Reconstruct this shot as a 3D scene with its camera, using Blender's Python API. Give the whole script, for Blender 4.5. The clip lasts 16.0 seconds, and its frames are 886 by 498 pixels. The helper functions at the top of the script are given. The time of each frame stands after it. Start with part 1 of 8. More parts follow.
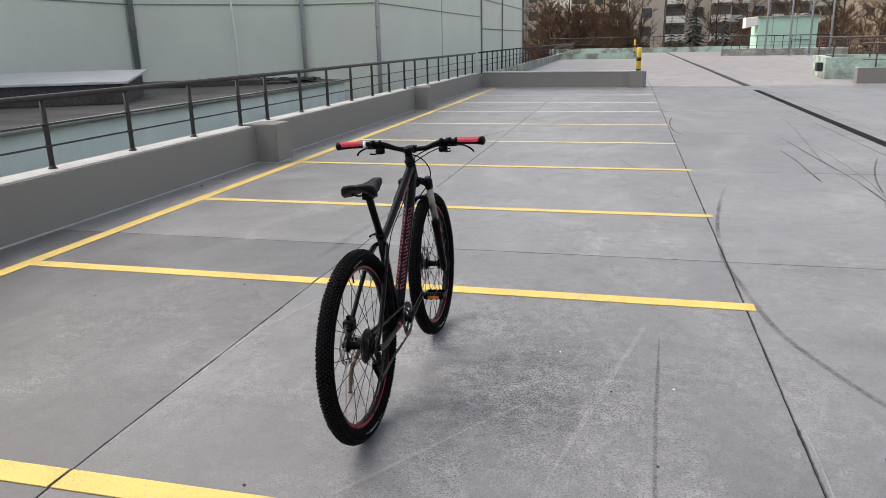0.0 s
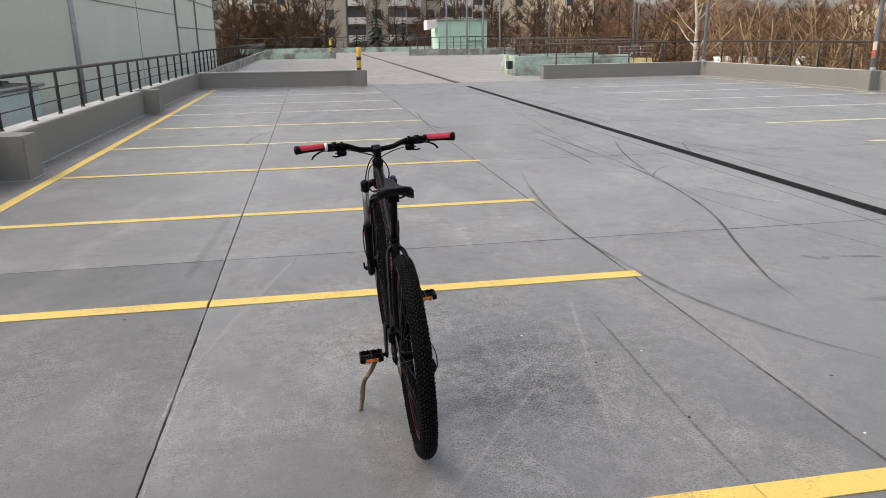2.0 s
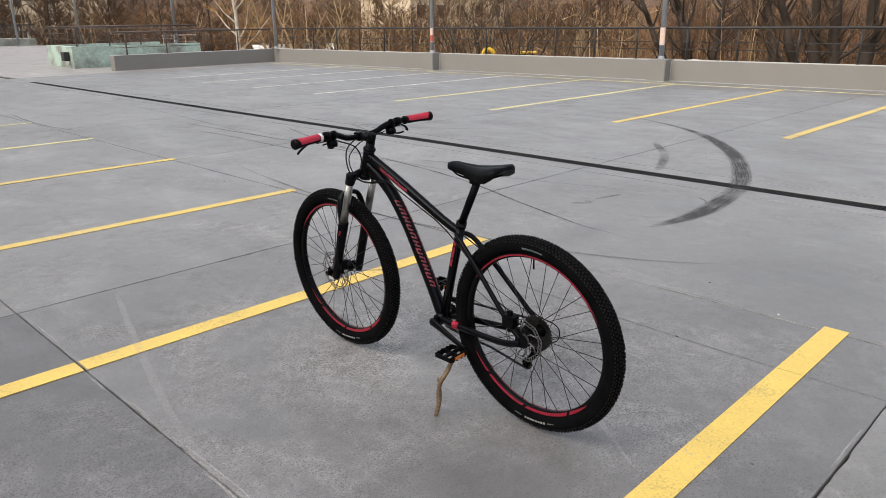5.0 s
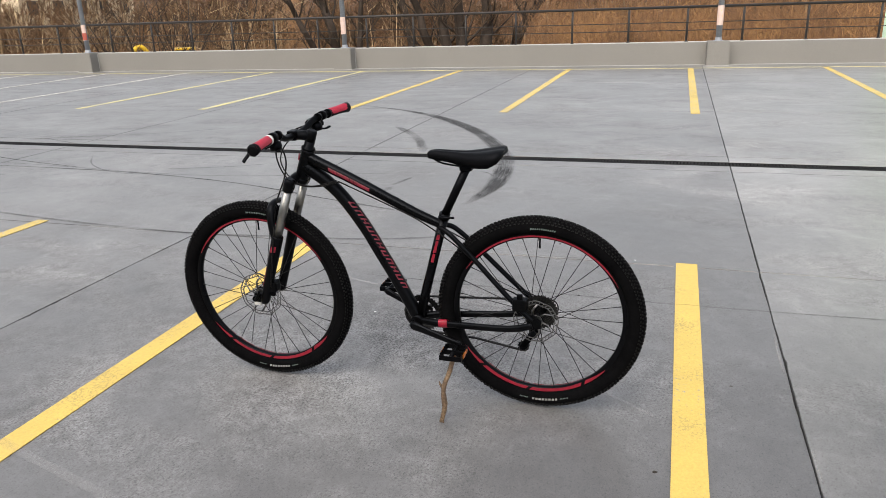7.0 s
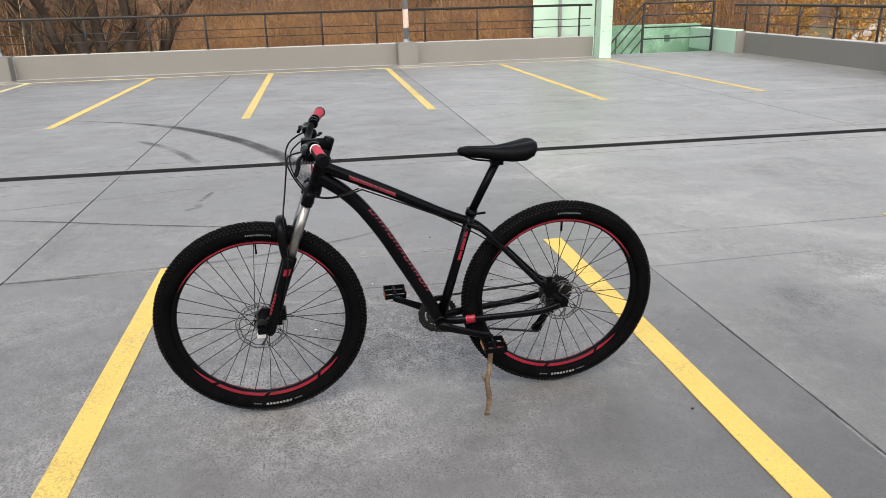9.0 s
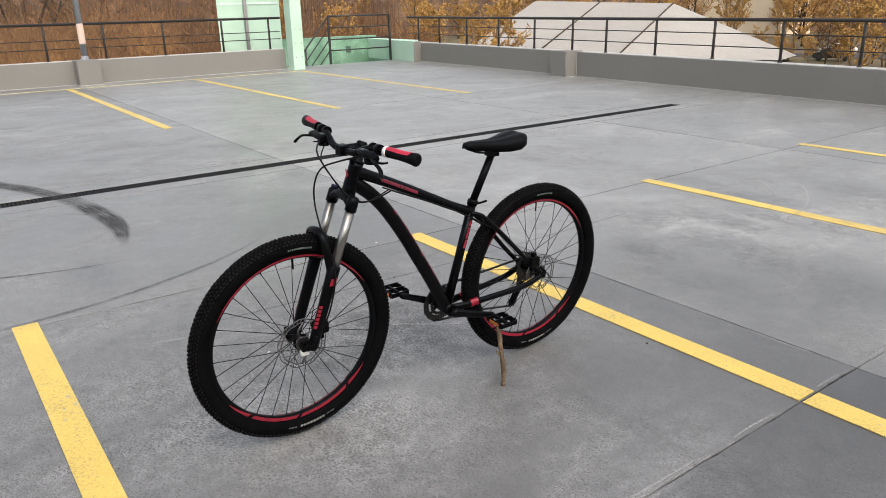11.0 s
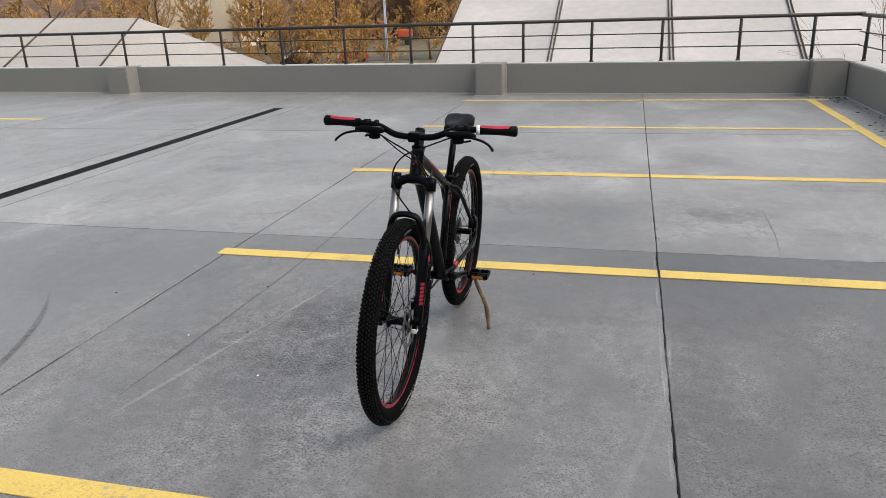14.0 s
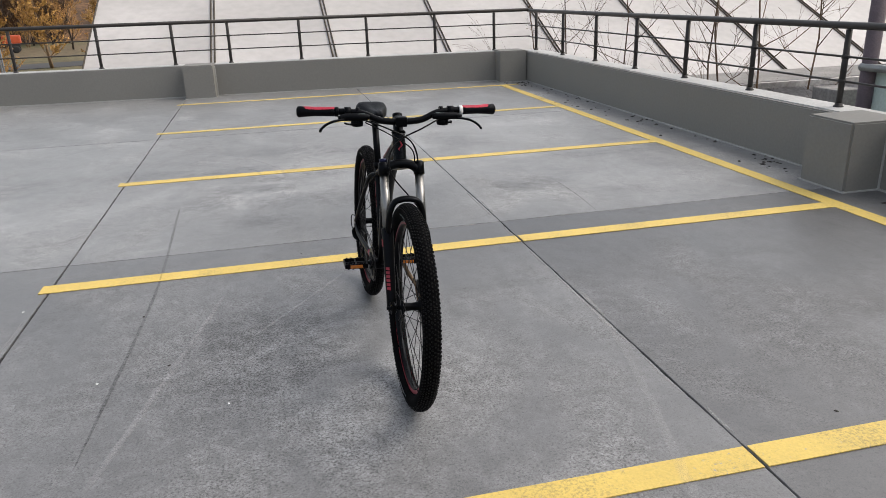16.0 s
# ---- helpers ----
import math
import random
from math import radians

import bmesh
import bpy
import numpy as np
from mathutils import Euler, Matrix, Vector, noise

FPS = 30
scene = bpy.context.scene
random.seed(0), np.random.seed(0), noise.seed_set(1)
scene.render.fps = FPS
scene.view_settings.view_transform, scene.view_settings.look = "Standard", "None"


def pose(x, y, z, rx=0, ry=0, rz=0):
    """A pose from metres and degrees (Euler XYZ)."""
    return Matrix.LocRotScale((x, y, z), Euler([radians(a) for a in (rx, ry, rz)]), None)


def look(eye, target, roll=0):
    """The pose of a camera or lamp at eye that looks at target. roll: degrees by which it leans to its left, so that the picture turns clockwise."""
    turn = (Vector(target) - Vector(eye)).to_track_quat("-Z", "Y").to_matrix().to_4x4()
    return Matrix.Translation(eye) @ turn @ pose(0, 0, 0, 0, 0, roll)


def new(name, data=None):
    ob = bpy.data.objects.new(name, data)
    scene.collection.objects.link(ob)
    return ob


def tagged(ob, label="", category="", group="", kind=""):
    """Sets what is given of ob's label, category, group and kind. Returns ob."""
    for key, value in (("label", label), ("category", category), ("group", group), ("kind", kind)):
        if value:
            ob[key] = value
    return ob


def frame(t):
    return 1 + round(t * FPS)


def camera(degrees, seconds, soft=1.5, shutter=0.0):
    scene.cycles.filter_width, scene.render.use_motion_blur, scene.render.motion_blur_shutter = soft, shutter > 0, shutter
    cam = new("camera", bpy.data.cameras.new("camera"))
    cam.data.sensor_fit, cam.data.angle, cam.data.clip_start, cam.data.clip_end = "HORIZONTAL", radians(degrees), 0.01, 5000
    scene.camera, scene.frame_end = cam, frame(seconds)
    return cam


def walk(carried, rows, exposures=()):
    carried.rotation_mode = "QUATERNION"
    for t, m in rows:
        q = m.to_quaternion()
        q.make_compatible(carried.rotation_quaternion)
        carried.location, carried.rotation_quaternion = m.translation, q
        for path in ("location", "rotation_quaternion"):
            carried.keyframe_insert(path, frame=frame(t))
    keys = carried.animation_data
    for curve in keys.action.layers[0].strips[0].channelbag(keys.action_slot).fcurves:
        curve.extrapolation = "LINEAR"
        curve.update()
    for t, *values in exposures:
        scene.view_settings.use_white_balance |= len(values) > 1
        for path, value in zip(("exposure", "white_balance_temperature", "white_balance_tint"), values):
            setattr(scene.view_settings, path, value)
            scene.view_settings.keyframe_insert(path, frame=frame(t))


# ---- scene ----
cam = camera(62.73, 16.0, soft=0.8)

PATH = [
    (0, (-0.792, -1.928, 1.517), (-1.265, -0.064, 0.968), -1.2),
    (0.5, (-1.095, -2.014, 1.52), (-1.377, -0.112, 0.973), -1.6),
    (1, (-1.444, -2.07, 1.522), (-1.522, -0.15, 0.97), -1.5),
    (1.5, (-1.756, -2.012, 1.503), (-1.628, -0.096, 0.946), -1.0),
    (2, (-2.067, -1.93, 1.518), (-1.738, -0.039, 0.956), -0.8),
    (2.5, (-2.403, -1.87, 1.516), (-1.899, -0.021, 0.945), -1.0),
    (3, (-2.7, -1.747, 1.503), (-2.03, 0.045, 0.919), -1.2),
    (3.5, (-2.955, -1.562, 1.502), (-2.094, 0.143, 0.911), -1.2),
    (4, (-3.231, -1.396, 1.492), (-2.183, 0.202, 0.902), -1.2),
    (4.5, (-3.51, -1.215, 1.508), (-2.306, 0.268, 0.915), -1.0),
    (5, (-3.713, -0.941, 1.482), (-2.358, 0.401, 0.879), -0.7),
    (5.2, (-3.775, -0.835, 1.483), (-2.36, 0.441, 0.876), -0.8),
    (7.3, (-4.231, 0.335, 1.456), (-2.393, 0.789, 0.812), -1.9),
    (7.5, (-4.279, 0.491, 1.473), (-2.422, 0.858, 0.826), -1.8),
    (8, (-4.307, 0.802, 1.466), (-2.422, 0.958, 0.817), -1.8),
    (8.5, (-4.297, 1.11, 1.477), (-2.407, 1.028, 0.828), -1.5),
    (8.7, (-4.281, 1.218, 1.476), (-2.398, 1.048, 0.824), -1.4),
    (10.8, (-3.969, 2.477, 1.468), (-2.389, 1.432, 0.827), -1.5),
    (11, (-3.927, 2.591, 1.476), (-2.395, 1.476, 0.836), -1.2),
    (11.5, (-3.739, 2.844, 1.446), (-2.344, 1.563, 0.804), -1.1),
    (12, (-3.535, 3.105, 1.457), (-2.304, 1.665, 0.817), -1.2),
    (12.5, (-3.323, 3.401, 1.461), (-2.266, 1.829, 0.822), -1.5),
    (13, (-3.089, 3.59, 1.439), (-2.213, 1.91, 0.797), -1.9),
    (13.5, (-2.824, 3.77, 1.465), (-2.14, 2.003, 0.824), -2.0),
    (14, (-2.539, 3.971, 1.48), (-2.063, 2.137, 0.838), -2.0),
    (14.5, (-2.252, 4.036, 1.454), (-2.001, 2.16, 0.808), -1.9),
    (15, (-1.94, 4.062, 1.467), (-1.928, 2.172, 0.813), -1.8),
    (15.5, (-1.608, 4.108, 1.474), (-1.819, 2.232, 0.813), -1.9),
    (16, (-1.335, 4.051, 1.46), (-1.755, 2.213, 0.793), -1.9),
]
EXPOSURE = 1.0
walk(cam, [(t, look(eye, target, roll)) for t, eye, target, roll in PATH], [(t, EXPOSURE + e, k, tint) for t, e, k, tint in ((0.0, 0.11, 6930, 11.5), (1.5, -0.03, 7100, 11.5), (5.0, -0.03, 7060, 10.5), (8.0, 0.07, 7060, 10.0), (12.5, -0.07, 6980, 9.5), (16.0, -0.19, 6880, 9.5))])

# ---- light: evening sky, the low sun veiled by cloud ----
SUN_ELEVATION, SUN_AZIMUTH = radians(50), radians(277)
world = bpy.data.worlds.new("world")
scene.world = world
world.use_nodes = True
sky = world.node_tree.nodes.new("ShaderNodeTexSky")
sky.sky_type, sky.sun_disc = "NISHITA", False
sky.sun_elevation, sky.sun_rotation = SUN_ELEVATION, SUN_AZIMUTH
sky.air_density, sky.dust_density, sky.ozone_density = 1.0, 4.0, 1.0
haze = world.node_tree.nodes.new("ShaderNodeHueSaturation")
haze.inputs["Saturation"].default_value = 0.5
world.node_tree.links.new(sky.outputs[0], haze.inputs["Color"])
world.node_tree.links.new(haze.outputs[0], world.node_tree.nodes["Background"].inputs[0])
world.node_tree.nodes["Background"].inputs[1].default_value = 0.15
sun = new("sun", bpy.data.lights.new("sun", "SUN"))
sun.data.energy, sun.data.angle, sun.data.color = 0.3, radians(100), (1.0, 0.93, 0.84)
sun.matrix_world = look((60 * math.sin(SUN_AZIMUTH) * math.cos(SUN_ELEVATION), 60 * math.cos(SUN_AZIMUTH) * math.cos(SUN_ELEVATION), 60 * math.sin(SUN_ELEVATION)), (0, 0, 0))

# ---- materials ----
def material(name, base, rough=0.6, metal=0.0, vary=0.15, scale=4.0, fine=60.0, bump=0.1, second=None, mix=(0.45, 0.65), coords="Object", random_shift=0.0, spec=0.5, coat=0.0):
    """A surface whose colour and gloss vary at two scales, with fine relief."""
    m = bpy.data.materials.new(name)
    m.use_nodes = True
    n, l = m.node_tree.nodes, m.node_tree.links
    b = n["Principled BSDF"]
    b.inputs["Metallic"].default_value = metal
    b.inputs["Specular IOR Level"].default_value = spec
    b.inputs["Coat Weight"].default_value = coat
    b.inputs["Coat Roughness"].default_value = 0.15
    tc = n.new("ShaderNodeTexCoord")
    big, small = n.new("ShaderNodeTexNoise"), n.new("ShaderNodeTexNoise")
    big.inputs["Scale"].default_value, big.inputs["Detail"].default_value = scale, 6
    small.inputs["Scale"].default_value, small.inputs["Detail"].default_value = fine, 4
    for t in (big, small):
        l.new(tc.outputs[coords], t.inputs["Vector"])
    ramp = n.new("ShaderNodeValToRGB")
    ramp.color_ramp.elements[0].position, ramp.color_ramp.elements[1].position = mix
    dark = [c * (1 - vary) for c in base]
    ramp.color_ramp.elements[0].color = (*(second or dark), 1)
    ramp.color_ramp.elements[1].color = (*base, 1)
    l.new(big.outputs["Fac"], ramp.inputs["Fac"])
    grain = n.new("ShaderNodeMix")
    grain.data_type, grain.blend_type = "RGBA", "MULTIPLY"
    grain.inputs[0].default_value = 1.0
    gr = n.new("ShaderNodeMapRange")
    gr.inputs["From Min"].default_value, gr.inputs["From Max"].default_value = 0.3, 0.7
    gr.inputs["To Min"].default_value, gr.inputs["To Max"].default_value = 1 - vary, 1 + vary
    l.new(small.outputs["Fac"], gr.inputs["Value"])
    l.new(ramp.outputs["Color"], grain.inputs[6])
    l.new(gr.outputs["Result"], grain.inputs[7])
    out = grain.outputs[2]
    if random_shift:
        info = n.new("ShaderNodeObjectInfo")
        hs = n.new("ShaderNodeHueSaturation")
        mr = n.new("ShaderNodeMapRange")
        mr.inputs["To Min"].default_value, mr.inputs["To Max"].default_value = 1 - random_shift, 1 + random_shift
        l.new(info.outputs["Random"], mr.inputs["Value"])
        l.new(mr.outputs["Result"], hs.inputs["Value"])
        l.new(out, hs.inputs["Color"])
        out = hs.outputs["Color"]
    l.new(out, b.inputs["Base Color"])
    rr = n.new("ShaderNodeMapRange")
    rr.inputs["To Min"].default_value, rr.inputs["To Max"].default_value = max(0.02, rough - 0.12), min(1, rough + 0.12)
    l.new(big.outputs["Fac"], rr.inputs["Value"])
    l.new(rr.outputs["Result"], b.inputs["Roughness"])
    if bump:
        bp = n.new("ShaderNodeBump")
        bp.inputs["Strength"].default_value, bp.inputs["Distance"].default_value = bump, 0.01
        l.new(small.outputs["Fac"], bp.inputs["Height"])
        l.new(bp.outputs["Normal"], b.inputs["Normal"])
    return m


def deck_material(name, base, seed, areas=None, gloss=0.75):
    """Trowelled concrete: cloudy grey, worn pale streaks, dark rain stains, sandy grain."""
    m = bpy.data.materials.new(name)
    m.use_nodes = True
    n, l = m.node_tree.nodes, m.node_tree.links
    b = n["Principled BSDF"]
    geo = n.new("ShaderNodeNewGeometry")
    shift = n.new("ShaderNodeMapping")
    shift.inputs["Location"].default_value = (seed, seed * 0.7, 0)
    l.new(geo.outputs["Position"], shift.inputs["Vector"])

    def noise_of(scale, detail, rough=0.5, stretch=(1, 1, 1), dist=0.0):
        mp = n.new("ShaderNodeMapping")
        mp.inputs["Scale"].default_value = stretch
        l.new(shift.outputs["Vector"], mp.inputs["Vector"])
        t = n.new("ShaderNodeTexNoise")
        t.inputs["Scale"].default_value, t.inputs["Detail"].default_value = scale, detail
        t.inputs["Roughness"].default_value, t.inputs["Distortion"].default_value = rough, dist
        l.new(mp.outputs["Vector"], t.inputs["Vector"])
        return t.outputs["Fac"]

    def ranged(v, a, c, lo, hi):
        r = n.new("ShaderNodeMapRange")
        for k, x in zip(("From Min", "From Max", "To Min", "To Max"), (a, c, lo, hi)):
            r.inputs[k].default_value = x
        l.new(v, r.inputs["Value"])
        return r.outputs["Result"]

    def times(a, c):
        t = n.new("ShaderNodeMath")
        t.operation = "MULTIPLY"
        l.new(a, t.inputs[0]), l.new(c, t.inputs[1])
        return t.outputs[0]

    cloud = noise_of(0.55, 5, 0.55, dist=0.6)
    patch = noise_of(1.7, 6, 0.62, (1.0, 0.55, 1), 0.8)
    grain = noise_of(190, 2, 0.7)
    speck = noise_of(40, 4, 0.8)
    pit = noise_of(100, 3, 0.7, (1, 1, 1), 0.2)
    blotch = noise_of(13, 4, 0.65, (1, 1, 1), 0.5)
    flow = noise_of(2.6, 5, 0.65)
    wander = n.new("ShaderNodeVectorMath")
    wander.operation = "MULTIPLY_ADD"
    wob = n.new("ShaderNodeTexNoise")
    wob.inputs["Scale"].default_value, wob.inputs["Detail"].default_value, wob.inputs["Roughness"].default_value = 3.0, 5, 0.65
    l.new(geo.outputs["Position"], wob.inputs["Vector"])
    l.new(wob.outputs["Color"], wander.inputs[0])
    wander.inputs[1].default_value = (0.3, 0.3, 0)
    back = n.new("ShaderNodeVectorMath")
    back.inputs[1].default_value = (-0.15, -0.15, 0)
    l.new(geo.outputs["Position"], back.inputs[0]), l.new(back.outputs[0], wander.inputs[2])

    def spots(rows, soft):
        """How far each place lies inside the nearest of some oval areas (x, y, half width, half length, strength)."""
        total = None
        for x, y, rx, ry, k in rows:
            mp = n.new("ShaderNodeMapping")
            mp.vector_type = "TEXTURE"
            mp.inputs["Location"].default_value, mp.inputs["Scale"].default_value = (x, y, 0), (rx, ry, 1)
            l.new(wander.outputs[0], mp.inputs["Vector"])
            d = n.new("ShaderNodeVectorMath")
            d.operation = "LENGTH"
            l.new(mp.outputs[0], d.inputs[0])
            w = ranged(d.outputs["Value"], soft, 1.25, k, 0.0)
            if total is None:
                total = w
            else:
                t = n.new("ShaderNodeMath")
                t.operation = "MAXIMUM"
                l.new(total, t.inputs[0]), l.new(w, t.inputs[1])
                total = t.outputs[0]
        return total

    def plus(a, c, k):
        t = n.new("ShaderNodeMath")
        t.operation = "MULTIPLY_ADD"
        l.new(c, t.inputs[0]), l.new(a, t.inputs[2])
        t.inputs[1].default_value = k
        return t.outputs[0]

    # slow clouds, soft bleached drifts and a few dull ones
    v = times(ranged(cloud, 0.32, 0.68, 0.90, 1.08), ranged(flow, 0.32, 0.68, 0.95, 1.05))
    v = times(v, ranged(noise_of(0.85, 3, 0.5, (1.0, 0.7, 1), 1.4), 0.52, 0.74, 1.0, 1.33))
    v = times(v, ranged(noise_of(2.3, 3, 0.55, (1.0, 0.6, 1), 1.1), 0.54, 0.70, 1.0, 1.15))
    v = times(v, ranged(noise_of(0.62, 4, 0.6, (1, 1, 1), 0.8), 0.26, 0.42, 0.84, 1.0))
    v = times(v, ranged(noise_of(5.2, 4, 0.62, (1.0, 0.8, 1), 1.0), 0.34, 0.66, 0.94, 1.06))
    v = times(v, ranged(noise_of(1.15, 5, 0.68, (0.55, 1.0, 1), 1.8), 0.56, 0.74, 1.0, 0.78))
    v = times(v, ranged(noise_of(6.5, 5, 0.7, (1.0, 0.7, 1), 1.6), 0.55, 0.68, 0.985, 1.15))
    # sandy pits where the trowelled skin has worn off, smooth elsewhere
    if areas:
        dark, rough_areas, pale, smooth_dark = [spots(rows, 0.1) for rows in areas]
        worn = ranged(plus(plus(patch, rough_areas, 0.20), smooth_dark, -0.13), 0.48, 0.78, 0.0, 1.0)
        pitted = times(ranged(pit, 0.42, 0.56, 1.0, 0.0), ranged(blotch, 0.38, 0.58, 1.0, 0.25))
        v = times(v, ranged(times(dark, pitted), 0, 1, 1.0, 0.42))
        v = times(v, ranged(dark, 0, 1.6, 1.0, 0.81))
        v = times(v, ranged(pale, 0, 1, 1.0, 1.30))
        # the smooth areas are also darker
        v = times(v, ranged(smooth_dark, 0, 1, 1.0, 0.71))
    else:
        worn = ranged(patch, 0.50, 0.70, 0.0, 1.0)
    pits = times(ranged(pit, 0.38, 0.52, 0.28, 1.05), ranged(grain, 0.36, 0.64, 0.74, 1.28))
    sand = times(times(pits, ranged(speck, 0.36, 0.64, 0.82, 1.28)), ranged(blotch, 0.34, 0.66, 0.78, 1.22))
    skin = times(times(ranged(speck, 0.35, 0.65, 0.92, 1.08), ranged(grain, 0.36, 0.64, 0.87, 1.13)), ranged(pit, 0.34, 0.43, 0.60, 1.0))
    pick = n.new("ShaderNodeMix")
    l.new(worn, pick.inputs[0]), l.new(skin, pick.inputs[2]), l.new(sand, pick.inputs[3])
    v = times(times(v, pick.outputs[0]), ranged(blotch, 0.36, 0.64, 0.95, 1.05))
    v = times(v, ranged(worn, 0, 1, 0.97, 1.30))
    info = n.new("ShaderNodeObjectInfo")
    v = times(v, ranged(info.outputs["Random"], 0, 1, 0.96, 1.04))
    col = n.new("ShaderNodeMix")
    col.data_type, col.blend_type = "RGBA", "MULTIPLY"
    col.inputs[0].default_value = 1
    col.inputs[6].default_value = (*base, 1)
    l.new(v, col.inputs[7])
    l.new(col.outputs[2], b.inputs["Base Color"])
    dull = times(ranged(worn, 0, 1, 0.37, 0.58), ranged(flow, 0.3, 0.7, 0.9, 1.12))
    l.new(dull, b.inputs["Roughness"])
    b.inputs["Specular IOR Level"].default_value = gloss
    bp = n.new("ShaderNodeBump")
    bp.inputs["Strength"].default_value, bp.inputs["Distance"].default_value = 0.12, 0.003
    l.new(pit, bp.inputs["Height"])
    l.new(bp.outputs["Normal"], b.inputs["Normal"])
    return m


def worn_paint(name, base, under, density=0.62, scale=38.0):
    """Paint on concrete, scuffed through to the grey in flecks."""
    m = material(name, base, 0.55, vary=0.08, scale=3.0, fine=120, bump=0.15, coords="Object")
    n, l = m.node_tree.nodes, m.node_tree.links
    b = n["Principled BSDF"]
    geo = n.new("ShaderNodeNewGeometry")
    t, u = n.new("ShaderNodeTexNoise"), n.new("ShaderNodeTexNoise")
    t.inputs["Scale"].default_value, t.inputs["Detail"].default_value, t.inputs["Roughness"].default_value = scale, 6, 0.7
    u.inputs["Scale"].default_value, u.inputs["Detail"].default_value = 1.6, 3
    l.new(geo.outputs["Position"], t.inputs["Vector"]), l.new(geo.outputs["Position"], u.inputs["Vector"])
    add = n.new("ShaderNodeMath")
    add.operation = "MULTIPLY_ADD"
    add.inputs[1].default_value = 0.35
    l.new(u.outputs["Fac"], add.inputs[0]), l.new(t.outputs["Fac"], add.inputs[2])
    r = n.new("ShaderNodeMapRange")
    r.inputs["From Min"].default_value, r.inputs["From Max"].default_value = density + 0.14, density + 0.22
    l.new(add.outputs[0], r.inputs["Value"])
    mixer = n.new("ShaderNodeMix")
    mixer.data_type = "RGBA"
    old = b.inputs["Base Color"].links[0].from_socket
    l.new(r.outputs["Result"], mixer.inputs[0])
    l.new(old, mixer.inputs[6])
    mixer.inputs[7].default_value = (*under, 1)
    # dark grit trodden into the paint
    g, h = n.new("ShaderNodeTexNoise"), n.new("ShaderNodeTexNoise")
    g.inputs["Scale"].default_value, g.inputs["Detail"].default_value, g.inputs["Roughness"].default_value = 85.0, 4, 0.75
    h.inputs["Scale"].default_value, h.inputs["Detail"].default_value = 2.7, 4
    l.new(geo.outputs["Position"], g.inputs["Vector"]), l.new(geo.outputs["Position"], h.inputs["Vector"])
    both = n.new("ShaderNodeMath")
    both.operation = "MULTIPLY_ADD"
    both.inputs[1].default_value = 0.7
    l.new(h.outputs["Fac"], both.inputs[0]), l.new(g.outputs["Fac"], both.inputs[2])
    gr = n.new("ShaderNodeMapRange")
    gr.inputs["From Min"].default_value, gr.inputs["From Max"].default_value, gr.inputs["To Max"].default_value = 0.90, 1.10, 0.62
    l.new(both.outputs[0], gr.inputs["Value"])
    grit = n.new("ShaderNodeMix")
    grit.data_type = "RGBA"
    grit.inputs[7].default_value = (0.20, 0.16, 0.08, 1)
    l.new(gr.outputs["Result"], grit.inputs[0]), l.new(mixer.outputs[2], grit.inputs[6])
    l.new(grit.outputs[2], b.inputs["Base Color"])
    return m


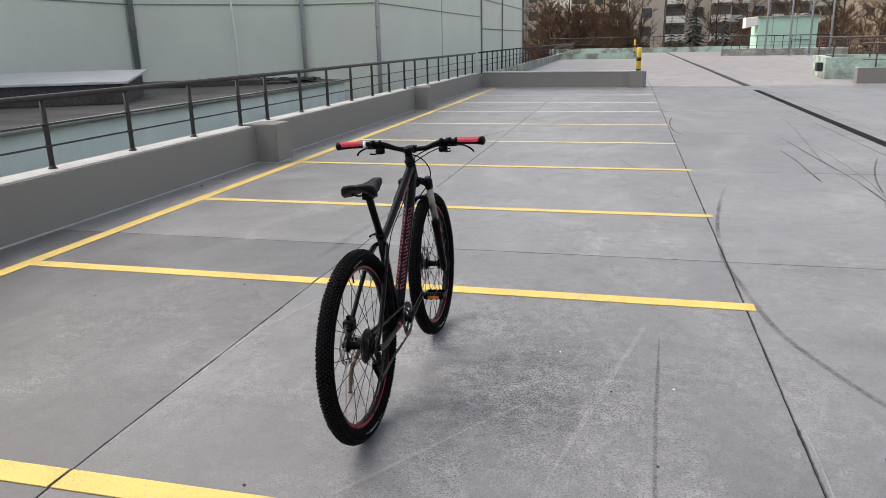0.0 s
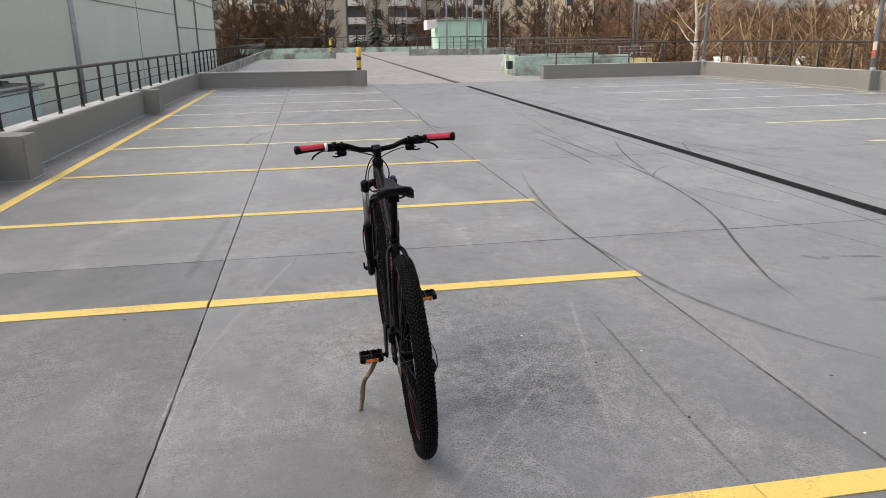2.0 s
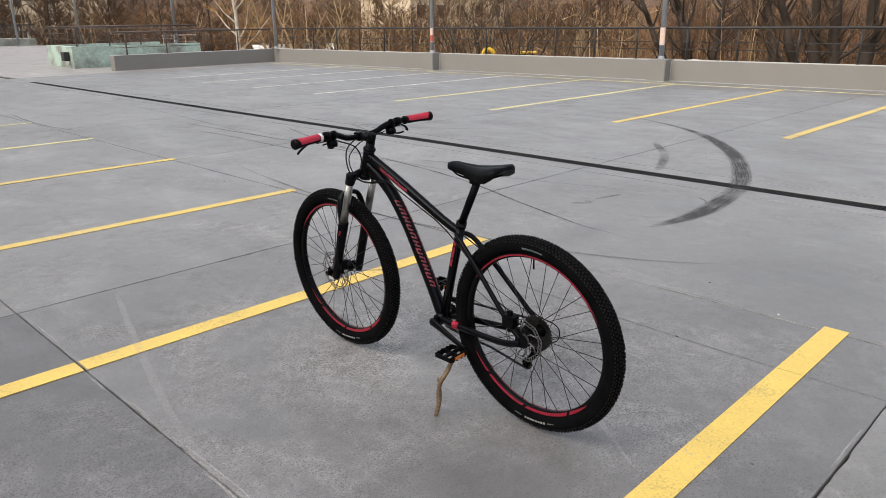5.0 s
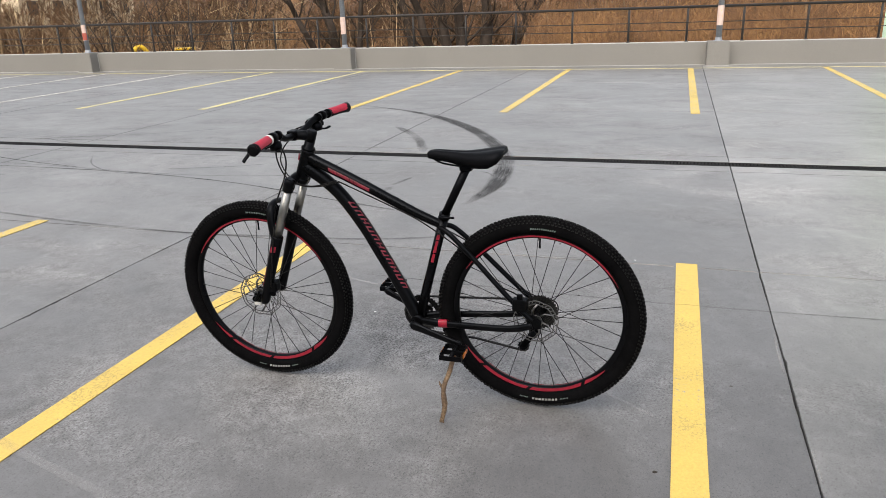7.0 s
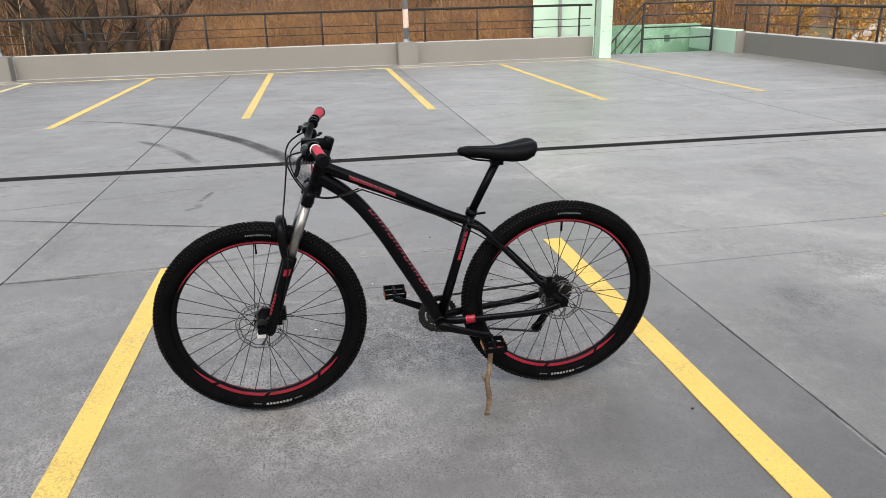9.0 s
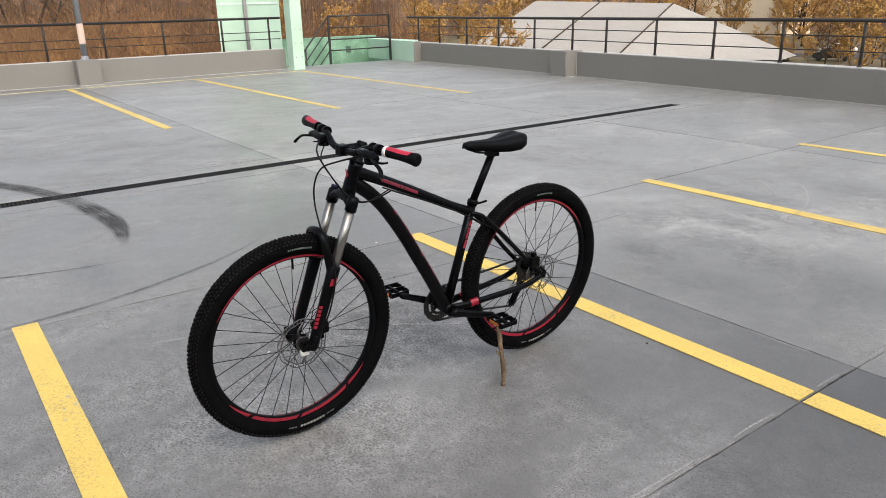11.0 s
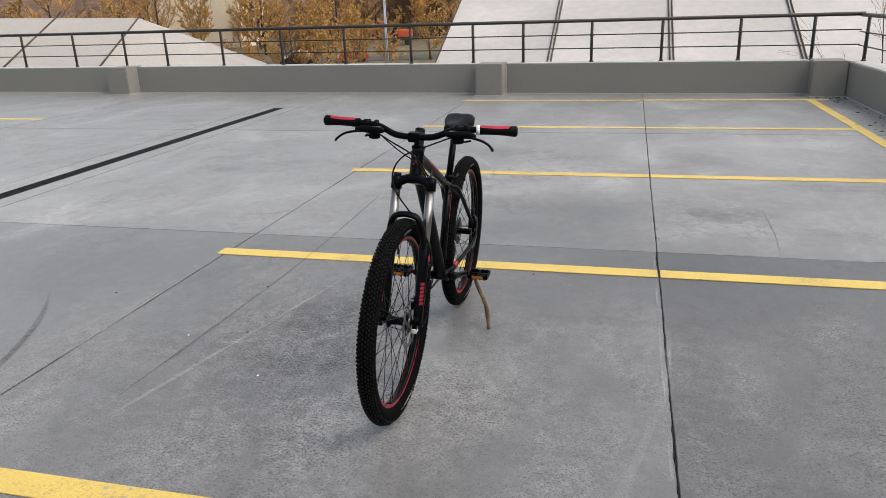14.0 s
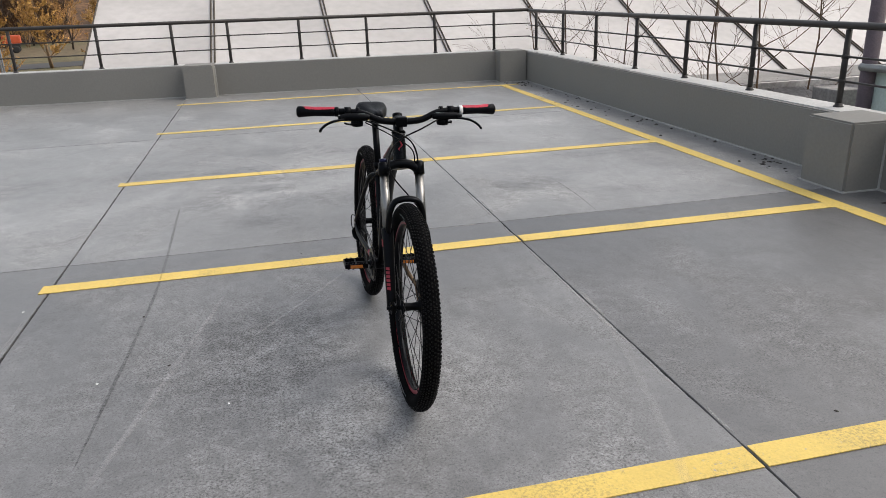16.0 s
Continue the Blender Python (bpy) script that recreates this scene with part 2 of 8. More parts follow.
DECK_AREAS = (
    # dark stains, sandy worn ground, bleached ground, smooth ground of darker tone
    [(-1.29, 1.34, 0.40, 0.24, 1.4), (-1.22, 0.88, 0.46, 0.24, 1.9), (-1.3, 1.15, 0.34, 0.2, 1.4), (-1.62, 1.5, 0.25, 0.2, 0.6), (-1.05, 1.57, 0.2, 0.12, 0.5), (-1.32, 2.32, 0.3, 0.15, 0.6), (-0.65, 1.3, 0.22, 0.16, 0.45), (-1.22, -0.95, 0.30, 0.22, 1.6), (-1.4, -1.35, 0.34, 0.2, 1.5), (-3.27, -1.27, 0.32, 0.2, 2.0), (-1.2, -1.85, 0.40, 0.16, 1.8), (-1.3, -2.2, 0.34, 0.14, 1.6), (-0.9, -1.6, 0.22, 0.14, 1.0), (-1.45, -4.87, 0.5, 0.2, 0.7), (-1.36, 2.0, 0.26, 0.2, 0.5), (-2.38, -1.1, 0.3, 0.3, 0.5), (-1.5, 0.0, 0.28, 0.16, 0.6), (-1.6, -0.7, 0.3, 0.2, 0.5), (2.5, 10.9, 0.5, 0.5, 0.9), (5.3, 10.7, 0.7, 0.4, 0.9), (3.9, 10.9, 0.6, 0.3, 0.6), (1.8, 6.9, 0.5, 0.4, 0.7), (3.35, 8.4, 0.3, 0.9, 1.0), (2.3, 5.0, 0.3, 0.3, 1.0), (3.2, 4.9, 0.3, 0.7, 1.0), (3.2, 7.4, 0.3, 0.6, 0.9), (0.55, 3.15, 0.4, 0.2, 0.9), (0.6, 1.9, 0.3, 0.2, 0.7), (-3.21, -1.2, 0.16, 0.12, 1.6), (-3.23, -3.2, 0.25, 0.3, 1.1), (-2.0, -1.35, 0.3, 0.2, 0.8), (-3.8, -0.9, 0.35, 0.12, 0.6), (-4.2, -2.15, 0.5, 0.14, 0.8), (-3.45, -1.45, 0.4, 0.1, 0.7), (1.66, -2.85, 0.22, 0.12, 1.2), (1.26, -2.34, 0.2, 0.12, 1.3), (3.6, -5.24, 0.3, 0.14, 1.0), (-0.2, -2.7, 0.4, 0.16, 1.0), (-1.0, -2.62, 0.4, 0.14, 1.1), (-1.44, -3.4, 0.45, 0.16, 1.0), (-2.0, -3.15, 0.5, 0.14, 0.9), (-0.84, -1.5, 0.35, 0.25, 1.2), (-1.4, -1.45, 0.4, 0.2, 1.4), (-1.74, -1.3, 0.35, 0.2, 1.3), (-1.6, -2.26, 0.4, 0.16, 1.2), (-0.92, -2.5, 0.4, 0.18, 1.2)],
    [(-1.3, 1.4, 1.7, 2.0, 1.0), (-3.3, 1.5, 0.9, 1.5, 0.9), (-1.3, -1.3, 1.7, 1.3, 0.55), (-2.9, -1.0, 0.5, 0.9, 0.7), (-1.4, 3.9, 1.5, 0.6, 0.7), (0.5, 2.6, 0.6, 0.9, 0.6), (-3.2, -0.9, 0.5, 0.4, 0.9), (-2.0, 2.4, 0.8, 0.7, 0.8)],
    [(-2.2, -2.0, 1.6, 1.0, 0.6), (2.1, -0.9, 1.2, 0.6, 0.7), (-3.9, -3.2, 1.0, 1.0, 0.5), (-1.63, 8.5, 1.0, 0.4, 0.9), (0.6, 5.2, 0.8, 1.0, 0.5)],
    [(-4.0, 1.2, 1.5, 3.4, 0.15), (-2.5, 0.5, 0.55, 1.3, 0.6), (-2.9, 3.0, 1.0, 1.5, 0.25), (-1.8, -0.6, 1.2, 0.8, 1.1), (-2.3, -1.3, 0.8, 0.7, 1.1), (-2.6, -0.1, 1.3, 0.9, 1.0), (-2.1, 0.4, 0.6, 0.7, 0.7), (0.5, 0.1, 1.0, 0.9, 0.5), (-0.9, 0.2, 0.9, 0.7, 0.6)],
)
# uneven light over the deck is partly put into these base colours
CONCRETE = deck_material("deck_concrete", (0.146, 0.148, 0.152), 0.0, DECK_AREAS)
CONCRETE_SOUTH = deck_material("south_deck_concrete", (0.203, 0.2055, 0.2075), 0.0, DECK_AREAS, 0.8)
CONCRETE_WEST = deck_material("west_deck_concrete", (0.097, 0.0985, 0.102), 0.0, DECK_AREAS)
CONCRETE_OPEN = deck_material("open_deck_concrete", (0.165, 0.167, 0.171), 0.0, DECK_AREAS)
CONCRETE_FAR = deck_material("ramp_concrete", (0.27, 0.257, 0.25), 31.0, None, 0.5)
JOINT = material("joint_mastic", (0.020, 0.020, 0.0205), 0.8, vary=0.3, fine=40)
YELLOW = worn_paint("yellow_line_paint", (0.67, 0.49, 0.125), (0.33, 0.32, 0.30), 0.67)
YELLOW_WORN = worn_paint("worn_yellow_paint", (0.63, 0.475, 0.13), (0.36, 0.35, 0.32), 0.60)
YELLOW_FADED = worn_paint("faded_yellow_paint", (0.66, 0.60, 0.27), (0.40, 0.39, 0.36), 0.56)
WHITE_LINE = worn_paint("white_line_paint", (0.62, 0.61, 0.58), (0.36, 0.35, 0.34), 0.52)
PARAPET = material("parapet_render", (0.205, 0.200, 0.187), 0.7, vary=0.045, scale=0.9, fine=45, bump=0.06)
PARAPET_CAP = material("parapet_cap", (0.46, 0.46, 0.45), 0.6, vary=0.12, scale=3, fine=50, bump=0.15)
SEALANT = material("sealant", (0.42, 0.42, 0.41), 0.6, vary=0.15, fine=30)
RAIL = material("rail_steel", (0.030, 0.027, 0.026), 0.5, 0.0, vary=0.15, scale=8, fine=90, bump=0.05, spec=0.35)
RAIL_DARK = material("stair_rail_steel", (0.03, 0.03, 0.032), 0.45, 0.2, vary=0.15, scale=8)
RAIL_RUST = material("rusty_rail", (0.10, 0.075, 0.065), 0.6, 0.2, vary=0.3, scale=5)
TEAL = material("teal_render", (0.66, 0.77, 0.73), 0.7, vary=0.08, scale=1.2, fine=40, second=(0.58, 0.69, 0.66))
MINT = material("mint_paint", (0.49, 0.68, 0.56), 0.6, vary=0.06, scale=1.5, fine=50, second=(0.44, 0.62, 0.51))
GREEN_WALL = material("faded_green_render", (0.625, 0.675, 0.60), 0.8, vary=0.05, scale=0.5, fine=30, bump=0.05)
STAIN_GREEN = material("stained_green", (0.26, 0.46, 0.33), 0.7, vary=0.2, scale=2.0, fine=25, second=(0.14, 0.28, 0.19))
GRATE = material("grate_iron", (0.016, 0.016, 0.017), 0.8, vary=0.3, spec=0.15)
CHANNEL = material("channel_dark", (0.008, 0.008, 0.008), 0.95, spec=0.1)


def film_material(name, colour, strength, scale=45.0, along=1.0, streaks=None):
    """A thin film of rubber or dust on the deck, worn through in flecks and fading at its edges."""
    m = material(name, colour, 0.7, vary=0.12, scale=4, fine=90, bump=0.0)
    n, l = m.node_tree.nodes, m.node_tree.links
    b = n["Principled BSDF"]
    uv = n.new("ShaderNodeUVMap")
    uv.uv_map = "strip"
    split = n.new("ShaderNodeSeparateXYZ")
    l.new(uv.outputs[0], split.inputs[0])

    def calc(op, a, c, clamp=False):
        t = n.new("ShaderNodeMath")
        t.operation, t.use_clamp = op, clamp
        for k, q in enumerate((a, c)):
            if isinstance(q, (int, float)):
                t.inputs[k].default_value = q
            else:
                l.new(q, t.inputs[k])
        return t.outputs[0]

    def hump(q, gain):
        return calc("MULTIPLY", calc("MULTIPLY", q, calc("SUBTRACT", 1.0, q)), gain, True)

    geo = n.new("ShaderNodeNewGeometry")
    t, u = n.new("ShaderNodeTexNoise"), n.new("ShaderNodeTexNoise")
    t.inputs["Scale"].default_value, t.inputs["Detail"].default_value, t.inputs["Roughness"].default_value = scale, 5, 0.75
    u.inputs["Scale"].default_value, u.inputs["Detail"].default_value = 2.2, 3
    l.new(geo.outputs["Position"], t.inputs["Vector"]), l.new(geo.outputs["Position"], u.inputs["Vector"])
    if streaks:
        stretch_uv = n.new("ShaderNodeMapping")
        stretch_uv.inputs["Scale"].default_value = (*streaks, 1)
        l.new(uv.outputs[0], stretch_uv.inputs["Vector"]), l.new(stretch_uv.outputs[0], t.inputs["Vector"])
        t.inputs["Scale"].default_value = 1.0
    fleck = calc("MULTIPLY", calc("SUBTRACT", t.outputs["Fac"], 0.30), 2.6, True)
    slow = calc("ADD", calc("MULTIPLY", calc("SUBTRACT", u.outputs["Fac"], 0.5), 2.2), 0.75, True)
    a = calc("MULTIPLY", hump(split.outputs[1], 5.0), hump(split.outputs[0], 9.0 * along))
    a = calc("MULTIPLY", calc("MULTIPLY", a, fleck), calc("MULTIPLY", slow, strength))
    l.new(a, b.inputs["Alpha"])
    return m


SKID = film_material("tyre_rubber_mark", (0.03, 0.03, 0.031), 1.25, 30)
JOINT_DIRT = film_material("joint_dirt", (0.02, 0.02, 0.021), 0.8, 26, 6)
SKID_BROAD = film_material("broad_rubber_mark", (0.03, 0.03, 0.031), 1.5, streaks=(22, 16))
SKID_FAINT = film_material("faint_rubber_mark", (0.04, 0.04, 0.041), 0.75, 40)


# ---- building helpers ----
def box(bm, lo, hi, bevel=0.0):
    vs = [bm.verts.new((x, y, z)) for x in (lo[0], hi[0]) for y in (lo[1], hi[1]) for z in (lo[2], hi[2])]
    fs = [bm.faces.new([vs[i] for i in q]) for q in ((0, 1, 3, 2), (4, 6, 7, 5), (0, 4, 5, 1), (2, 3, 7, 6), (0, 2, 6, 4), (1, 5, 7, 3))]
    if bevel:
        es = {e for f in fs for e in f.edges}
        bmesh.ops.bevel(bm, geom=list(es), offset=bevel, segments=2, affect="EDGES", profile=0.6)
    return bm


def prism(bm, outline, z0, z1):
    """An upright block on a flat outline of (x, y)."""
    lo, hi = [bm.verts.new((x, y, z0)) for x, y in outline], [bm.verts.new((x, y, z1)) for x, y in outline]
    n = len(outline)
    bm.faces.new(lo[::-1]), bm.faces.new(hi)
    for i in range(n):
        bm.faces.new((lo[i], lo[(i + 1) % n], hi[(i + 1) % n], hi[i]))
    return bm


def sweep(bm, path, radius, sides=10, closed=False, flat=None, caps=True):
    """A tube along the points of path. radius: one number or one a point; flat: (width, height) factors."""
    pts = [Vector(p) for p in path]
    n = len(pts)
    rad = list(radius) if isinstance(radius, (list, tuple)) else [radius] * n
    tan = []
    for i in range(n):
        a, b = (pts[(i - 1) % n], pts[(i + 1) % n]) if closed else (pts[max(i - 1, 0)], pts[min(i + 1, n - 1)])
        tan.append((b - a).normalized())
    up = Vector((0, 0, 1)) if abs(tan[0].z) < 0.9 else Vector((1, 0, 0))
    side = tan[0].cross(up).normalized()
    rings = []
    for i in range(n):
        side = (side - tan[i] * side.dot(tan[i])).normalized()
        top = side.cross(tan[i]).normalized()
        fw, fh = flat or (1, 1)
        rings.append([bm.verts.new(pts[i] + side * (rad[i] * fw * math.cos(2 * math.pi * k / sides)) + top * (rad[i] * fh * math.sin(2 * math.pi * k / sides))) for k in range(sides)])
    for i in range(n if closed else n - 1):
        a, b = rings[i], rings[(i + 1) % n]
        for k in range(sides):
            f = bm.faces.new((a[k], a[(k + 1) % sides], b[(k + 1) % sides], b[k]))
            f.smooth = True
    if not closed and caps:
        bm.faces.new(rings[0][::-1]), bm.faces.new(rings[-1])
    return bm


def curve(points, steps=8, closed=False):
    """A smooth line through the points (Catmull-Rom)."""
    p = [Vector(q) for q in points]
    n = len(p)
    out = []
    for i in range(n if closed else n - 1):
        a, b, c, d = (p[(i - 1) % n], p[i], p[(i + 1) % n], p[(i + 2) % n]) if closed else (p[max(i - 1, 0)], p[i], p[i + 1], p[min(i + 2, n - 1)])
        for k in range(steps):
            t = k / steps
            out.append(0.5 * (2 * b + (c - a) * t + (2 * a - 5 * b + 4 * c - d) * t * t + (3 * b - a - 3 * c + d) * t ** 3))
    if not closed:
        out.append(p[-1])
    return out


def turned(bm, profile, axis_at=(0, 0, 0), sides=32, axis="X", closed=False):
    """A body of revolution: profile of (radius, along), about the axis through axis_at."""
    rings = []
    for r, a in profile:
        ring = []
        for k in range(sides):
            w = 2 * math.pi * k / sides
            c, s = r * math.cos(w), r * math.sin(w)
            v = {"X": (a, c, s), "Y": (c, a, s), "Z": (c, s, a)}[axis]
            ring.append(bm.verts.new(Vector(v) + Vector(axis_at)))
        rings.append(ring)
    m = len(rings)
    for i in range(m if closed else m - 1):
        a, b = rings[i], rings[(i + 1) % m]
        for k in range(sides):
            f = bm.faces.new((a[k], a[(k + 1) % sides], b[(k + 1) % sides], b[k]))
            f.smooth = True
    if not closed:
        for ring, flip in ((rings[0], True), (rings[-1], False)):
            if (ring[0].co - ring[sides // 2].co).length > 1e-6:
                bm.faces.new(ring[::-1] if flip else ring)
    return bm


def mesh_of(name, bm, mat):
    me = bpy.data.meshes.new(name)
    bmesh.ops.recalc_face_normals(bm, faces=bm.faces)
    bm.to_mesh(me)
    bm.free()
    me.materials.append(mat)
    return me


def part(name, bm, mat, parent=None, label="", kind=""):
    ob = new(name, mesh_of(name, bm, mat))
    if parent:
        ob.parent = parent
    return tagged(ob, label=label, kind=kind)


def thing(name, label, category, at=(0, 0, 0), turn=0.0, group="", kind=""):
    """An empty at the base of a thing, which carries its parts."""
    ob = new(name)
    ob.empty_display_size = 0.1
    ob.matrix_basis = pose(*at, 0, 0, turn)
    return tagged(ob, label, category, group, kind)


def single(name, bm, mat, label, category="", group="", kind=""):
    return tagged(part(name, bm, mat), label, category, group, kind)


def ribbon(bm, points, width, z=0.004, taper=6.0):
    """A flat strip on the deck along the points (x, y)."""
    line = curve([(x, y, z) for x, y in points], 10)
    n = len(line)
    last = None
    uv = bm.loops.layers.uv.new("strip")
    for i, p in enumerate(line):
        d = (line[min(i + 1, n - 1)] - line[max(i - 1, 0)]).normalized()
        k = min(1, taper * i / n + 0.15, taper * (n - 1 - i) / n + 0.15)
        s = Vector((-d.y, d.x, 0)) * (width / 2 * k)
        now = (bm.verts.new(p + s), bm.verts.new(p - s))
        if last:
            f = bm.faces.new((last[0], last[1], now[1], now[0]))
            for loop, q in zip(f.loops, (((i - 1) / (n - 1), 0), ((i - 1) / (n - 1), 1), (i / (n - 1), 1), (i / (n - 1), 0))):
                loop[uv].uv = q
        last = now
    return bm


# ---- the deck: slabs between joints, drain, lines, parapets ----
GROUND = -5.6
W_WALL, E_N, E_S, S_W, S_E = -5.58, (12.2, 23.75), (13.415, -5.32), (-5.58, -8.05), (13.42, -9.05)
WALL_H, WALL_T = 0.48, 0.30

bm = bmesh.new()
prism(bm, [(-6.0, -9.9), (14.1, -9.9), (14.1, -8.75), (13.93, -6.7), (13.93, 4.0), (14.3, 6.0), (14.3, 24.0), (13.2, 33.0), (15.0, 33.0), (16.4, 98), (-7.0, 98), (-7.0, 24), (-6.0, 22)], -0.45, -0.03)
floor = single("floor", bm, JOINT, "rooftop parking deck of grey concrete slabs with dark joints", "floor", kind="structure")
bm = bmesh.new()
prism(bm, [(-5.8, -9.7), (13.9, -9.7), (13.85, -6.8), (13.85, 4.0), (14.1, 6.0), (14.1, 32.8), (14.8, 32.8), (16.2, 97.8), (-6.8, 97.8), (-6.8, 24), (-5.8, 22)], GROUND - 0.3, -0.45)
single("wall_podium", bm, PARAPET, "plain rendered storey under the parking deck", "wall", kind="structure")

GAP = 0.0042
XJ = [W_WALL - 0.2, -2.75, -0.07, 2.45]
XE = [3.10, 6.05, 9.6, 13.92]
YJ = [-9.7, -8.3, -4.55, -0.387, 3.24, 6.95, 10.6, 14.3, 18.0, 22.75]


def edge(at):
    """Half the width of the joint there: the two that cross beside the bicycle are tight."""
    return 0.0028 if at in (-2.75, -0.387) else GAP


def slab(x0, x1, y0, y1, mat):
    """A cast slab whose arrises are chipped and wander by a few millimetres."""
    near = -6 < x0 and x1 < 4 and -5 < y0 and y1 < 7.5
    step = 0.035 if near else 0.5
    lo, hi = Vector((x0 + edge(x0), y0 + edge(y0))), Vector((x1 - edge(x1), y1 - edge(y1)))
    corners = [lo, Vector((hi.x, lo.y)), hi, Vector((lo.x, hi.y))]
    mid, loop = (lo + hi) / 2, []
    for a, b in zip(corners, corners[1:] + corners[:1]):
        n = max(1, int((b - a).length / step))
        inward = Vector((a.y - b.y, b.x - a.x)).normalized()
        for k in range(n):
            p = a.lerp(b, k / n)
            bite = 0.0
            if near and k:
                q = Vector((p.x * 1.0, p.y * 1.0, x0 + y0))
                bite = 0.0030 * noise.noise(q * 2.3) + 0.0024 * noise.noise(q * 11) + 0.016 * max(0.0, noise.noise(q * 19) - 0.34)
            loop.append(p + inward * bite)
    bm = bmesh.new()
    rings = []
    for z, inset in ((-0.03, 0.0), (-0.004, 0.0), (0.0, 0.0025)):
        rings.append([bm.verts.new((p.x + (inset if p.x < mid.x else -inset), p.y + (inset if p.y < mid.y else -inset), z)) for p in loop])
    for a, b in zip(rings, rings[1:]):
        for k in range(len(a)):
            bm.faces.new((a[k], a[(k + 1) % len(a)], b[(k + 1) % len(a)], b[k]))
    bm.faces.new(rings[-1])
    return part("slab", bm, mat, floor)


# slab tone goes by side: palest south, darkest west
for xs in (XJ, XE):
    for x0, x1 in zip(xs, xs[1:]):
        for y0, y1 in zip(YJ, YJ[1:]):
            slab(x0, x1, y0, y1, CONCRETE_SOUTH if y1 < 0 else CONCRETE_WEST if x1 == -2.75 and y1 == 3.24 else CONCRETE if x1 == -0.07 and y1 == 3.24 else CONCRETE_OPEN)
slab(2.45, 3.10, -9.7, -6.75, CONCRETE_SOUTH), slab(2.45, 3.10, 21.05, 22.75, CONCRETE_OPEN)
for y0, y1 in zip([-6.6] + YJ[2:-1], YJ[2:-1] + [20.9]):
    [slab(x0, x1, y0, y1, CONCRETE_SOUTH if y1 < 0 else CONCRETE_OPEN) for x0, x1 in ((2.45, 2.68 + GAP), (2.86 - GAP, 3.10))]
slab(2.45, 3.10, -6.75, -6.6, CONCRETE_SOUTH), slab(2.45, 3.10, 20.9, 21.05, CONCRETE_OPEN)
for x0, x1 in ((-6.8, -0.1), (-0.1, 2.7), (2.95, 6.2), (6.2, 13.0)):
    for y0, y1 in ((22.8, 29.5), (29.5, 38), (38, 48), (48, 60), (60, 75), (75, 97.5)):
        slab(x0, x1, y0, y1, CONCRETE_FAR)
for y0, y1 in ((33.1, 48), (48, 60), (60, 75), (75, 97.5)):
    slab(13.0, 14.9, y0, y1, CONCRETE_FAR)

# dark mastic in the joints
def joint(x0, x1, y0, y1):
    bm = bmesh.new()
    box(bm, (x0, y0, -0.0295), (x1, y1, -0.009))
    return part("joint", bm, JOINT, floor)


def frayed(p, q, width=0.014):
    """Dirt caught in the broken edges of a joint, in short uneven lengths."""
    d = Vector(q) - Vector(p)
    n = max(1, int(d.length / 2.5))
    for k in range(n):
        a, b = Vector(p) + d * (k / n), Vector(p) + d * ((k + 1.04) / n)
        bm = bmesh.new()
        ribbon(bm, [tuple(a), tuple(a.lerp(b, 0.5)), tuple(b)], width, 0.0011)
        part("joint_dirt", bm, JOINT_DIRT, floor)


for x in XJ[1:] + XE[:3]:
    joint(x - edge(x) + 0.0005, x + edge(x) - 0.0005, -8.2, 22.7)
    if x != -2.75:
        frayed((x, -7.0), (x, 20.0))
for y in YJ[2:-1]:
    joint(W_WALL - 0.1, 2.67, y - edge(y) + 0.0005, y + edge(y) - 0.0005)
    joint(2.87, 13.9, y - edge(y) + 0.0005, y + edge(y) - 0.0005)
    frayed((W_WALL + 0.1, y), (2.6, y), 0.007 if y == -0.387 else 0.012)
    frayed((2.95, y), (12.0, y), 0.016)

# drain channel with its iron grate
drain = thing("drain_channel", "long dark iron grate over a drain channel set in the deck", "drain", (2.77, 0, 0))
bm = bmesh.new()
box(bm, (-0.088, -6.59, -0.029), (0.088, 20.89, -0.022))
part("channel", bm, CHANNEL, drain)
for sx in (-0.088, 0.066):
    bm = bmesh.new()
    box(bm, (sx, -6.58, -0.022), (sx + 0.022, 20.88, -0.002))
    part("grate_edge", bm, GRATE, drain)
bm = bmesh.new()
y = -6.56
while y < 20.86:
    box(bm, (-0.066, y, -0.02), (0.066, y + 0.019, -0.004))
    y += 0.03
part("grate", bm, GRATE, drain, kind="stuff")

# bay lines
LINE = 0.115


def painted(x0, x1, y0, y1, mat=YELLOW, name="parking_line", label="scuffed yellow parking line on grey concrete", group="parking lines"):
    bm = bmesh.new()
    cuts = [x0] + [j for j in (-2.75,) if x0 < j < x1 and y1 - y0 < 1] + [x1]
    for i, (a, b) in enumerate(zip(cuts, cuts[1:])):
        box(bm, (a + (0.008 if i else 0), y0, 0.001), (b - (0.008 if i < len(cuts) - 2 else 0), y1, 0.0045))
    return single(name, bm, mat, label, "line", group, "structure")


for y in (-2.417, -0.005, 2.328):
    painted(-4.98, -0.02, y - LINE / 2, y + LINE / 2)
for y in (-4.925, 4.632, 7.0):
    painted(-4.98, -0.02, y - LINE * 0.44, y + LINE * 0.44, YELLOW_WORN, label="worn pale yellow parking line on grey concrete")
for y in (9.3, 11.75):
    painted(-4.98, -0.06, y - LINE * 0.4, y + LINE * 0.4, YELLOW_FADED, label="thin worn yellow parking line on grey concrete")
for y in (14.2, 16.5, 19.1):
    painted(-4.98, -0.1, y - LINE / 2, y + LINE / 2, WHITE_LINE, label="faded pale parking line on grey concrete")
painted(-5.3, 0.0, -7.45, -7.36, YELLOW_WORN, label="worn pale yellow parking line on grey concrete")
painted(-5.10, -4.98, -7.36, 22.3, label="long yellow line along the foot of the parapet")
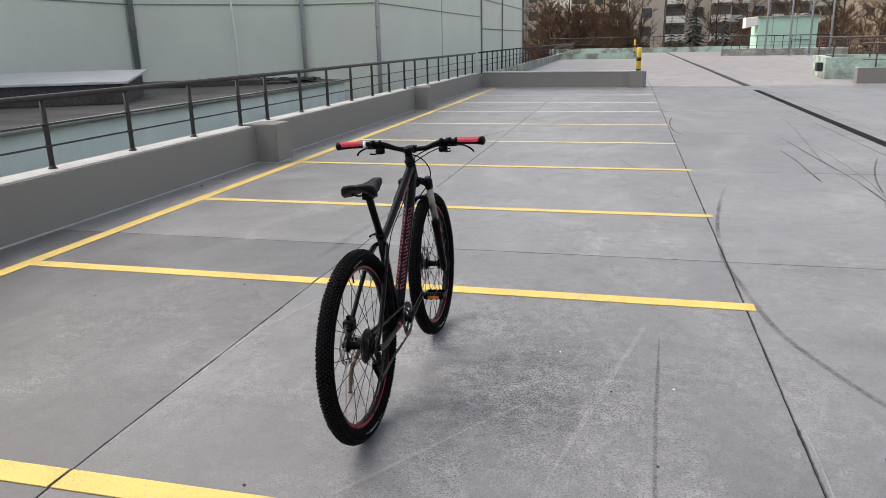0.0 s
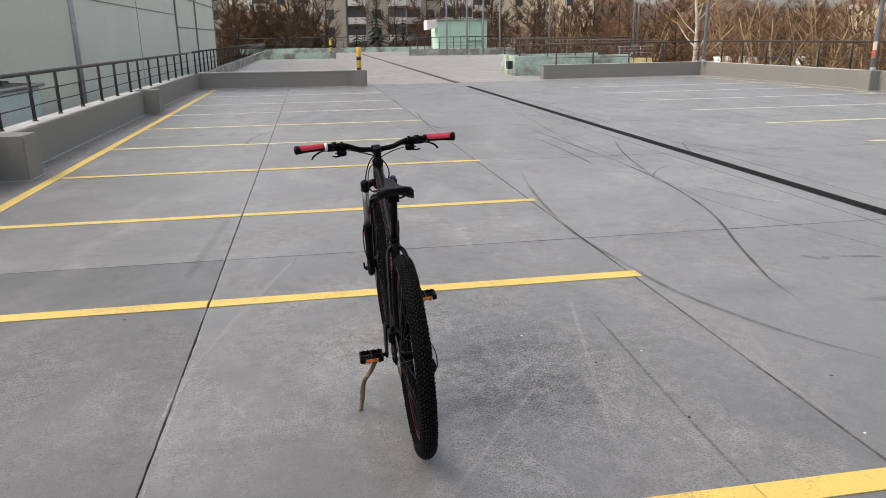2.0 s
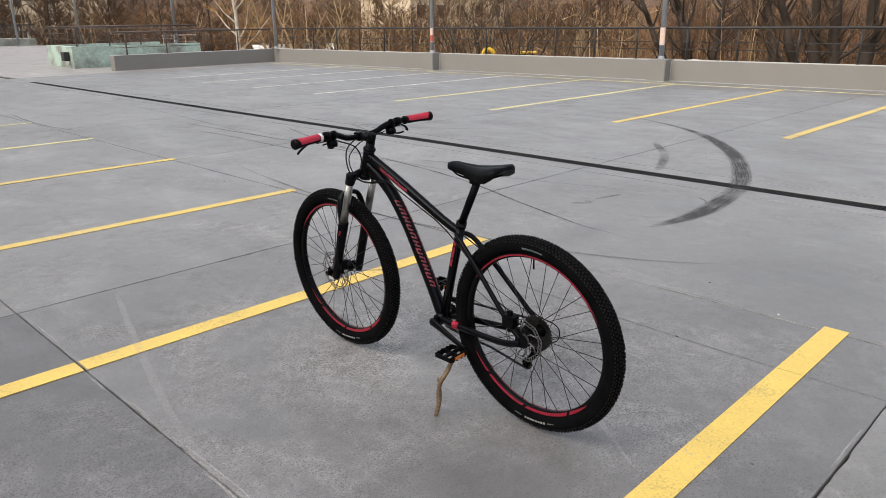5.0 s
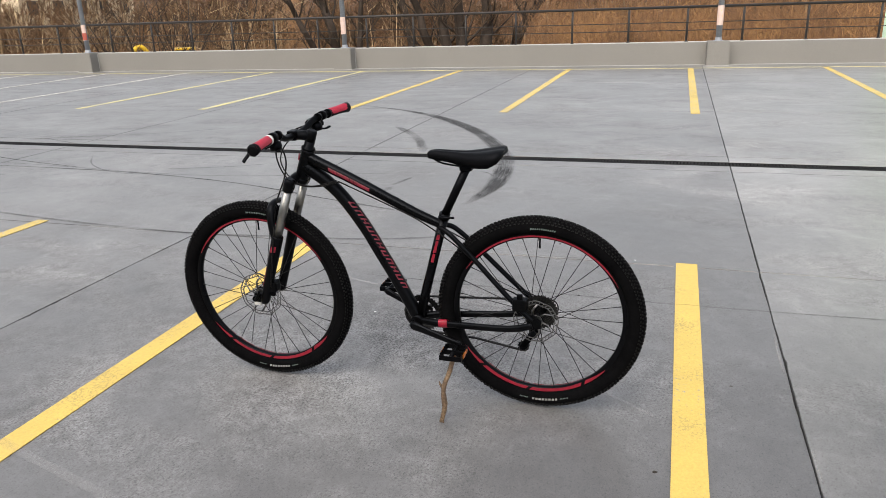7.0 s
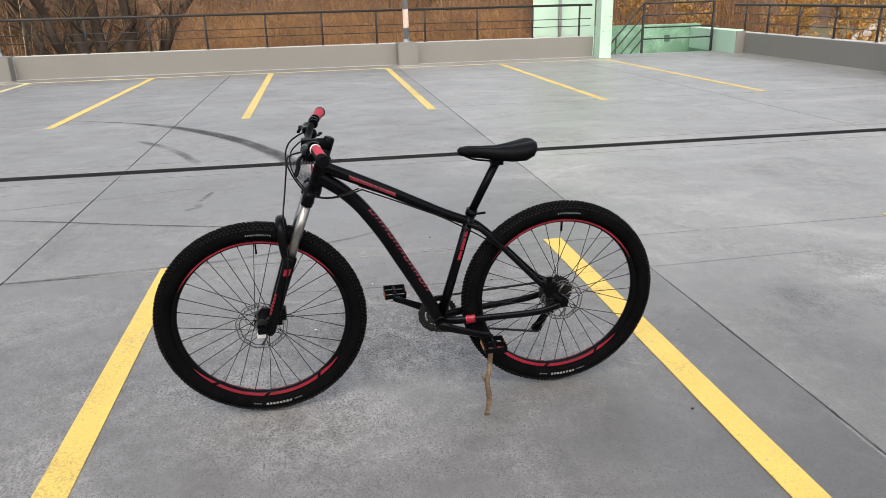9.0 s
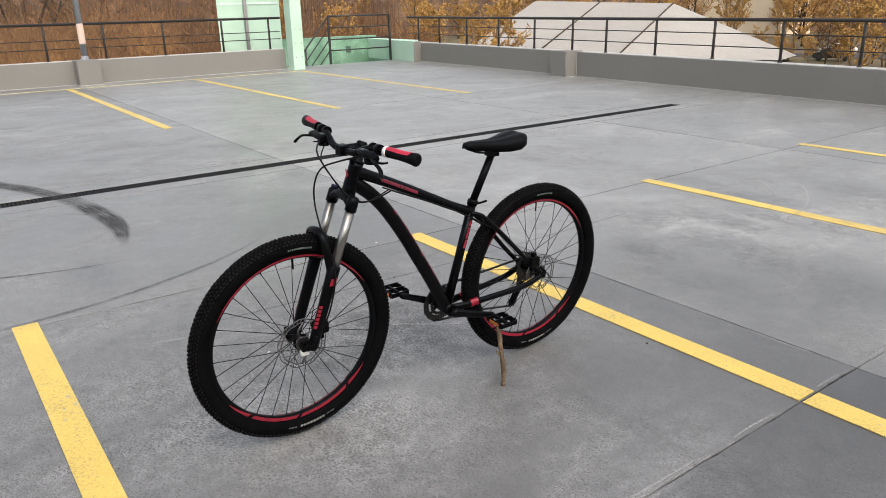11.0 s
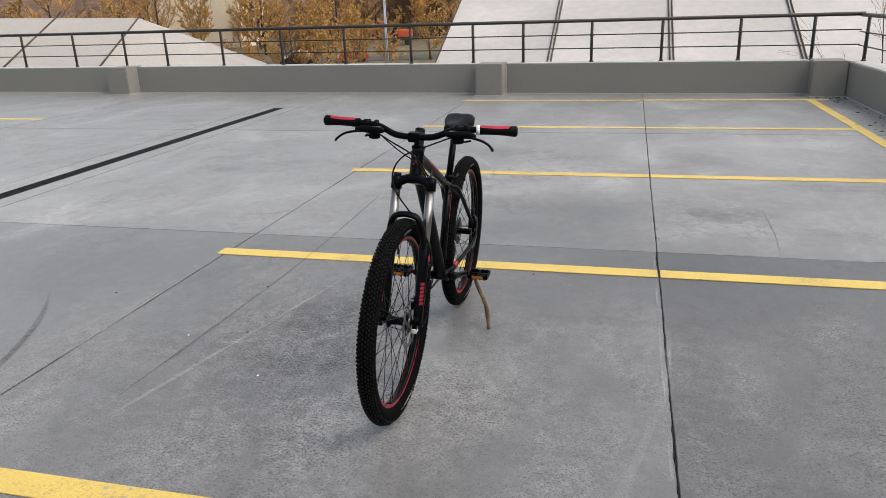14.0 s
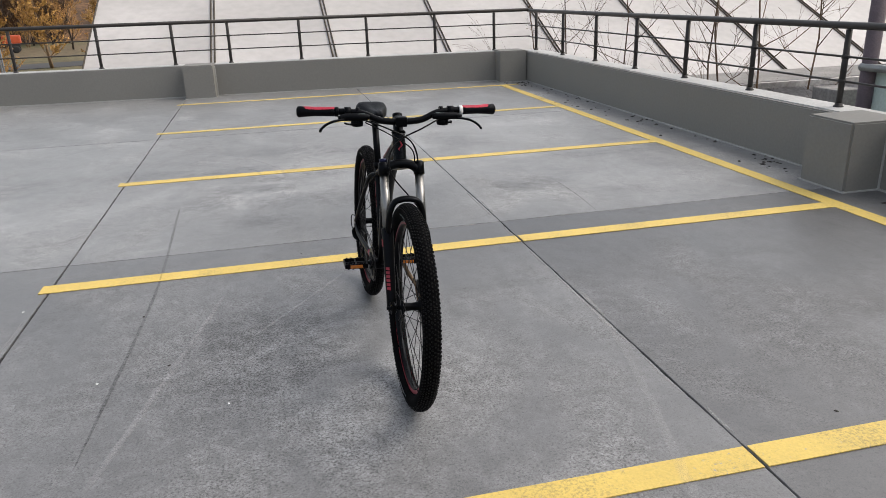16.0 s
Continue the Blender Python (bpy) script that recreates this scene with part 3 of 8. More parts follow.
for y, x in ((-5.33, 6.1), (-2.72, 5.97), (-0.14, 5.85), (2.39, 5.80), (4.83, 5.73), (7.24, 5.73), (9.59, 5.67)):
    painted(x, 12.28 + (4 - y) * 0.035, y - LINE / 2, y + LINE / 2, YELLOW_FADED if y > 6 else YELLOW_WORN)
for y in (12.0, 14.4, 16.8, 19.1):
    painted(5.55, 12.28 + (4 - y) * 0.035, y - LINE / 2, y + LINE / 2, WHITE_LINE, label="faded pale parking line on grey concrete")


def along(p, q, s, off=0.0):
    """A point s metres from p towards q, off metres to the left of that way."""
    d = (Vector(q) - Vector(p)).normalized()
    r = Vector(p) + d * s + Vector((-d.y, d.x)) * off
    return (r.x, r.y)


def stretch(p, q, o0, o1, s0=0.0, s1=None):
    """The outline of a straight strip beside the line p q."""
    n = (Vector(q) - Vector(p)).length if s1 is None else s1
    return [along(p, q, s0, o0), along(p, q, n, o0), along(p, q, n, o1), along(p, q, s0, o1)]


bm = bmesh.new()
prism(bm, stretch((11.6, 23.0), (12.6, -5.4), -0.04, 0.04), 0.001, 0.0045)
single("parking_line", bm, YELLOW_FADED, "long yellow line along the foot of the parapet", "line", "parking lines", "structure")


def parapet(name, p, q, piers, label, cap=0.05, height=WALL_H, thick=WALL_T):
    """A low rendered wall from p to q, its inner face on that line and its body to the left, with square piers standing proud."""
    n = (Vector(q) - Vector(p)).length
    bm = bmesh.new()
    prism(bm, stretch(p, q, 0, thick), -0.02, height)
    bmesh.ops.bevel(bm, geom=[e for e in bm.edges if all(v.co.z > 0.1 for v in e.verts)], offset=0.012, segments=2, affect="EDGES")
    wall = single(name, bm, PARAPET, label, "wall", kind="structure")
    bm = bmesh.new()
    prism(bm, stretch(p, q, cap, thick + 0.02), height - 0.004, height + (0.008 if cap > 0 else 0.028))
    part("wall_cap", bm, PARAPET_CAP, wall, "pale weathered capping")
    bm = bmesh.new()
    prism(bm, stretch(p, q, -0.018, -0.001), -0.01, 0.012)
    part("sealant_strip", bm, SEALANT, wall)
    for s in piers:
        bm = bmesh.new()
        prism(bm, stretch(p, q, -0.3, thick * 0.6, s - 0.23, s + 0.23), -0.02, height + 0.025)
        bmesh.ops.bevel(bm, geom=[e for e in bm.edges if any(v.co.z > 0.1 for v in e.verts)], offset=0.014, segments=2, affect="EDGES")
        pier = part("pier", bm, PARAPET, wall)
        bm = bmesh.new()
        prism(bm, stretch(p, q, -0.312, -0.0, s - 0.242, s + 0.242), -0.01, 0.01)
        part("sealant_strip", bm, SEALANT, wall)
        bm = bmesh.new()
        prism(bm, stretch(p, q, -0.012, -0.001, s + 0.231, s + 0.243), 0.011, height - 0.02)
        part("sealant_strip", bm, SEALANT, wall)
    return wall


def railing(name, p, q, posts, base, top, mids, label, mat=RAIL, off=0.2, r=0.024, reach=(0.02, 0.02)):
    """Round steel posts with a fat top rail and thin middle rails, in line with p q."""
    n = (Vector(q) - Vector(p)).length
    rail = thing(name, label, "railing")
    bm = bmesh.new()
    sweep(bm, [(*along(p, q, -reach[0], off), top), (*along(p, q, n + reach[1], off), top)], r * 1.15, 12)
    part("top_rail", bm, mat, rail)
    for z in mids:
        bm = bmesh.new()
        sweep(bm, [(*along(p, q, 0.02 - reach[0], off), z), (*along(p, q, n + reach[1] - 0.02, off), z)], 0.009, 8)
        part("middle_rail", bm, mat, rail)
    bm = bmesh.new()
    sweep(bm, [(0, 0, base), (0, 0, top - 0.03)], r, 10)
    turned(bm, [(0.040, base - 0.004), (0.040, base + 0.007), (r * 1.25, base + 0.012), (r * 1.2, base + 0.03)], (0, 0, 0), 12, "Z")
    for z in mids:
        turned(bm, [(0.016, -0.02), (0.016, 0.02)], (0, 0, z), 8, "Z")
        turned(bm, [(0.03, -0.015), (0.03, 0.015)], (0, 0, z), 10, "Z")
    sweep(bm, [(0, 0, top - 0.05), (0, 0, top - 0.01)], 0.011, 8)
    me = mesh_of("post", bm, mat)
    for s in posts:
        ob = new("post", me)
        ob.parent = rail
        ob.location = (*along(p, q, s, off), 0)
    return rail


def steps(a, b, d):
    return [a + d * i for i in range(int((b - a) / d) + 1)]


# west: runs north to south along x = W_WALL, the deck on its left when going south
WN, WS = (W_WALL, 22.6), (W_WALL, -8.05)
parapet("wall_west", WS, WN, [7.6, 15.2, 22.9], "low grey rendered parapet with square piers and a pale cap")
railing("railing_west", WS, WN, [0.17, 1.33, 2.5, 3.66, 4.8, 5.95, 7.1, 7.95, 9.15, 10.35, 11.57, 12.7, 13.84, 14.96, 15.73, 16.88, 17.96, 19.1, 20.28, 21.38, 22.52, 23.4, 24.55, 25.7, 26.85, 28.0, 29.1, 30.2], WALL_H + 0.008, 1.115, (0.69, 0.88), "grey tubular steel railing on the west parapet", reach=(0.225, 0.02))
# south
parapet("wall_south", S_E, S_W, [6.4, 13.75, 18.8], "low grey rendered parapet with square piers along the south edge")
railing("railing_south", S_E, S_W, [0.15, 1.2, 2.45, 3.75, 5.05, 6.27, 7.23, 8.48, 9.74, 11.0, 12.25, 13.37, 14.23, 15.35, 16.44, 17.58, 18.6], WALL_H + 0.008, 1.13, (0.70, 0.91), "grey tubular steel railing on the south parapet", reach=(0.45, 0.225))
# east
parapet("wall_east", E_N, E_S, [8.3, 15.8, 24.45], "low grey rendered parapet with piers along the east edge")
railing("railing_east", E_N, E_S, [0.98, 2.2, 3.5, 4.7, 5.9, 7.2, 8.9, 10.2, 11.4, 12.6, 13.8, 15.0, 16.3, 17.5, 18.8, 20.0, 21.3, 22.55, 23.8, 24.95, 26.22, 27.6, 28.8], WALL_H + 0.008, 1.22, (0.73, 0.90), "grey tubular steel railing on the east parapet")
# north: two stretches with the way to the ramp between them
parapet("wall_north_west", (W_WALL, 22.8), (-0.27, 22.35), [5.07], "low grey parapet closing the parking bays to the north", -0.012)
parapet("wall_north_east", (6.06, 23.5), (12.2, 23.75), [], "low grey parapet closing the parking bays to the north")
railing("railing_north", (6.2, 23.5), (12.2, 23.75), steps(0.4, 6.0, 1.4), WALL_H, 1.2, (0.72, 0.92), "rusty steel railing behind the grey parapet", RAIL_RUST)


# ---- the mountain bike, propped on a stick ----
BLACK_GLOSS = material("black_frame_paint", (0.0025, 0.0025, 0.0029), 0.30, vary=0.25, scale=6, fine=140, bump=0.01, spec=0.10)
BLACK_MATT = material("black_anodised", (0.002, 0.002, 0.0023), 0.42, 0.0, spec=0.08, vary=0.25, scale=9, fine=120, bump=0.03)
RUBBER = material("tyre_rubber", (0.0022, 0.0023, 0.0027), 0.85, vary=0.3, scale=14, fine=120, bump=0.08, second=(0.0034, 0.0035, 0.004), spec=0.03)
# knobs are paler than the carcass, their highlights put into the colour
KNOB = material("tread_rubber", (0.0050, 0.0051, 0.0056), 0.62, vary=0.4, scale=60, fine=200, bump=0.05, spec=0.14)
RED = material("red_decal", (0.26, 0.006, 0.024), 0.42, vary=0.2, scale=12, fine=80, bump=0.01)
RED_DULL = material("dull_red_print", (0.17, 0.006, 0.022), 0.45, vary=0.35, scale=40, fine=160, bump=0.01)
BARE_METAL = material("bare_alloy", (0.82, 0.82, 0.80), 0.35, 0.4, vary=0.1, scale=20)
GRIP_RED = material("red_grip_rubber", (0.44, 0.010, 0.04), 0.6, vary=0.2, scale=20, fine=150, bump=0.2)
SILVER = material("polished_stanchion", (0.27, 0.27, 0.265), 0.33, 1.0, vary=0.08, scale=6, fine=60, bump=0.0)
DISC = material("brake_disc_steel", (0.20, 0.20, 0.205), 0.4, 1.0, vary=0.2, scale=20, fine=200, bump=0.05)
DARK_STEEL = material("oily_steel", (0.055, 0.055, 0.056), 0.38, 0.9, vary=0.35, scale=25, fine=200, bump=0.05)
SPOKE = material("black_spoke", (0.008, 0.008, 0.0085), 0.4, 0.0, vary=0.1, spec=0.2)
VINYL = material("saddle_vinyl", (0.0028, 0.0028, 0.0033), 0.5, spec=0.09, vary=0.2, scale=10, fine=220, bump=0.12)
PRINT = material("grey_print", (0.10, 0.13, 0.13), 0.6, vary=0.2, scale=30)
PRINT_WHITE = material("white_print", (0.27, 0.27, 0.27), 0.6, vary=0.2, scale=30)
WHITE_PLASTIC = material("white_ring", (0.75, 0.75, 0.74), 0.4, vary=0.05)
ORANGE = material("orange_reflector", (0.42, 0.12, 0.01), 0.25, vary=0.15, scale=30, coat=0.5)
BLUE_KNOB = material("blue_anodised", (0.015, 0.018, 0.06), 0.35, 0.6, vary=0.2, scale=30)
CABLE = material("black_cable", (0.006, 0.006, 0.0065), 0.45, vary=0.1, spec=0.12)
BARK = material("dry_stick_bark", (0.20, 0.135, 0.08), 0.85, vary=0.35, scale=18, fine=120, bump=0.6, second=(0.10, 0.065, 0.04))

for m in (BLACK_GLOSS, BLACK_MATT, VINYL):
    m.node_tree.nodes["Principled BSDF"].inputs["Specular Tint"].default_value = (0.74, 0.84, 1.0, 1.0)
bike = thing("bicycle", "black hardtail mountain bike with red details propped upright on the deck", "bicycle")
LEAN, AT = -3.0, (-1.737, 0.537, 0.0)
bike.matrix_basis = pose(*AT, 0, LEAN, 0)
R, GROW = 0.381, 1.013
REAR, FRONT, BB = (0.002, R), (1.115, R), (0.462, 0.318)
HEAD_T, HEAD_B = (0.852, 0.972), (0.892, 0.864)
CLAMP = (0.341, 0.741)


def yz(p, x=0.0):
    return (x, p[0], p[1])


def lerp(a, b, t):
    return tuple(u + (v - u) * t for u, v in zip(a, b))


def make_wheel(c, disc_x, hub_w, decal_turn, disc_r):
    """A wheel about the axle through c = (y, z)."""
    at = (0, *c)
    # rim: hollow box section, the root mesh of the wheel
    bm = bmesh.new()
    turned(bm, [(0.294, -0.005), (0.298, -0.0115), (0.310, -0.0125), (0.314, -0.0125), (0.314, -0.010), (0.305, 0.0), (0.314, 0.010), (0.314, 0.0125), (0.310, 0.0125), (0.298, 0.0115), (0.294, 0.005)], at, 72, "X", True)
    wheel = part("wheel", bm, BLACK_GLOSS, bike, "black spoked mountain bike wheel")
    # red arcs printed on both flanks of the rim
    for side in (-1, 1):
        for start, span, r0, r1, cuts in ((28, 122, 0.3005, 0.3065, ()), (214, 112, 0.2965, 0.3090, (6, 20, 33))):
            bm = bmesh.new()
            rows = []
            for k in range(41):
                w = radians(decal_turn + start + span * k / 40)
                thin = min(1.0, 0.25 + k / 7, 0.25 + (40 - k) / 7)
                rows.append([bm.verts.new((side * 0.0133, c[0] + r * math.cos(w + o), c[1] + r * math.sin(w + o))) for r, o in ((r1 - (r1 - r0) * thin, 0.0), (r1, 0.035 if cuts else 0.0))])
            for k, (a, b) in enumerate(zip(rows, rows[1:])):
                if k not in cuts:
                    bm.faces.new((a[0], a[1], b[1], b[0]))
            part("rim_decal", bm, RED, wheel, "red arc on the rim")
    # tyre carcass
    bm = bmesh.new()
    turned(bm, [(0.3395 + 0.0315 * math.sin(a), 0.0305 * math.cos(a) * (0.95 if math.sin(a) > 0.6 else 1)) for a in [radians(-65 + 310 * k / 15) for k in range(16)]], at, 96, "X", True)
    tyre = part("tyre", bm, RUBBER, wheel, "knobbly black rubber tyre")
    # tread knobs
    bm = bmesh.new()

    def knob(w, x, r0, tilt, sx, sw, h):
        ca, sa = math.cos(w), math.sin(w)
        ring = []
        for hh, k in ((0, 1.0), (h, 0.82)):
            for dx, dw in ((-sx, -sw), (sx, -sw), (sx, sw), (-sx, sw)):
                rr = r0 + hh * math.cos(tilt)
                xx = x + dx * k * math.cos(tilt) + hh * math.sin(tilt)
                rr -= dx * k * math.sin(tilt)
                t = dw * k
                ring.append(bm.verts.new((xx, c[0] + rr * ca - t * sa, c[1] + rr * sa + t * ca)))
        for q in ((4, 5, 6, 7), (0, 1, 5, 4), (1, 2, 6, 5), (2, 3, 7, 6), (3, 0, 4, 7)):
            bm.faces.new([ring[i] for i in q])

    scatter = random.Random(int(c[0] * 100) + 3)
    for k in range(156):
        for s in (-1, 1):
            w = 2 * math.pi * (k + (0.5 if s > 0 else 0.0)) / 156
            for x, r0, tilt, turn, sx, sw, h in ((0.0050, 0.3694, 0.15, 0.0, 0.0030, 0.0037, 0.0038), (0.0134, 0.3670, 0.42, 0.5, 0.0027, 0.0035, 0.0038), (0.0206, 0.3610, 0.78, 0.0, 0.0025, 0.0035, 0.0036), (0.0256, 0.3548, 1.02, 0.5, 0.0025, 0.0040, 0.0042)):
                knob(w + (turn + scatter.uniform(-0.13, 0.13)) * 2 * math.pi / 156, s * (x + scatter.uniform(-0.0009, 0.0009)), r0, s * tilt, sx * scatter.uniform(0.8, 1.15), sw * scatter.uniform(0.75, 1.15), h)
    part("tread", bm, KNOB, wheel, kind="stuff")
    # maker's print on the sidewall, as plain bars that follow the curve
    for start, count, r, pitch, tall, mat in ((86, 12, 0.3330, 1.25, 0.006, PRINT), (257, 8, 0.3290, 2.1, 0.0085, PRINT_WHITE), (250, 6, 0.3300, 0.9, 0.005, PRINT), (276, 6, 0.3300, 0.9, 0.005, PRINT)):
        for s in (-1, 1):
            bm = bmesh.new()
            for k in range(count):
                w0, w1 = radians(start + k * pitch), radians(start + (k + 0.68) * pitch)
                skew = radians(0.25)
                q = [bm.verts.new((s * 0.0312, c[0] + rr * math.cos(ww), c[1] + rr * math.sin(ww))) for rr, ww in ((r, w0), (r + tall, w0 + skew), (r + tall, w1 + skew), (r, w1))]
                bm.faces.new(q)
            part("tyre_print", bm, mat, wheel, "pale printed bars on the sidewall")
    # hub
    bm = bmesh.new()
    h = hub_w / 2
    turned(bm, [(0.009, -h), (0.009, -h + 0.012), (0.028, -h + 0.014), (0.028, -h + 0.018), (0.016, -h + 0.026), (0.014, 0), (0.016, h - 0.026), (0.028, h - 0.018), (0.028, h - 0.014), (0.009, h - 0.012), (0.009, h)], at, 24)
    part("hub", bm, BLACK_MATT, wheel)
    # crossed spokes
    bm = bmesh.new()
    for k in range(32):
        side = 1 if k % 2 else -1
        w1 = 2 * math.pi * k / 32
        w0 = w1 + (1 if (k // 2) % 2 else -1) * radians(62)
        a = (side * (h - 0.016), c[0] + 0.026 * math.cos(w0), c[1] + 0.026 * math.sin(w0))
        b = (side * 0.003, c[0] + 0.297 * math.cos(w1), c[1] + 0.297 * math.sin(w1))
        sweep(bm, [a, b], 0.00135, 5)
        sweep(bm, [lerp(b, a, 0.0), lerp(b, a, 0.045)], 0.0021, 5)
    part("spokes", bm, SPOKE, wheel)
    # valve
    bm = bmesh.new()
    w = radians(91)
    sweep(bm, [(0, c[0] + r * math.cos(w), c[1] + r * math.sin(w)) for r in (0.297, 0.270, 0.256)], [0.003, 0.003, 0.0036], 8)
    part("valve", bm, BLACK_MATT, wheel)
    # brake disc: two wavy rims joined by slanting webs
    bm = bmesh.new()
    n = 72
    for r_in, r_out in ((disc_r - 0.0035, disc_r), (disc_r - 0.0160, disc_r - 0.0125)):
        rings = []
        for r in (r_in, r_out):
            for x in (disc_x - 0.001, disc_x + 0.001):
                rings.append([bm.verts.new((x, c[0] + (r + 0.0018 * math.sin(9 * w)) * math.cos(w), c[1] + (r + 0.0018 * math.sin(9 * w)) * math.sin(w))) for w in [2 * math.pi * k / n for k in range(n)]])
        for k in range(n):
            j = (k + 1) % n
            for a, b in ((0, 2), (1, 3), (0, 1), (2, 3)):
                bm.faces.new((rings[a][k], rings[a][j], rings[b][j], rings[b][k]))
    for k in range(36):
        w = 2 * math.pi * k / 36
        sweep(bm, [(disc_x, c[0] + (r + 0.0018 * math.sin(9 * w)) * math.cos(w + d), c[1] + (r + 0.0018 * math.sin(9 * w)) * math.sin(w + d)) for r, d in ((disc_r - 0.0145, -0.05), (disc_r - 0.0015, 0.05))], 0.0019, 5, flat=(1, 0.5))
    part("brake_disc", bm, DISC, wheel, "wavy steel brake disc")
    for k in range(6):
        w = 2 * math.pi * k / 6
        bm = bmesh.new()
        sweep(bm, [(disc_x, c[0] + r * math.cos(w + d), c[1] + r * math.sin(w + d)) for r, d in ((0.02, 0), (disc_r * 0.56, 0.25), (disc_r - 0.012, 0.62))], [0.0055, 0.0040, 0.0040], 6, flat=(1, 0.4))
        part("disc_arm", bm, DISC, wheel)
    bm = bmesh.new()
    turned(bm, [(0.024, disc_x - 0.003), (0.024, disc_x + 0.003)], at, 20)
    part("disc_boss", bm, DISC, wheel)
    grow = Matrix.Translation((0, *c)) @ Matrix.Diagonal((1, GROW, GROW, 1)) @ Matrix.Translation((0, -c[0], -c[1]))
    for ob in (wheel, *wheel.children):
        ob.data.transform(grow)
    return wheel


make_wheel(FRONT, -0.046, 0.100, 0, 0.09)
make_wheel(REAR, -0.056, 0.135, 4, 0.08)

# frame
bm = bmesh.new()
sweep(bm, [yz(HEAD_B), yz(lerp(HEAD_B, HEAD_T, 0.15)), yz(lerp(HEAD_B, HEAD_T, 0.85)), yz(HEAD_T)], [0.027, 0.0245, 0.0235, 0.025], 20)
DOWN_TUBE = curve([yz((0.876, 0.908)), yz((0.842, 0.884), 0.004), yz((0.794, 0.846), 0.010), yz((0.734, 0.782), 0.015), yz((0.660, 0.675), 0.015), yz((0.597, 0.566), 0.011), yz((0.533, 0.453), 0.006), yz((0.469, 0.328))], 6)
sweep(bm, DOWN_TUBE, 0.0250, 18)
sweep(bm, curve([yz((0.858, 0.942)), yz((0.825, 0.926)), yz((0.736, 0.886)), yz((0.636, 0.839)), yz((0.536, 0.789)), yz((0.435, 0.740)), yz((0.352, 0.706))], 6), [0.0215 - 0.00014 * k for k in range(37)], 16, flat=(0.95, 1.0))
sweep(bm, [yz(BB), yz(lerp(BB, CLAMP, 0.5)), yz(CLAMP)], [0.019, 0.0172, 0.0175], 16)
turned(bm, [(0.024, -0.037), (0.024, 0.037)], yz(BB), 20)
frame_part = part("bicycle_frame", bm, BLACK_GLOSS, bike, "gloss black aluminium hardtail frame")
for s in (-1, 1):
    bm = bmesh.new()
    sweep(bm, curve([(s * 0.022, BB[0] - 0.02, BB[1] + 0.004), (s * 0.036, 0.39, 0.325), (s * 0.048, 0.27, 0.332), (s * 0.062, 0.10, 0.344), (s * 0.066, 0.012, 0.368)], 6), [0.0135] * 8 + [0.0115] * 17, 12, flat=(0.85, 1.15))
    part("chainstay", bm, BLACK_GLOSS, frame_part)
    bm = bmesh.new()
    sweep(bm, curve([(s * 0.012, 0.358, 0.700), (s * 0.034, 0.315, 0.685), (s * 0.046, 0.225, 0.600), (s * 0.058, 0.12, 0.490), (s * 0.064, 0.05, 0.420), (s * 0.066, 0.012, 0.388)], 6), 0.0095, 12)
    part("seatstay", bm, BLACK_GLOSS, frame_part)
    bm = bmesh.new()
    prism_pts = [(0.035, 0.350), (-0.018, 0.360), (-0.02, 0.388), (0.012, 0.413), (0.030, 0.393)]
    for x in (s * 0.066 - 0.003, s * 0.066 + 0.003):
        [bm.verts.new((x, y, z)) for y, z in prism_pts]
    bm.verts.ensure_lookup_table()
    v = list(bm.verts)
    bm.faces.new(v[:5]), bm.faces.new(v[5:][::-1])
    for k in range(5):
        bm.faces.new((v[k], v[(k + 1) % 5], v[5 + (k + 1) % 5], v[5 + k]))
    part("dropout", bm, BLACK_MATT, frame_part)
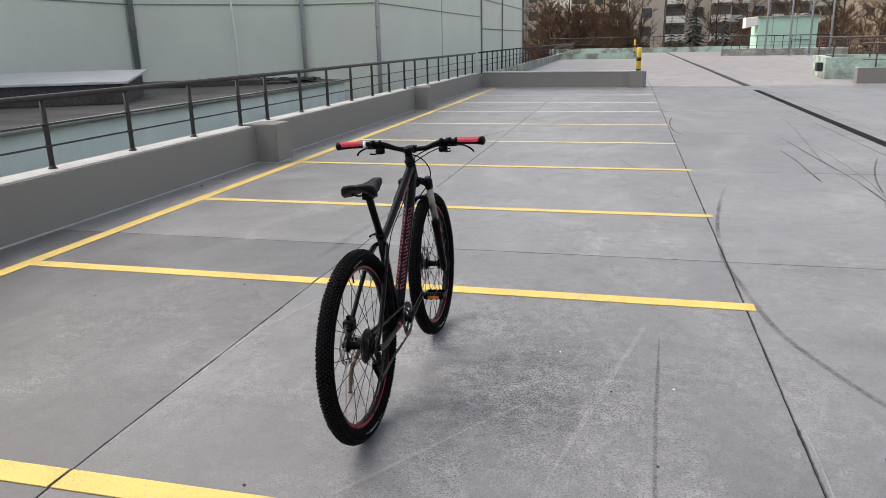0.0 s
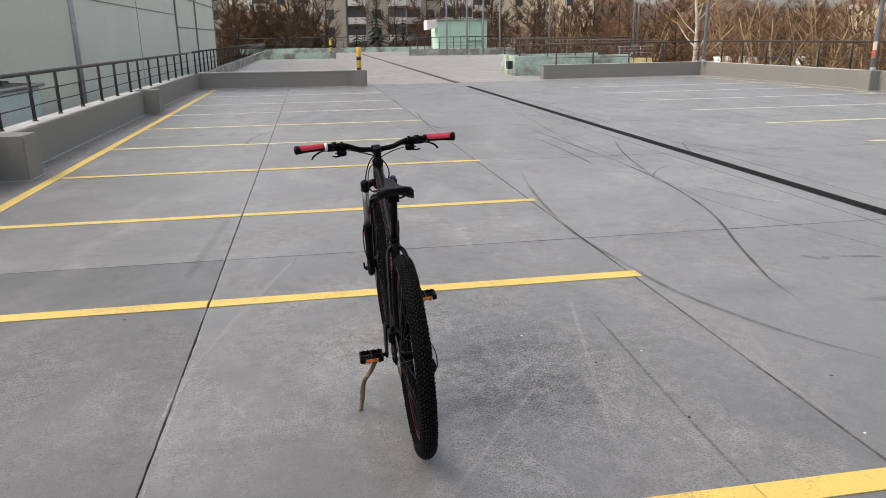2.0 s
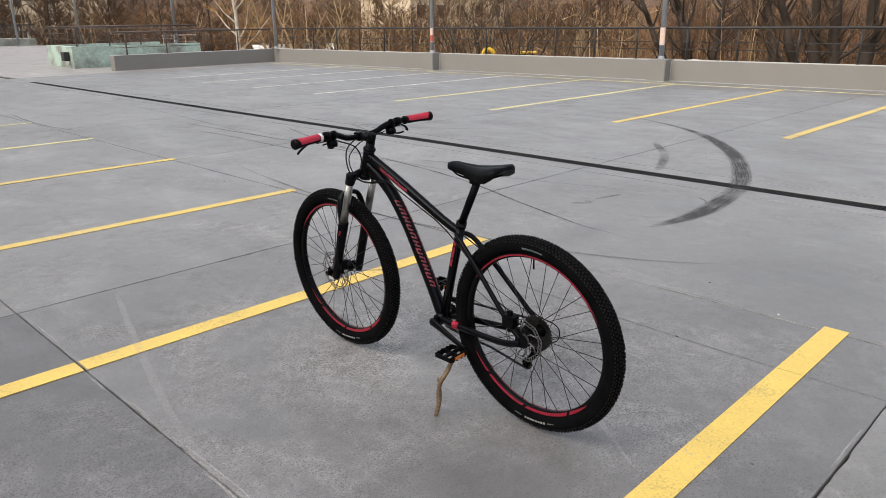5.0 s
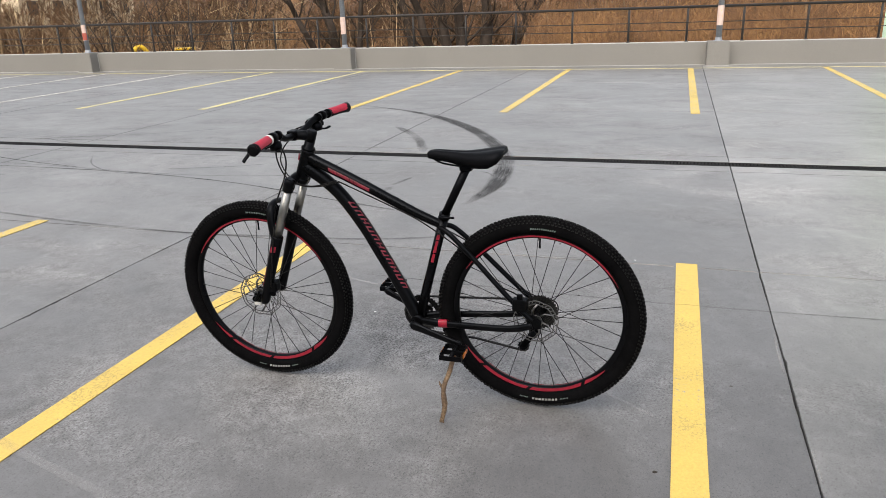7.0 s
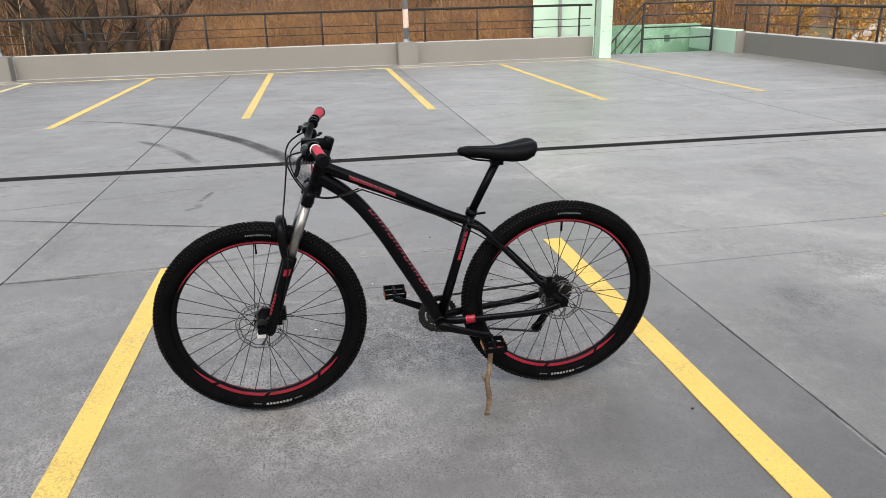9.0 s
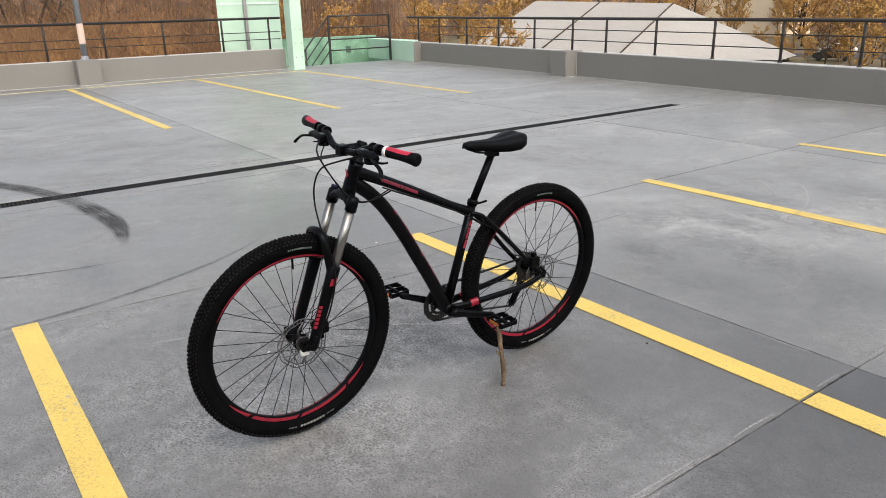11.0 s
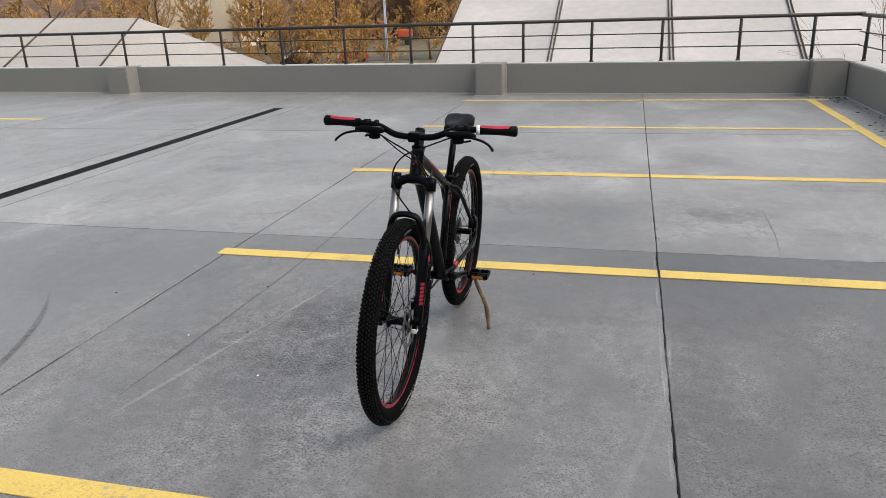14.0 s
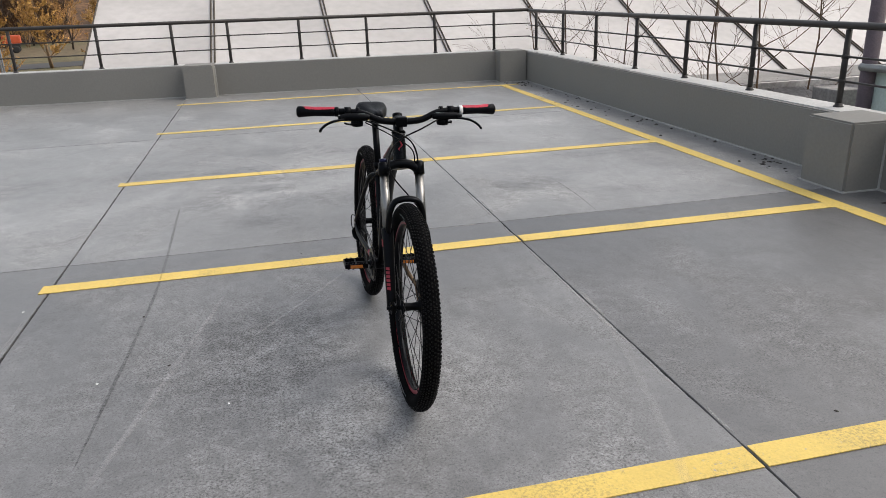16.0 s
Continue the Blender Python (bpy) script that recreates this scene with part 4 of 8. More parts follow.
# rows of red slanted bars on the down tube and thin flashes
for s in (-1, 1):
    bm = bmesh.new()
    n = 11

    def stroke(w0, w1, u0, u1):
        for c0, c1 in [(u0 + (u1 - u0) * i / 5, u0 + (u1 - u0) * (i + 1) / 5) for i in range(5)]:
            q = []
            for u, w in ((c0, w0), (c1, w0), (c1, w1), (c0, w1)):
                z = 0.772 - 0.352 * (w + (u - 60) * 0.0008)
                k0 = next(i for i in range(len(DOWN_TUBE) - 1) if DOWN_TUBE[i + 1].z < z)
                d0, d1 = DOWN_TUBE[k0], DOWN_TUBE[k0 + 1]
                d = (d1 - d0).normalized()
                p = d0.lerp(d1, (d0.z - z) / (d0.z - d1.z)) + Vector((0, d.z, -d.y)) * (0.0258 * math.sin(radians(u)))
                q.append(bm.verts.new((p.x + s * 0.0258 * math.cos(radians(u)), p.y, p.z)))
            bm.faces.new(q)

    for k in range(n):
        w = 0.03 + 0.95 * k / n
        low, high = (36, 78) if k % 3 else (33, 74)
        stroke(w, w + 0.20 / n, low, high)
        stroke(w + 0.50 / n, w + 0.70 / n, low, high)
        stroke(w + 0.19 / n, w + 0.51 / n, *((low, low + 9), (high - 9, high), (50, 59))[k % 3])
    part("tube_decal", bm, RED_DULL, frame_part, "row of dark red slanted bars")
    bm = bmesh.new()
    for t0, t1 in ((0.0, 0.12), (0.125, 0.2), (0.205, 0.34), (0.345, 0.5), (0.51, 0.6), (0.61, 0.78), (0.785, 0.97)):
        for o0, o1 in ((-0.003, 0.0015), (0.0015, 0.006), (0.006, 0.010)):
            q = []
            for t, o in ((t0, o0), (t1, o0), (t1, o1), (t0, o1)):
                p = lerp((0.770, 0.900), (0.610, 0.824), t)
                q.append(bm.verts.new((s * (math.sqrt(0.0214 ** 2 - o * o) + 0.0006), p[0], p[1] + o)))
            bm.faces.new(q)
    part("tube_decal", bm, RED_DULL, frame_part, "dull red flash on the top tube")
    bm = bmesh.new()
    for t0, t1 in ((0.58, 0.66), (0.67, 0.78), (0.79, 0.84)):
        q = [bm.verts.new((s * 0.0178, lerp(BB, CLAMP, t)[0] + o, lerp(BB, CLAMP, t)[1])) for t, o in ((t0, -0.006), (t0, 0.006), (t1, 0.005), (t1, -0.005))]
        bm.faces.new(q)
    part("tube_decal", bm, RED, frame_part, "small red marks on the seat tube")
    bm = bmesh.new()
    sweep(bm, [(s * 0.0380, 0.370, 0.3258), (s * 0.0415, 0.335, 0.330)], 0.0142, 12, flat=(0.86, 1.16), caps=False)
    part("stay_flash", bm, RED, frame_part, "red patch on the chainstay")
bm = bmesh.new()
hb = lerp(HEAD_B, HEAD_T, 0.55)
sweep(bm, [(0.004, hb[0] + 0.0238, hb[1] + 0.03), (-0.006, hb[0] + 0.0225, hb[1] + 0.01), (0.006, hb[0] + 0.0235, hb[1] - 0.004), (-0.003, hb[0] + 0.031, hb[1] - 0.026)], [0.002, 0.004, 0.004, 0.0015], 6)
part("head_badge", bm, RED, frame_part, "red curved badge on the head tube")

# seat clamp, post and saddle
bm = bmesh.new()
up = Vector((0, CLAMP[0] - BB[0], CLAMP[1] - BB[1])).normalized()
c0 = Vector(yz(CLAMP))
sweep(bm, [c0 - up * 0.012, c0 + up * 0.010], 0.0205, 16)
sweep(bm, curve([c0 + Vector((-0.02, 0.012, 0)), c0 + Vector((-0.032, -0.005, 0.002)), c0 + Vector((-0.030, -0.045, 0.004))], 4), 0.0045, 8)
part("seat_clamp", bm, BLACK_MATT, bike)
POST_TOP = Vector(yz((0.251, 0.921)))
bm = bmesh.new()
sweep(bm, [c0 + (c0 - POST_TOP) * 0.05, POST_TOP], 0.0148, 16)
box(bm, POST_TOP + Vector((-0.022, -0.022, -0.008)), POST_TOP + Vector((0.022, 0.022, 0.022)), 0.005)
part("seat_post", bm, BLACK_MATT, bike)
bm = bmesh.new()
stations = [(0.390, 0.010, 0.972, 0.014), (0.383, 0.017, 0.978, 0.024), (0.355, 0.021, 0.982, 0.032), (0.305, 0.024, 0.979, 0.036), (0.255, 0.036, 0.977, 0.042), (0.205, 0.055, 0.981, 0.048), (0.160, 0.068, 0.988, 0.050), (0.132, 0.067, 0.993, 0.040), (0.118, 0.052, 0.992, 0.024), (0.113, 0.030, 0.990, 0.012)]
rings = []
for y, w, top, deep in stations:
    ring = []
    for u, v in ((-1, -1.0), (-1.02, -0.45), (-0.86, -0.1), (-0.5, 0.0), (-0.16, -0.02), (0, -0.07), (0.16, -0.02), (0.5, 0.0), (0.86, -0.1), (1.02, -0.45), (1, -1.0), (0.6, -0.75), (0, -0.6), (-0.6, -0.75)):
        ring.append(bm.verts.new((u * w, y, top + v * deep)))
    rings.append(ring)
for a, b in zip(rings, rings[1:]):
    for k in range(len(a)):
        f = bm.faces.new((a[k], a[(k + 1) % len(a)], b[(k + 1) % len(a)], b[k]))
        f.smooth = True
bm.faces.new(rings[0]), bm.faces.new(rings[-1][::-1])
saddle = part("saddle", bm, VINYL, bike, "slim black vinyl saddle")
for s in (-1, 1):
    bm = bmesh.new()
    sweep(bm, curve([(s * 0.008, 0.372, 0.955), (s * 0.018, 0.335, 0.940), (s * 0.021, 0.27, 0.932), (s * 0.022, 0.21, 0.934), (s * 0.034, 0.16, 0.950)], 5), 0.0036, 8)
    part("saddle_rail", bm, BLACK_MATT, saddle)

# fork
AX = Vector((0, HEAD_T[0] - HEAD_B[0], HEAD_T[1] - HEAD_B[1])).normalized()
hb = Vector(yz(HEAD_B))
crown = hb - AX * 0.012 + Vector((0, 0.012, 0))
bm = bmesh.new()
sweep(bm, curve([crown + Vector((-0.066, 0.006, -0.018)), crown + Vector((-0.052, 0.004, 0.002)), crown + Vector((-0.02, 0, 0.014)), crown + Vector((0.02, 0, 0.014)), crown + Vector((0.052, 0.004, 0.002)), crown + Vector((0.066, 0.006, -0.018))], 5), 0.019, 14, flat=(1.05, 0.9))
for s in (-1, 1):
    b = crown + Vector((s * 0.066, 0.004, 0))
    sweep(bm, [b - AX * 0.026, b + AX * 0.018, b + AX * 0.024], [0.0205, 0.0205, 0.013], 16)
sweep(bm, [hb - AX * 0.02, hb], 0.027, 16)
fork = part("fork", bm, BLACK_GLOSS, bike, "black suspension fork with bright stanchions")
leg_end = {}
bm = bmesh.new()
kb = crown + Vector((0.066, 0.004, 0)) + AX * 0.022
sweep(bm, [kb, kb + AX * 0.010, kb + AX * 0.013], [0.015, 0.015, 0.011], 14)
part("lockout_knob", bm, BLUE_KNOB, fork, "dark blue lockout dial")
for s in (-1, 1):
    top = crown + Vector((s * 0.066, 0.004, 0)) - AX * 0.02
    low = top - AX * 0.205
    axle = Vector((s * 0.066, FRONT[0] - 0.030, FRONT[1] - 0.012))
    bm = bmesh.new()
    sweep(bm, [top, low - AX * 0.02], 0.0165, 18)
    part("stanchion", bm, SILVER, fork, "bright polished stanchion tube")
    bm = bmesh.new()
    sweep(bm, [low + AX * 0.004, low, lerp(low, axle, 0.3), lerp(low, axle, 0.85), axle, axle - AX * 0.014], [0.0205, 0.0225, 0.0205, 0.0185, 0.019, 0.014], 16)
    box(bm, (s * 0.066 - 0.009, FRONT[0] - 0.036, FRONT[1] - 0.022), (s * 0.066 + 0.009, FRONT[0] + 0.014, FRONT[1] + 0.016), 0.004)
    leg = part("fork_leg", bm, BLACK_GLOSS, fork)
    for t0, t1 in ((0.12, 0.24), (0.46, 0.76)):
        bm = bmesh.new()
        a, b = Vector(lerp(low, axle, t0)), Vector(lerp(low, axle, t1))
        n = 1 if t0 < 0.2 else 6
        for k in range(n):
            p0, p1 = a.lerp(b, k / n), a.lerp(b, (k + 0.75) / n)
            for w0, w1 in ((-30, -10), (-10, 10), (10, 30)) if t0 < 0.2 else ((40, 52), (52, 66), (66, 80)):
                q = []
                for p, w in ((p0, w0), (p0, w1), (p1, w1), (p1, w0)):
                    q.append(bm.verts.new(p + Vector((s * math.cos(radians(w)), math.sin(radians(w)), 0)) * (0.0232 if n == 1 else 0.0212)))
                bm.faces.new(q)
        part("leg_decal", bm, RED, leg, "red mark on the fork leg")
    leg_end[s] = (low, axle)
bm = bmesh.new()
low_y, low_z = leg_end[1][0].y, leg_end[1][0].z
half_arch = [(0.066, low_y + 0.014, low_z - 0.004), (0.063, low_y + 0.022, low_z + 0.055), (0.047, low_y + 0.026, low_z + 0.104), (0.018, low_y + 0.028, low_z + 0.119)]
sweep(bm, curve([(-x, y, z) for x, y, z in half_arch] + half_arch[::-1], 5), 0.0135, 10, flat=(1.15, 0.8))
part("fork_brace", bm, BLACK_GLOSS, fork)
bm = bmesh.new()
turned(bm, [(0.006, -0.09), (0.006, 0.09)], yz(FRONT), 10)
turned(bm, [(0.011, -0.094), (0.011, -0.078)], yz(FRONT), 14)
sweep(bm, curve([(-0.092, FRONT[0], FRONT[1]), (-0.098, FRONT[0] - 0.014, FRONT[1] + 0.01), (-0.099, FRONT[0] - 0.03, FRONT[1] + 0.04)], 4), 0.005, 8)
part("quick_release", bm, BLACK_MATT, fork)
bm = bmesh.new()
box(bm, (-0.0745, FRONT[0] - 0.012, FRONT[1] - 0.036), (-0.056, FRONT[0] + 0.018, FRONT[1] - 0.018), 0.004)
part("dropout_tip", bm, BARE_METAL, fork, "bright bare metal fork tip")
for at, up_z in (((-0.055, FRONT[0] - 0.065, FRONT[1] + 0.05), 0), ((-0.060, REAR[0] + 0.055, REAR[1] + 0.065), 0)):
    bm = bmesh.new()
    box(bm, (at[0] - 0.022, at[1] - 0.026, at[2] - 0.022), (at[0] + 0.020, at[1] + 0.026, at[2] + 0.022), 0.008)
    box(bm, (at[0] - 0.010, at[1] - 0.010, at[2] - 0.045), (at[0] + 0.004, at[1] + 0.010, at[2] + 0.040), 0.004)
    part("brake_caliper", bm, BLACK_MATT, bike)

# headset, stem and bar
ht = Vector(yz(HEAD_T))
bm = bmesh.new()
sweep(bm, [ht, ht + AX * 0.006, ht + AX * 0.010, ht + AX * 0.032], [0.027, 0.025, 0.0185, 0.0185], 18)
part("headset_spacers", bm, BLACK_MATT, bike)
ST = ht + AX * 0.052
BAR = Vector((0, 0.902, 1.022))
bm = bmesh.new()
sweep(bm, [ht + AX * 0.032, ht + AX * 0.070, ht + AX * 0.074], [0.0185, 0.0185, 0.013], 18)
sweep(bm, [ST, BAR], [0.0185, 0.0165], 14)
box(bm, BAR + Vector((-0.021, -0.014, -0.018)), BAR + Vector((0.021, 0.021, 0.018)), 0.006)
part("stem", bm, BLACK_MATT, bike)
half = [(0.0, 0.902, 1.022), (0.035, 0.902, 1.022), (0.08, 0.899, 1.028), (0.135, 0.889, 1.050), (0.185, 0.880, 1.056), (0.27, 0.867, 1.056), (0.362, 0.853, 1.055)]
bm = bmesh.new()
sweep(bm, curve([(-x, y, z) for x, y, z in half[:0:-1]] + half, 5), 0.0118, 14)
part("handlebar", bm, BLACK_MATT, bike, "black riser handlebar")
for s in (-1, 1):
    line = [Vector((s * x, y, z)) for x, y, z in ((0.236, 0.8723, 1.056), (0.25, 0.870, 1.056), (0.30, 0.8625, 1.0558), (0.335, 0.857, 1.0555), (0.362, 0.853, 1.055), (0.368, 0.852, 1.055))]
    bm = bmesh.new()
    sweep(bm, line, [0.0165, 0.0165, 0.0160, 0.0180, 0.0205, 0.014], 16)
    grip = part("grip", bm, VINYL, bike, "black rubber grip with a red upper panel")
    bm = bmesh.new()
    rows = []
    for k, p in enumerate(line[:5]):
        r = (0.0172, 0.0172, 0.0167, 0.0187, 0.0195)[k]
        span = (70, 78, 82, 78, 40)[k]
        rows.append([bm.verts.new(p + Vector((0, -math.sin(radians(w)), math.cos(radians(w)))) * r) for w in [25 - span + 2 * span * j / 8 for j in range(9)]])
    for a, b in zip(rows, rows[1:]):
        for j in range(8):
            f = bm.faces.new((a[j], a[j + 1], b[j + 1], b[j]))
            f.smooth = True
    part("grip_panel", bm, GRIP_RED, grip, "red rubber panel")
    bm = bmesh.new()
    sweep(bm, [Vector((s * 0.222, 0.8745, 1.056)), Vector((s * 0.235, 0.8725, 1.056))], 0.0175, 16)
    part("grip_ring", bm, WHITE_PLASTIC if s < 0 else BLACK_MATT, bike, "white lock ring" if s < 0 else "")
    # brake lever: clamp, reservoir body with its printed cap, hooked blade
    bm = bmesh.new()
    b0 = Vector((s * 0.190, 0.879, 1.056))
    sweep(bm, [b0 - Vector((s * 0.011, 0, 0)), b0 + Vector((s * 0.011, 0, 0))], 0.0175, 14)
    sweep(bm, curve([b0 + Vector((-s * 0.075, 0.030, -0.016)), b0 + Vector((-s * 0.030, 0.029, -0.016)), b0 + Vector((s * 0.012, 0.026, -0.016)), b0 + Vector((s * 0.036, 0.030, -0.020))], 4), [0.008, 0.0105, 0.0125, 0.0135, 0.014, 0.014, 0.0135, 0.013, 0.013, 0.012, 0.011, 0.010, 0.008], 12)
    box(bm, b0 + Vector((-0.012, 0.008, -0.020)), b0 + Vector((0.012, 0.026, -0.002)), 0.004)
    lever = part("brake_lever", bm, BLACK_MATT, bike, "black brake lever with its reservoir")
    bm = bmesh.new()
    box(bm, b0 + Vector((-s * 0.046 - 0.014, 0.020, -0.0055)), b0 + Vector((-s * 0.046 + 0.014, 0.036, -0.0035)), 0.0006)
    part("reservoir_print", bm, PRINT, lever, "pale print on the reservoir")
    bm = bmesh.new()
    sweep(bm, curve([b0 + Vector((s * 0.018, 0.036, -0.022)), b0 + Vector((s * 0.040, 0.044, -0.024)), b0 + Vector((s * 0.064, 0.049, -0.029)), b0 + Vector((s * 0.086, 0.050, -0.040)), b0 + Vector((s * 0.101, 0.056, -0.053)), b0 + Vector((s * 0.104, 0.060, -0.060))], 5), 0.0055, 8, flat=(1.35, 0.8))
    part("lever_blade", bm, BLACK_MATT, lever)
    # shifter pod under the bar with two thumb paddles
    h0 = b0 + Vector((-s * 0.036, 0, 0))
    bm = bmesh.new()
    sweep(bm, [h0 - Vector((0.006, 0, 0)), h0 + Vector((0.006, 0, 0))], 0.0165, 12)
    turned(bm, [(0.010, -0.052), (0.021, -0.049), (0.023, -0.036), (0.020, -0.024), (0.010, -0.018)], h0 + Vector((s * 0.004, 0.012, 0)), 16, "Z")
    sweep(bm, curve([h0 + Vector((s * 0.006, 0.0, -0.044)), h0 + Vector((s * 0.026, -0.014, -0.048)), h0 + Vector((s * 0.046, -0.022, -0.044))], 4), 0.006, 8, flat=(1.3, 0.6))
    sweep(bm, [h0 + Vector((s * 0.006, 0.028, -0.036)), h0 + Vector((s * 0.034, 0.034, -0.040))], 0.005, 8, flat=(1.2, 0.6))
    part("shifter", bm, BLACK_MATT, bike)

# cranks, chainrings, chain, sprockets, derailleur
PL, PR = (0.287, 0.268), (0.619, 0.381)
for s, p in ((-1, PL), (1, PR)):
    bm = bmesh.new()
    a, b = Vector((s * 0.062, *BB)), Vector((s * 0.078, *p))
    sweep(bm, [a.lerp(b, -0.09), a, a.lerp(b, 0.2), a.lerp(b, 0.85), b, a.lerp(b, 1.07)], [0.010, 0.018, 0.0145, 0.0115, 0.0125, 0.008], 14, flat=(0.65, 1.1))
    turned(bm, [(0.012, s * 0.035), (0.012, s * 0.072)], yz(BB), 14)
    part("crank_arm", bm, BLACK_GLOSS, bike)
    # platform pedal: caged frame, axle, orange reflectors
    bm = bmesh.new()
    c = Vector((s * 0.142, *p))
    sweep(bm, [b, c + Vector((s * 0.045, 0, 0))], 0.008, 10)
    for dy in (-0.042, 0.034):
        box(bm, c + Vector((-0.047, dy, -0.010)), c + Vector((0.047, dy + 0.006, 0.010)), 0.002)
    for dx in (-0.048, -0.003, 0.042):
        box(bm, c + Vector((dx, -0.040, -0.009)), c + Vector((dx + 0.006, 0.040, 0.009)), 0.002)
    for dx in (-0.035, -0.015, 0.012, 0.03):
        for dy in (-0.042, 0.034):
            box(bm, c + Vector((dx, dy, 0.009)), c + Vector((dx + 0.006, dy + 0.006, 0.013)))
            box(bm, c + Vector((dx, dy, -0.013)), c + Vector((dx + 0.006, dy + 0.006, -0.009)))
    pedal = part("pedal", bm, BLACK_MATT, bike, "black platform pedal with orange reflectors")
    for dy, o in ((-0.042, -0.0035), (0.040, 0.0005)):
        bm = bmesh.new()
        box(bm, c + Vector((-0.026, dy + o, -0.007)), c + Vector((0.026, dy + o + 0.003, 0.007)), 0.0008)
        part("reflector", bm, ORANGE, pedal, "orange reflector")


def toothed(bm, at, r, teeth, x, thick=0.002, hole=0.0):
    n = teeth * 4
    rings = []
    for xx in (x - thick / 2, x + thick / 2):
        rings.append([bm.verts.new((xx, at[0] + (r + (0.0028 if k % 4 < 2 else -0.0018)) * math.cos(2 * math.pi * k / n), at[1] + (r + (0.0028 if k % 4 < 2 else -0.0018)) * math.sin(2 * math.pi * k / n))) for k in range(n)])
        rings.append([bm.verts.new((xx, at[0] + hole * math.cos(2 * math.pi * k / n), at[1] + hole * math.sin(2 * math.pi * k / n))) for k in range(n)])
    for a, b in ((0, 1), (2, 3), (0, 2), (1, 3)):
        for k in range(n):
            j = (k + 1) % n
            bm.faces.new((rings[a][k], rings[a][j], rings[b][j], rings[b][k]))


bm = bmesh.new()
toothed(bm, BB, 0.073, 36, 0.050, hole=0.052)
toothed(bm, BB, 0.046, 22, 0.043, hole=0.034)
for k in range(4):
    w = radians(45 + 90 * k)
    sweep(bm, [(0.054, BB[0] + r * math.cos(w), BB[1] + r * math.sin(w)) for r in (0.012, 0.058)], [0.011, 0.007], 8, flat=(0.5, 1))
part("chainrings", bm, DARK_STEEL, bike)
bm = bmesh.new()
for k, r in enumerate((0.0225, 0.027, 0.0315, 0.036, 0.041, 0.046, 0.052, 0.058, 0.066)):
    toothed(bm, REAR, r, int(r * 520), 0.057 - k * 0.0042, 0.0018, r - 0.012)
part("cassette", bm, DARK_STEEL, bike, "stepped steel sprocket cassette")
JOCK1, JOCK2 = (0.022, 0.290), (0.068, 0.222)


def chain_line():
    pts = []
    for k in range(9):
        w = radians(100 - 190 * k / 8)
        pts.append((0.046, BB[0] + 0.075 * math.cos(w), BB[1] + 0.075 * math.sin(w)))
    pts.append((0.045, 0.25, 0.232))
    for k in range(6):
        w = radians(280 - 160 * k / 5)
        pts.append((0.043, JOCK2[0] + 0.020 * math.cos(w), JOCK2[1] + 0.020 * math.sin(w)))
    for k in range(6):
        w = radians(-40 + 120 * k / 5)
        pts.append((0.042, JOCK1[0] + 0.020 * math.cos(w), JOCK1[1] + 0.020 * math.sin(w)))
    for k in range(9):
        w = radians(265 - 170 * k / 8)
        pts.append((0.042, REAR[0] + 0.040 * math.cos(w), REAR[1] + 0.040 * math.sin(w)))
    return [Vector(p) for p in pts]


bm = bmesh.new()
loop = chain_line()
loop.append(loop[0])
run, links = 0.0, []
for a, b in zip(loop, loop[1:]):
    n = (b - a).length
    while run < n:
        links.append((a.lerp(b, run / n), (b - a).normalized()))
        run += 0.0127
    run -= n
for k, (p, d) in enumerate(links):
    s = Vector((0, -d.z, d.y)) * 0.0042
    w = 0.0036 if k % 2 else 0.0024
    for x in (-w, w):
        q = [bm.verts.new(p + d * u + s * v + Vector((x + e, 0, 0))) for e in (-0.0007, 0.0007) for u, v in ((-0.0075, -0.7), (0.0075, -0.7), (0.0075, 0.7), (-0.0075, 0.7))]
        for f in ((0, 1, 2, 3), (7, 6, 5, 4), (0, 4, 5, 1), (1, 5, 6, 2), (2, 6, 7, 3), (3, 7, 4, 0)):
            bm.faces.new([q[i] for i in f])
part("chain", bm, DARK_STEEL, bike)
bm = bmesh.new()
sweep(bm, curve([(0.066, 0.005, 0.352), (0.074, -0.012, 0.325), (0.068, 0.006, 0.300), (0.050, 0.022, 0.290)], 4), 0.012, 10, flat=(1, 0.7))
for x in (0.035, 0.050):
    sweep(bm, [(x, *JOCK1), (x, *JOCK2)], [0.012, 0.012], 10, flat=(0.2, 1))
toothed(bm, JOCK1, 0.019, 11, 0.0425, 0.004)
toothed(bm, JOCK2, 0.019, 11, 0.0425, 0.004)
part("rear_derailleur", bm, BLACK_MATT, bike)

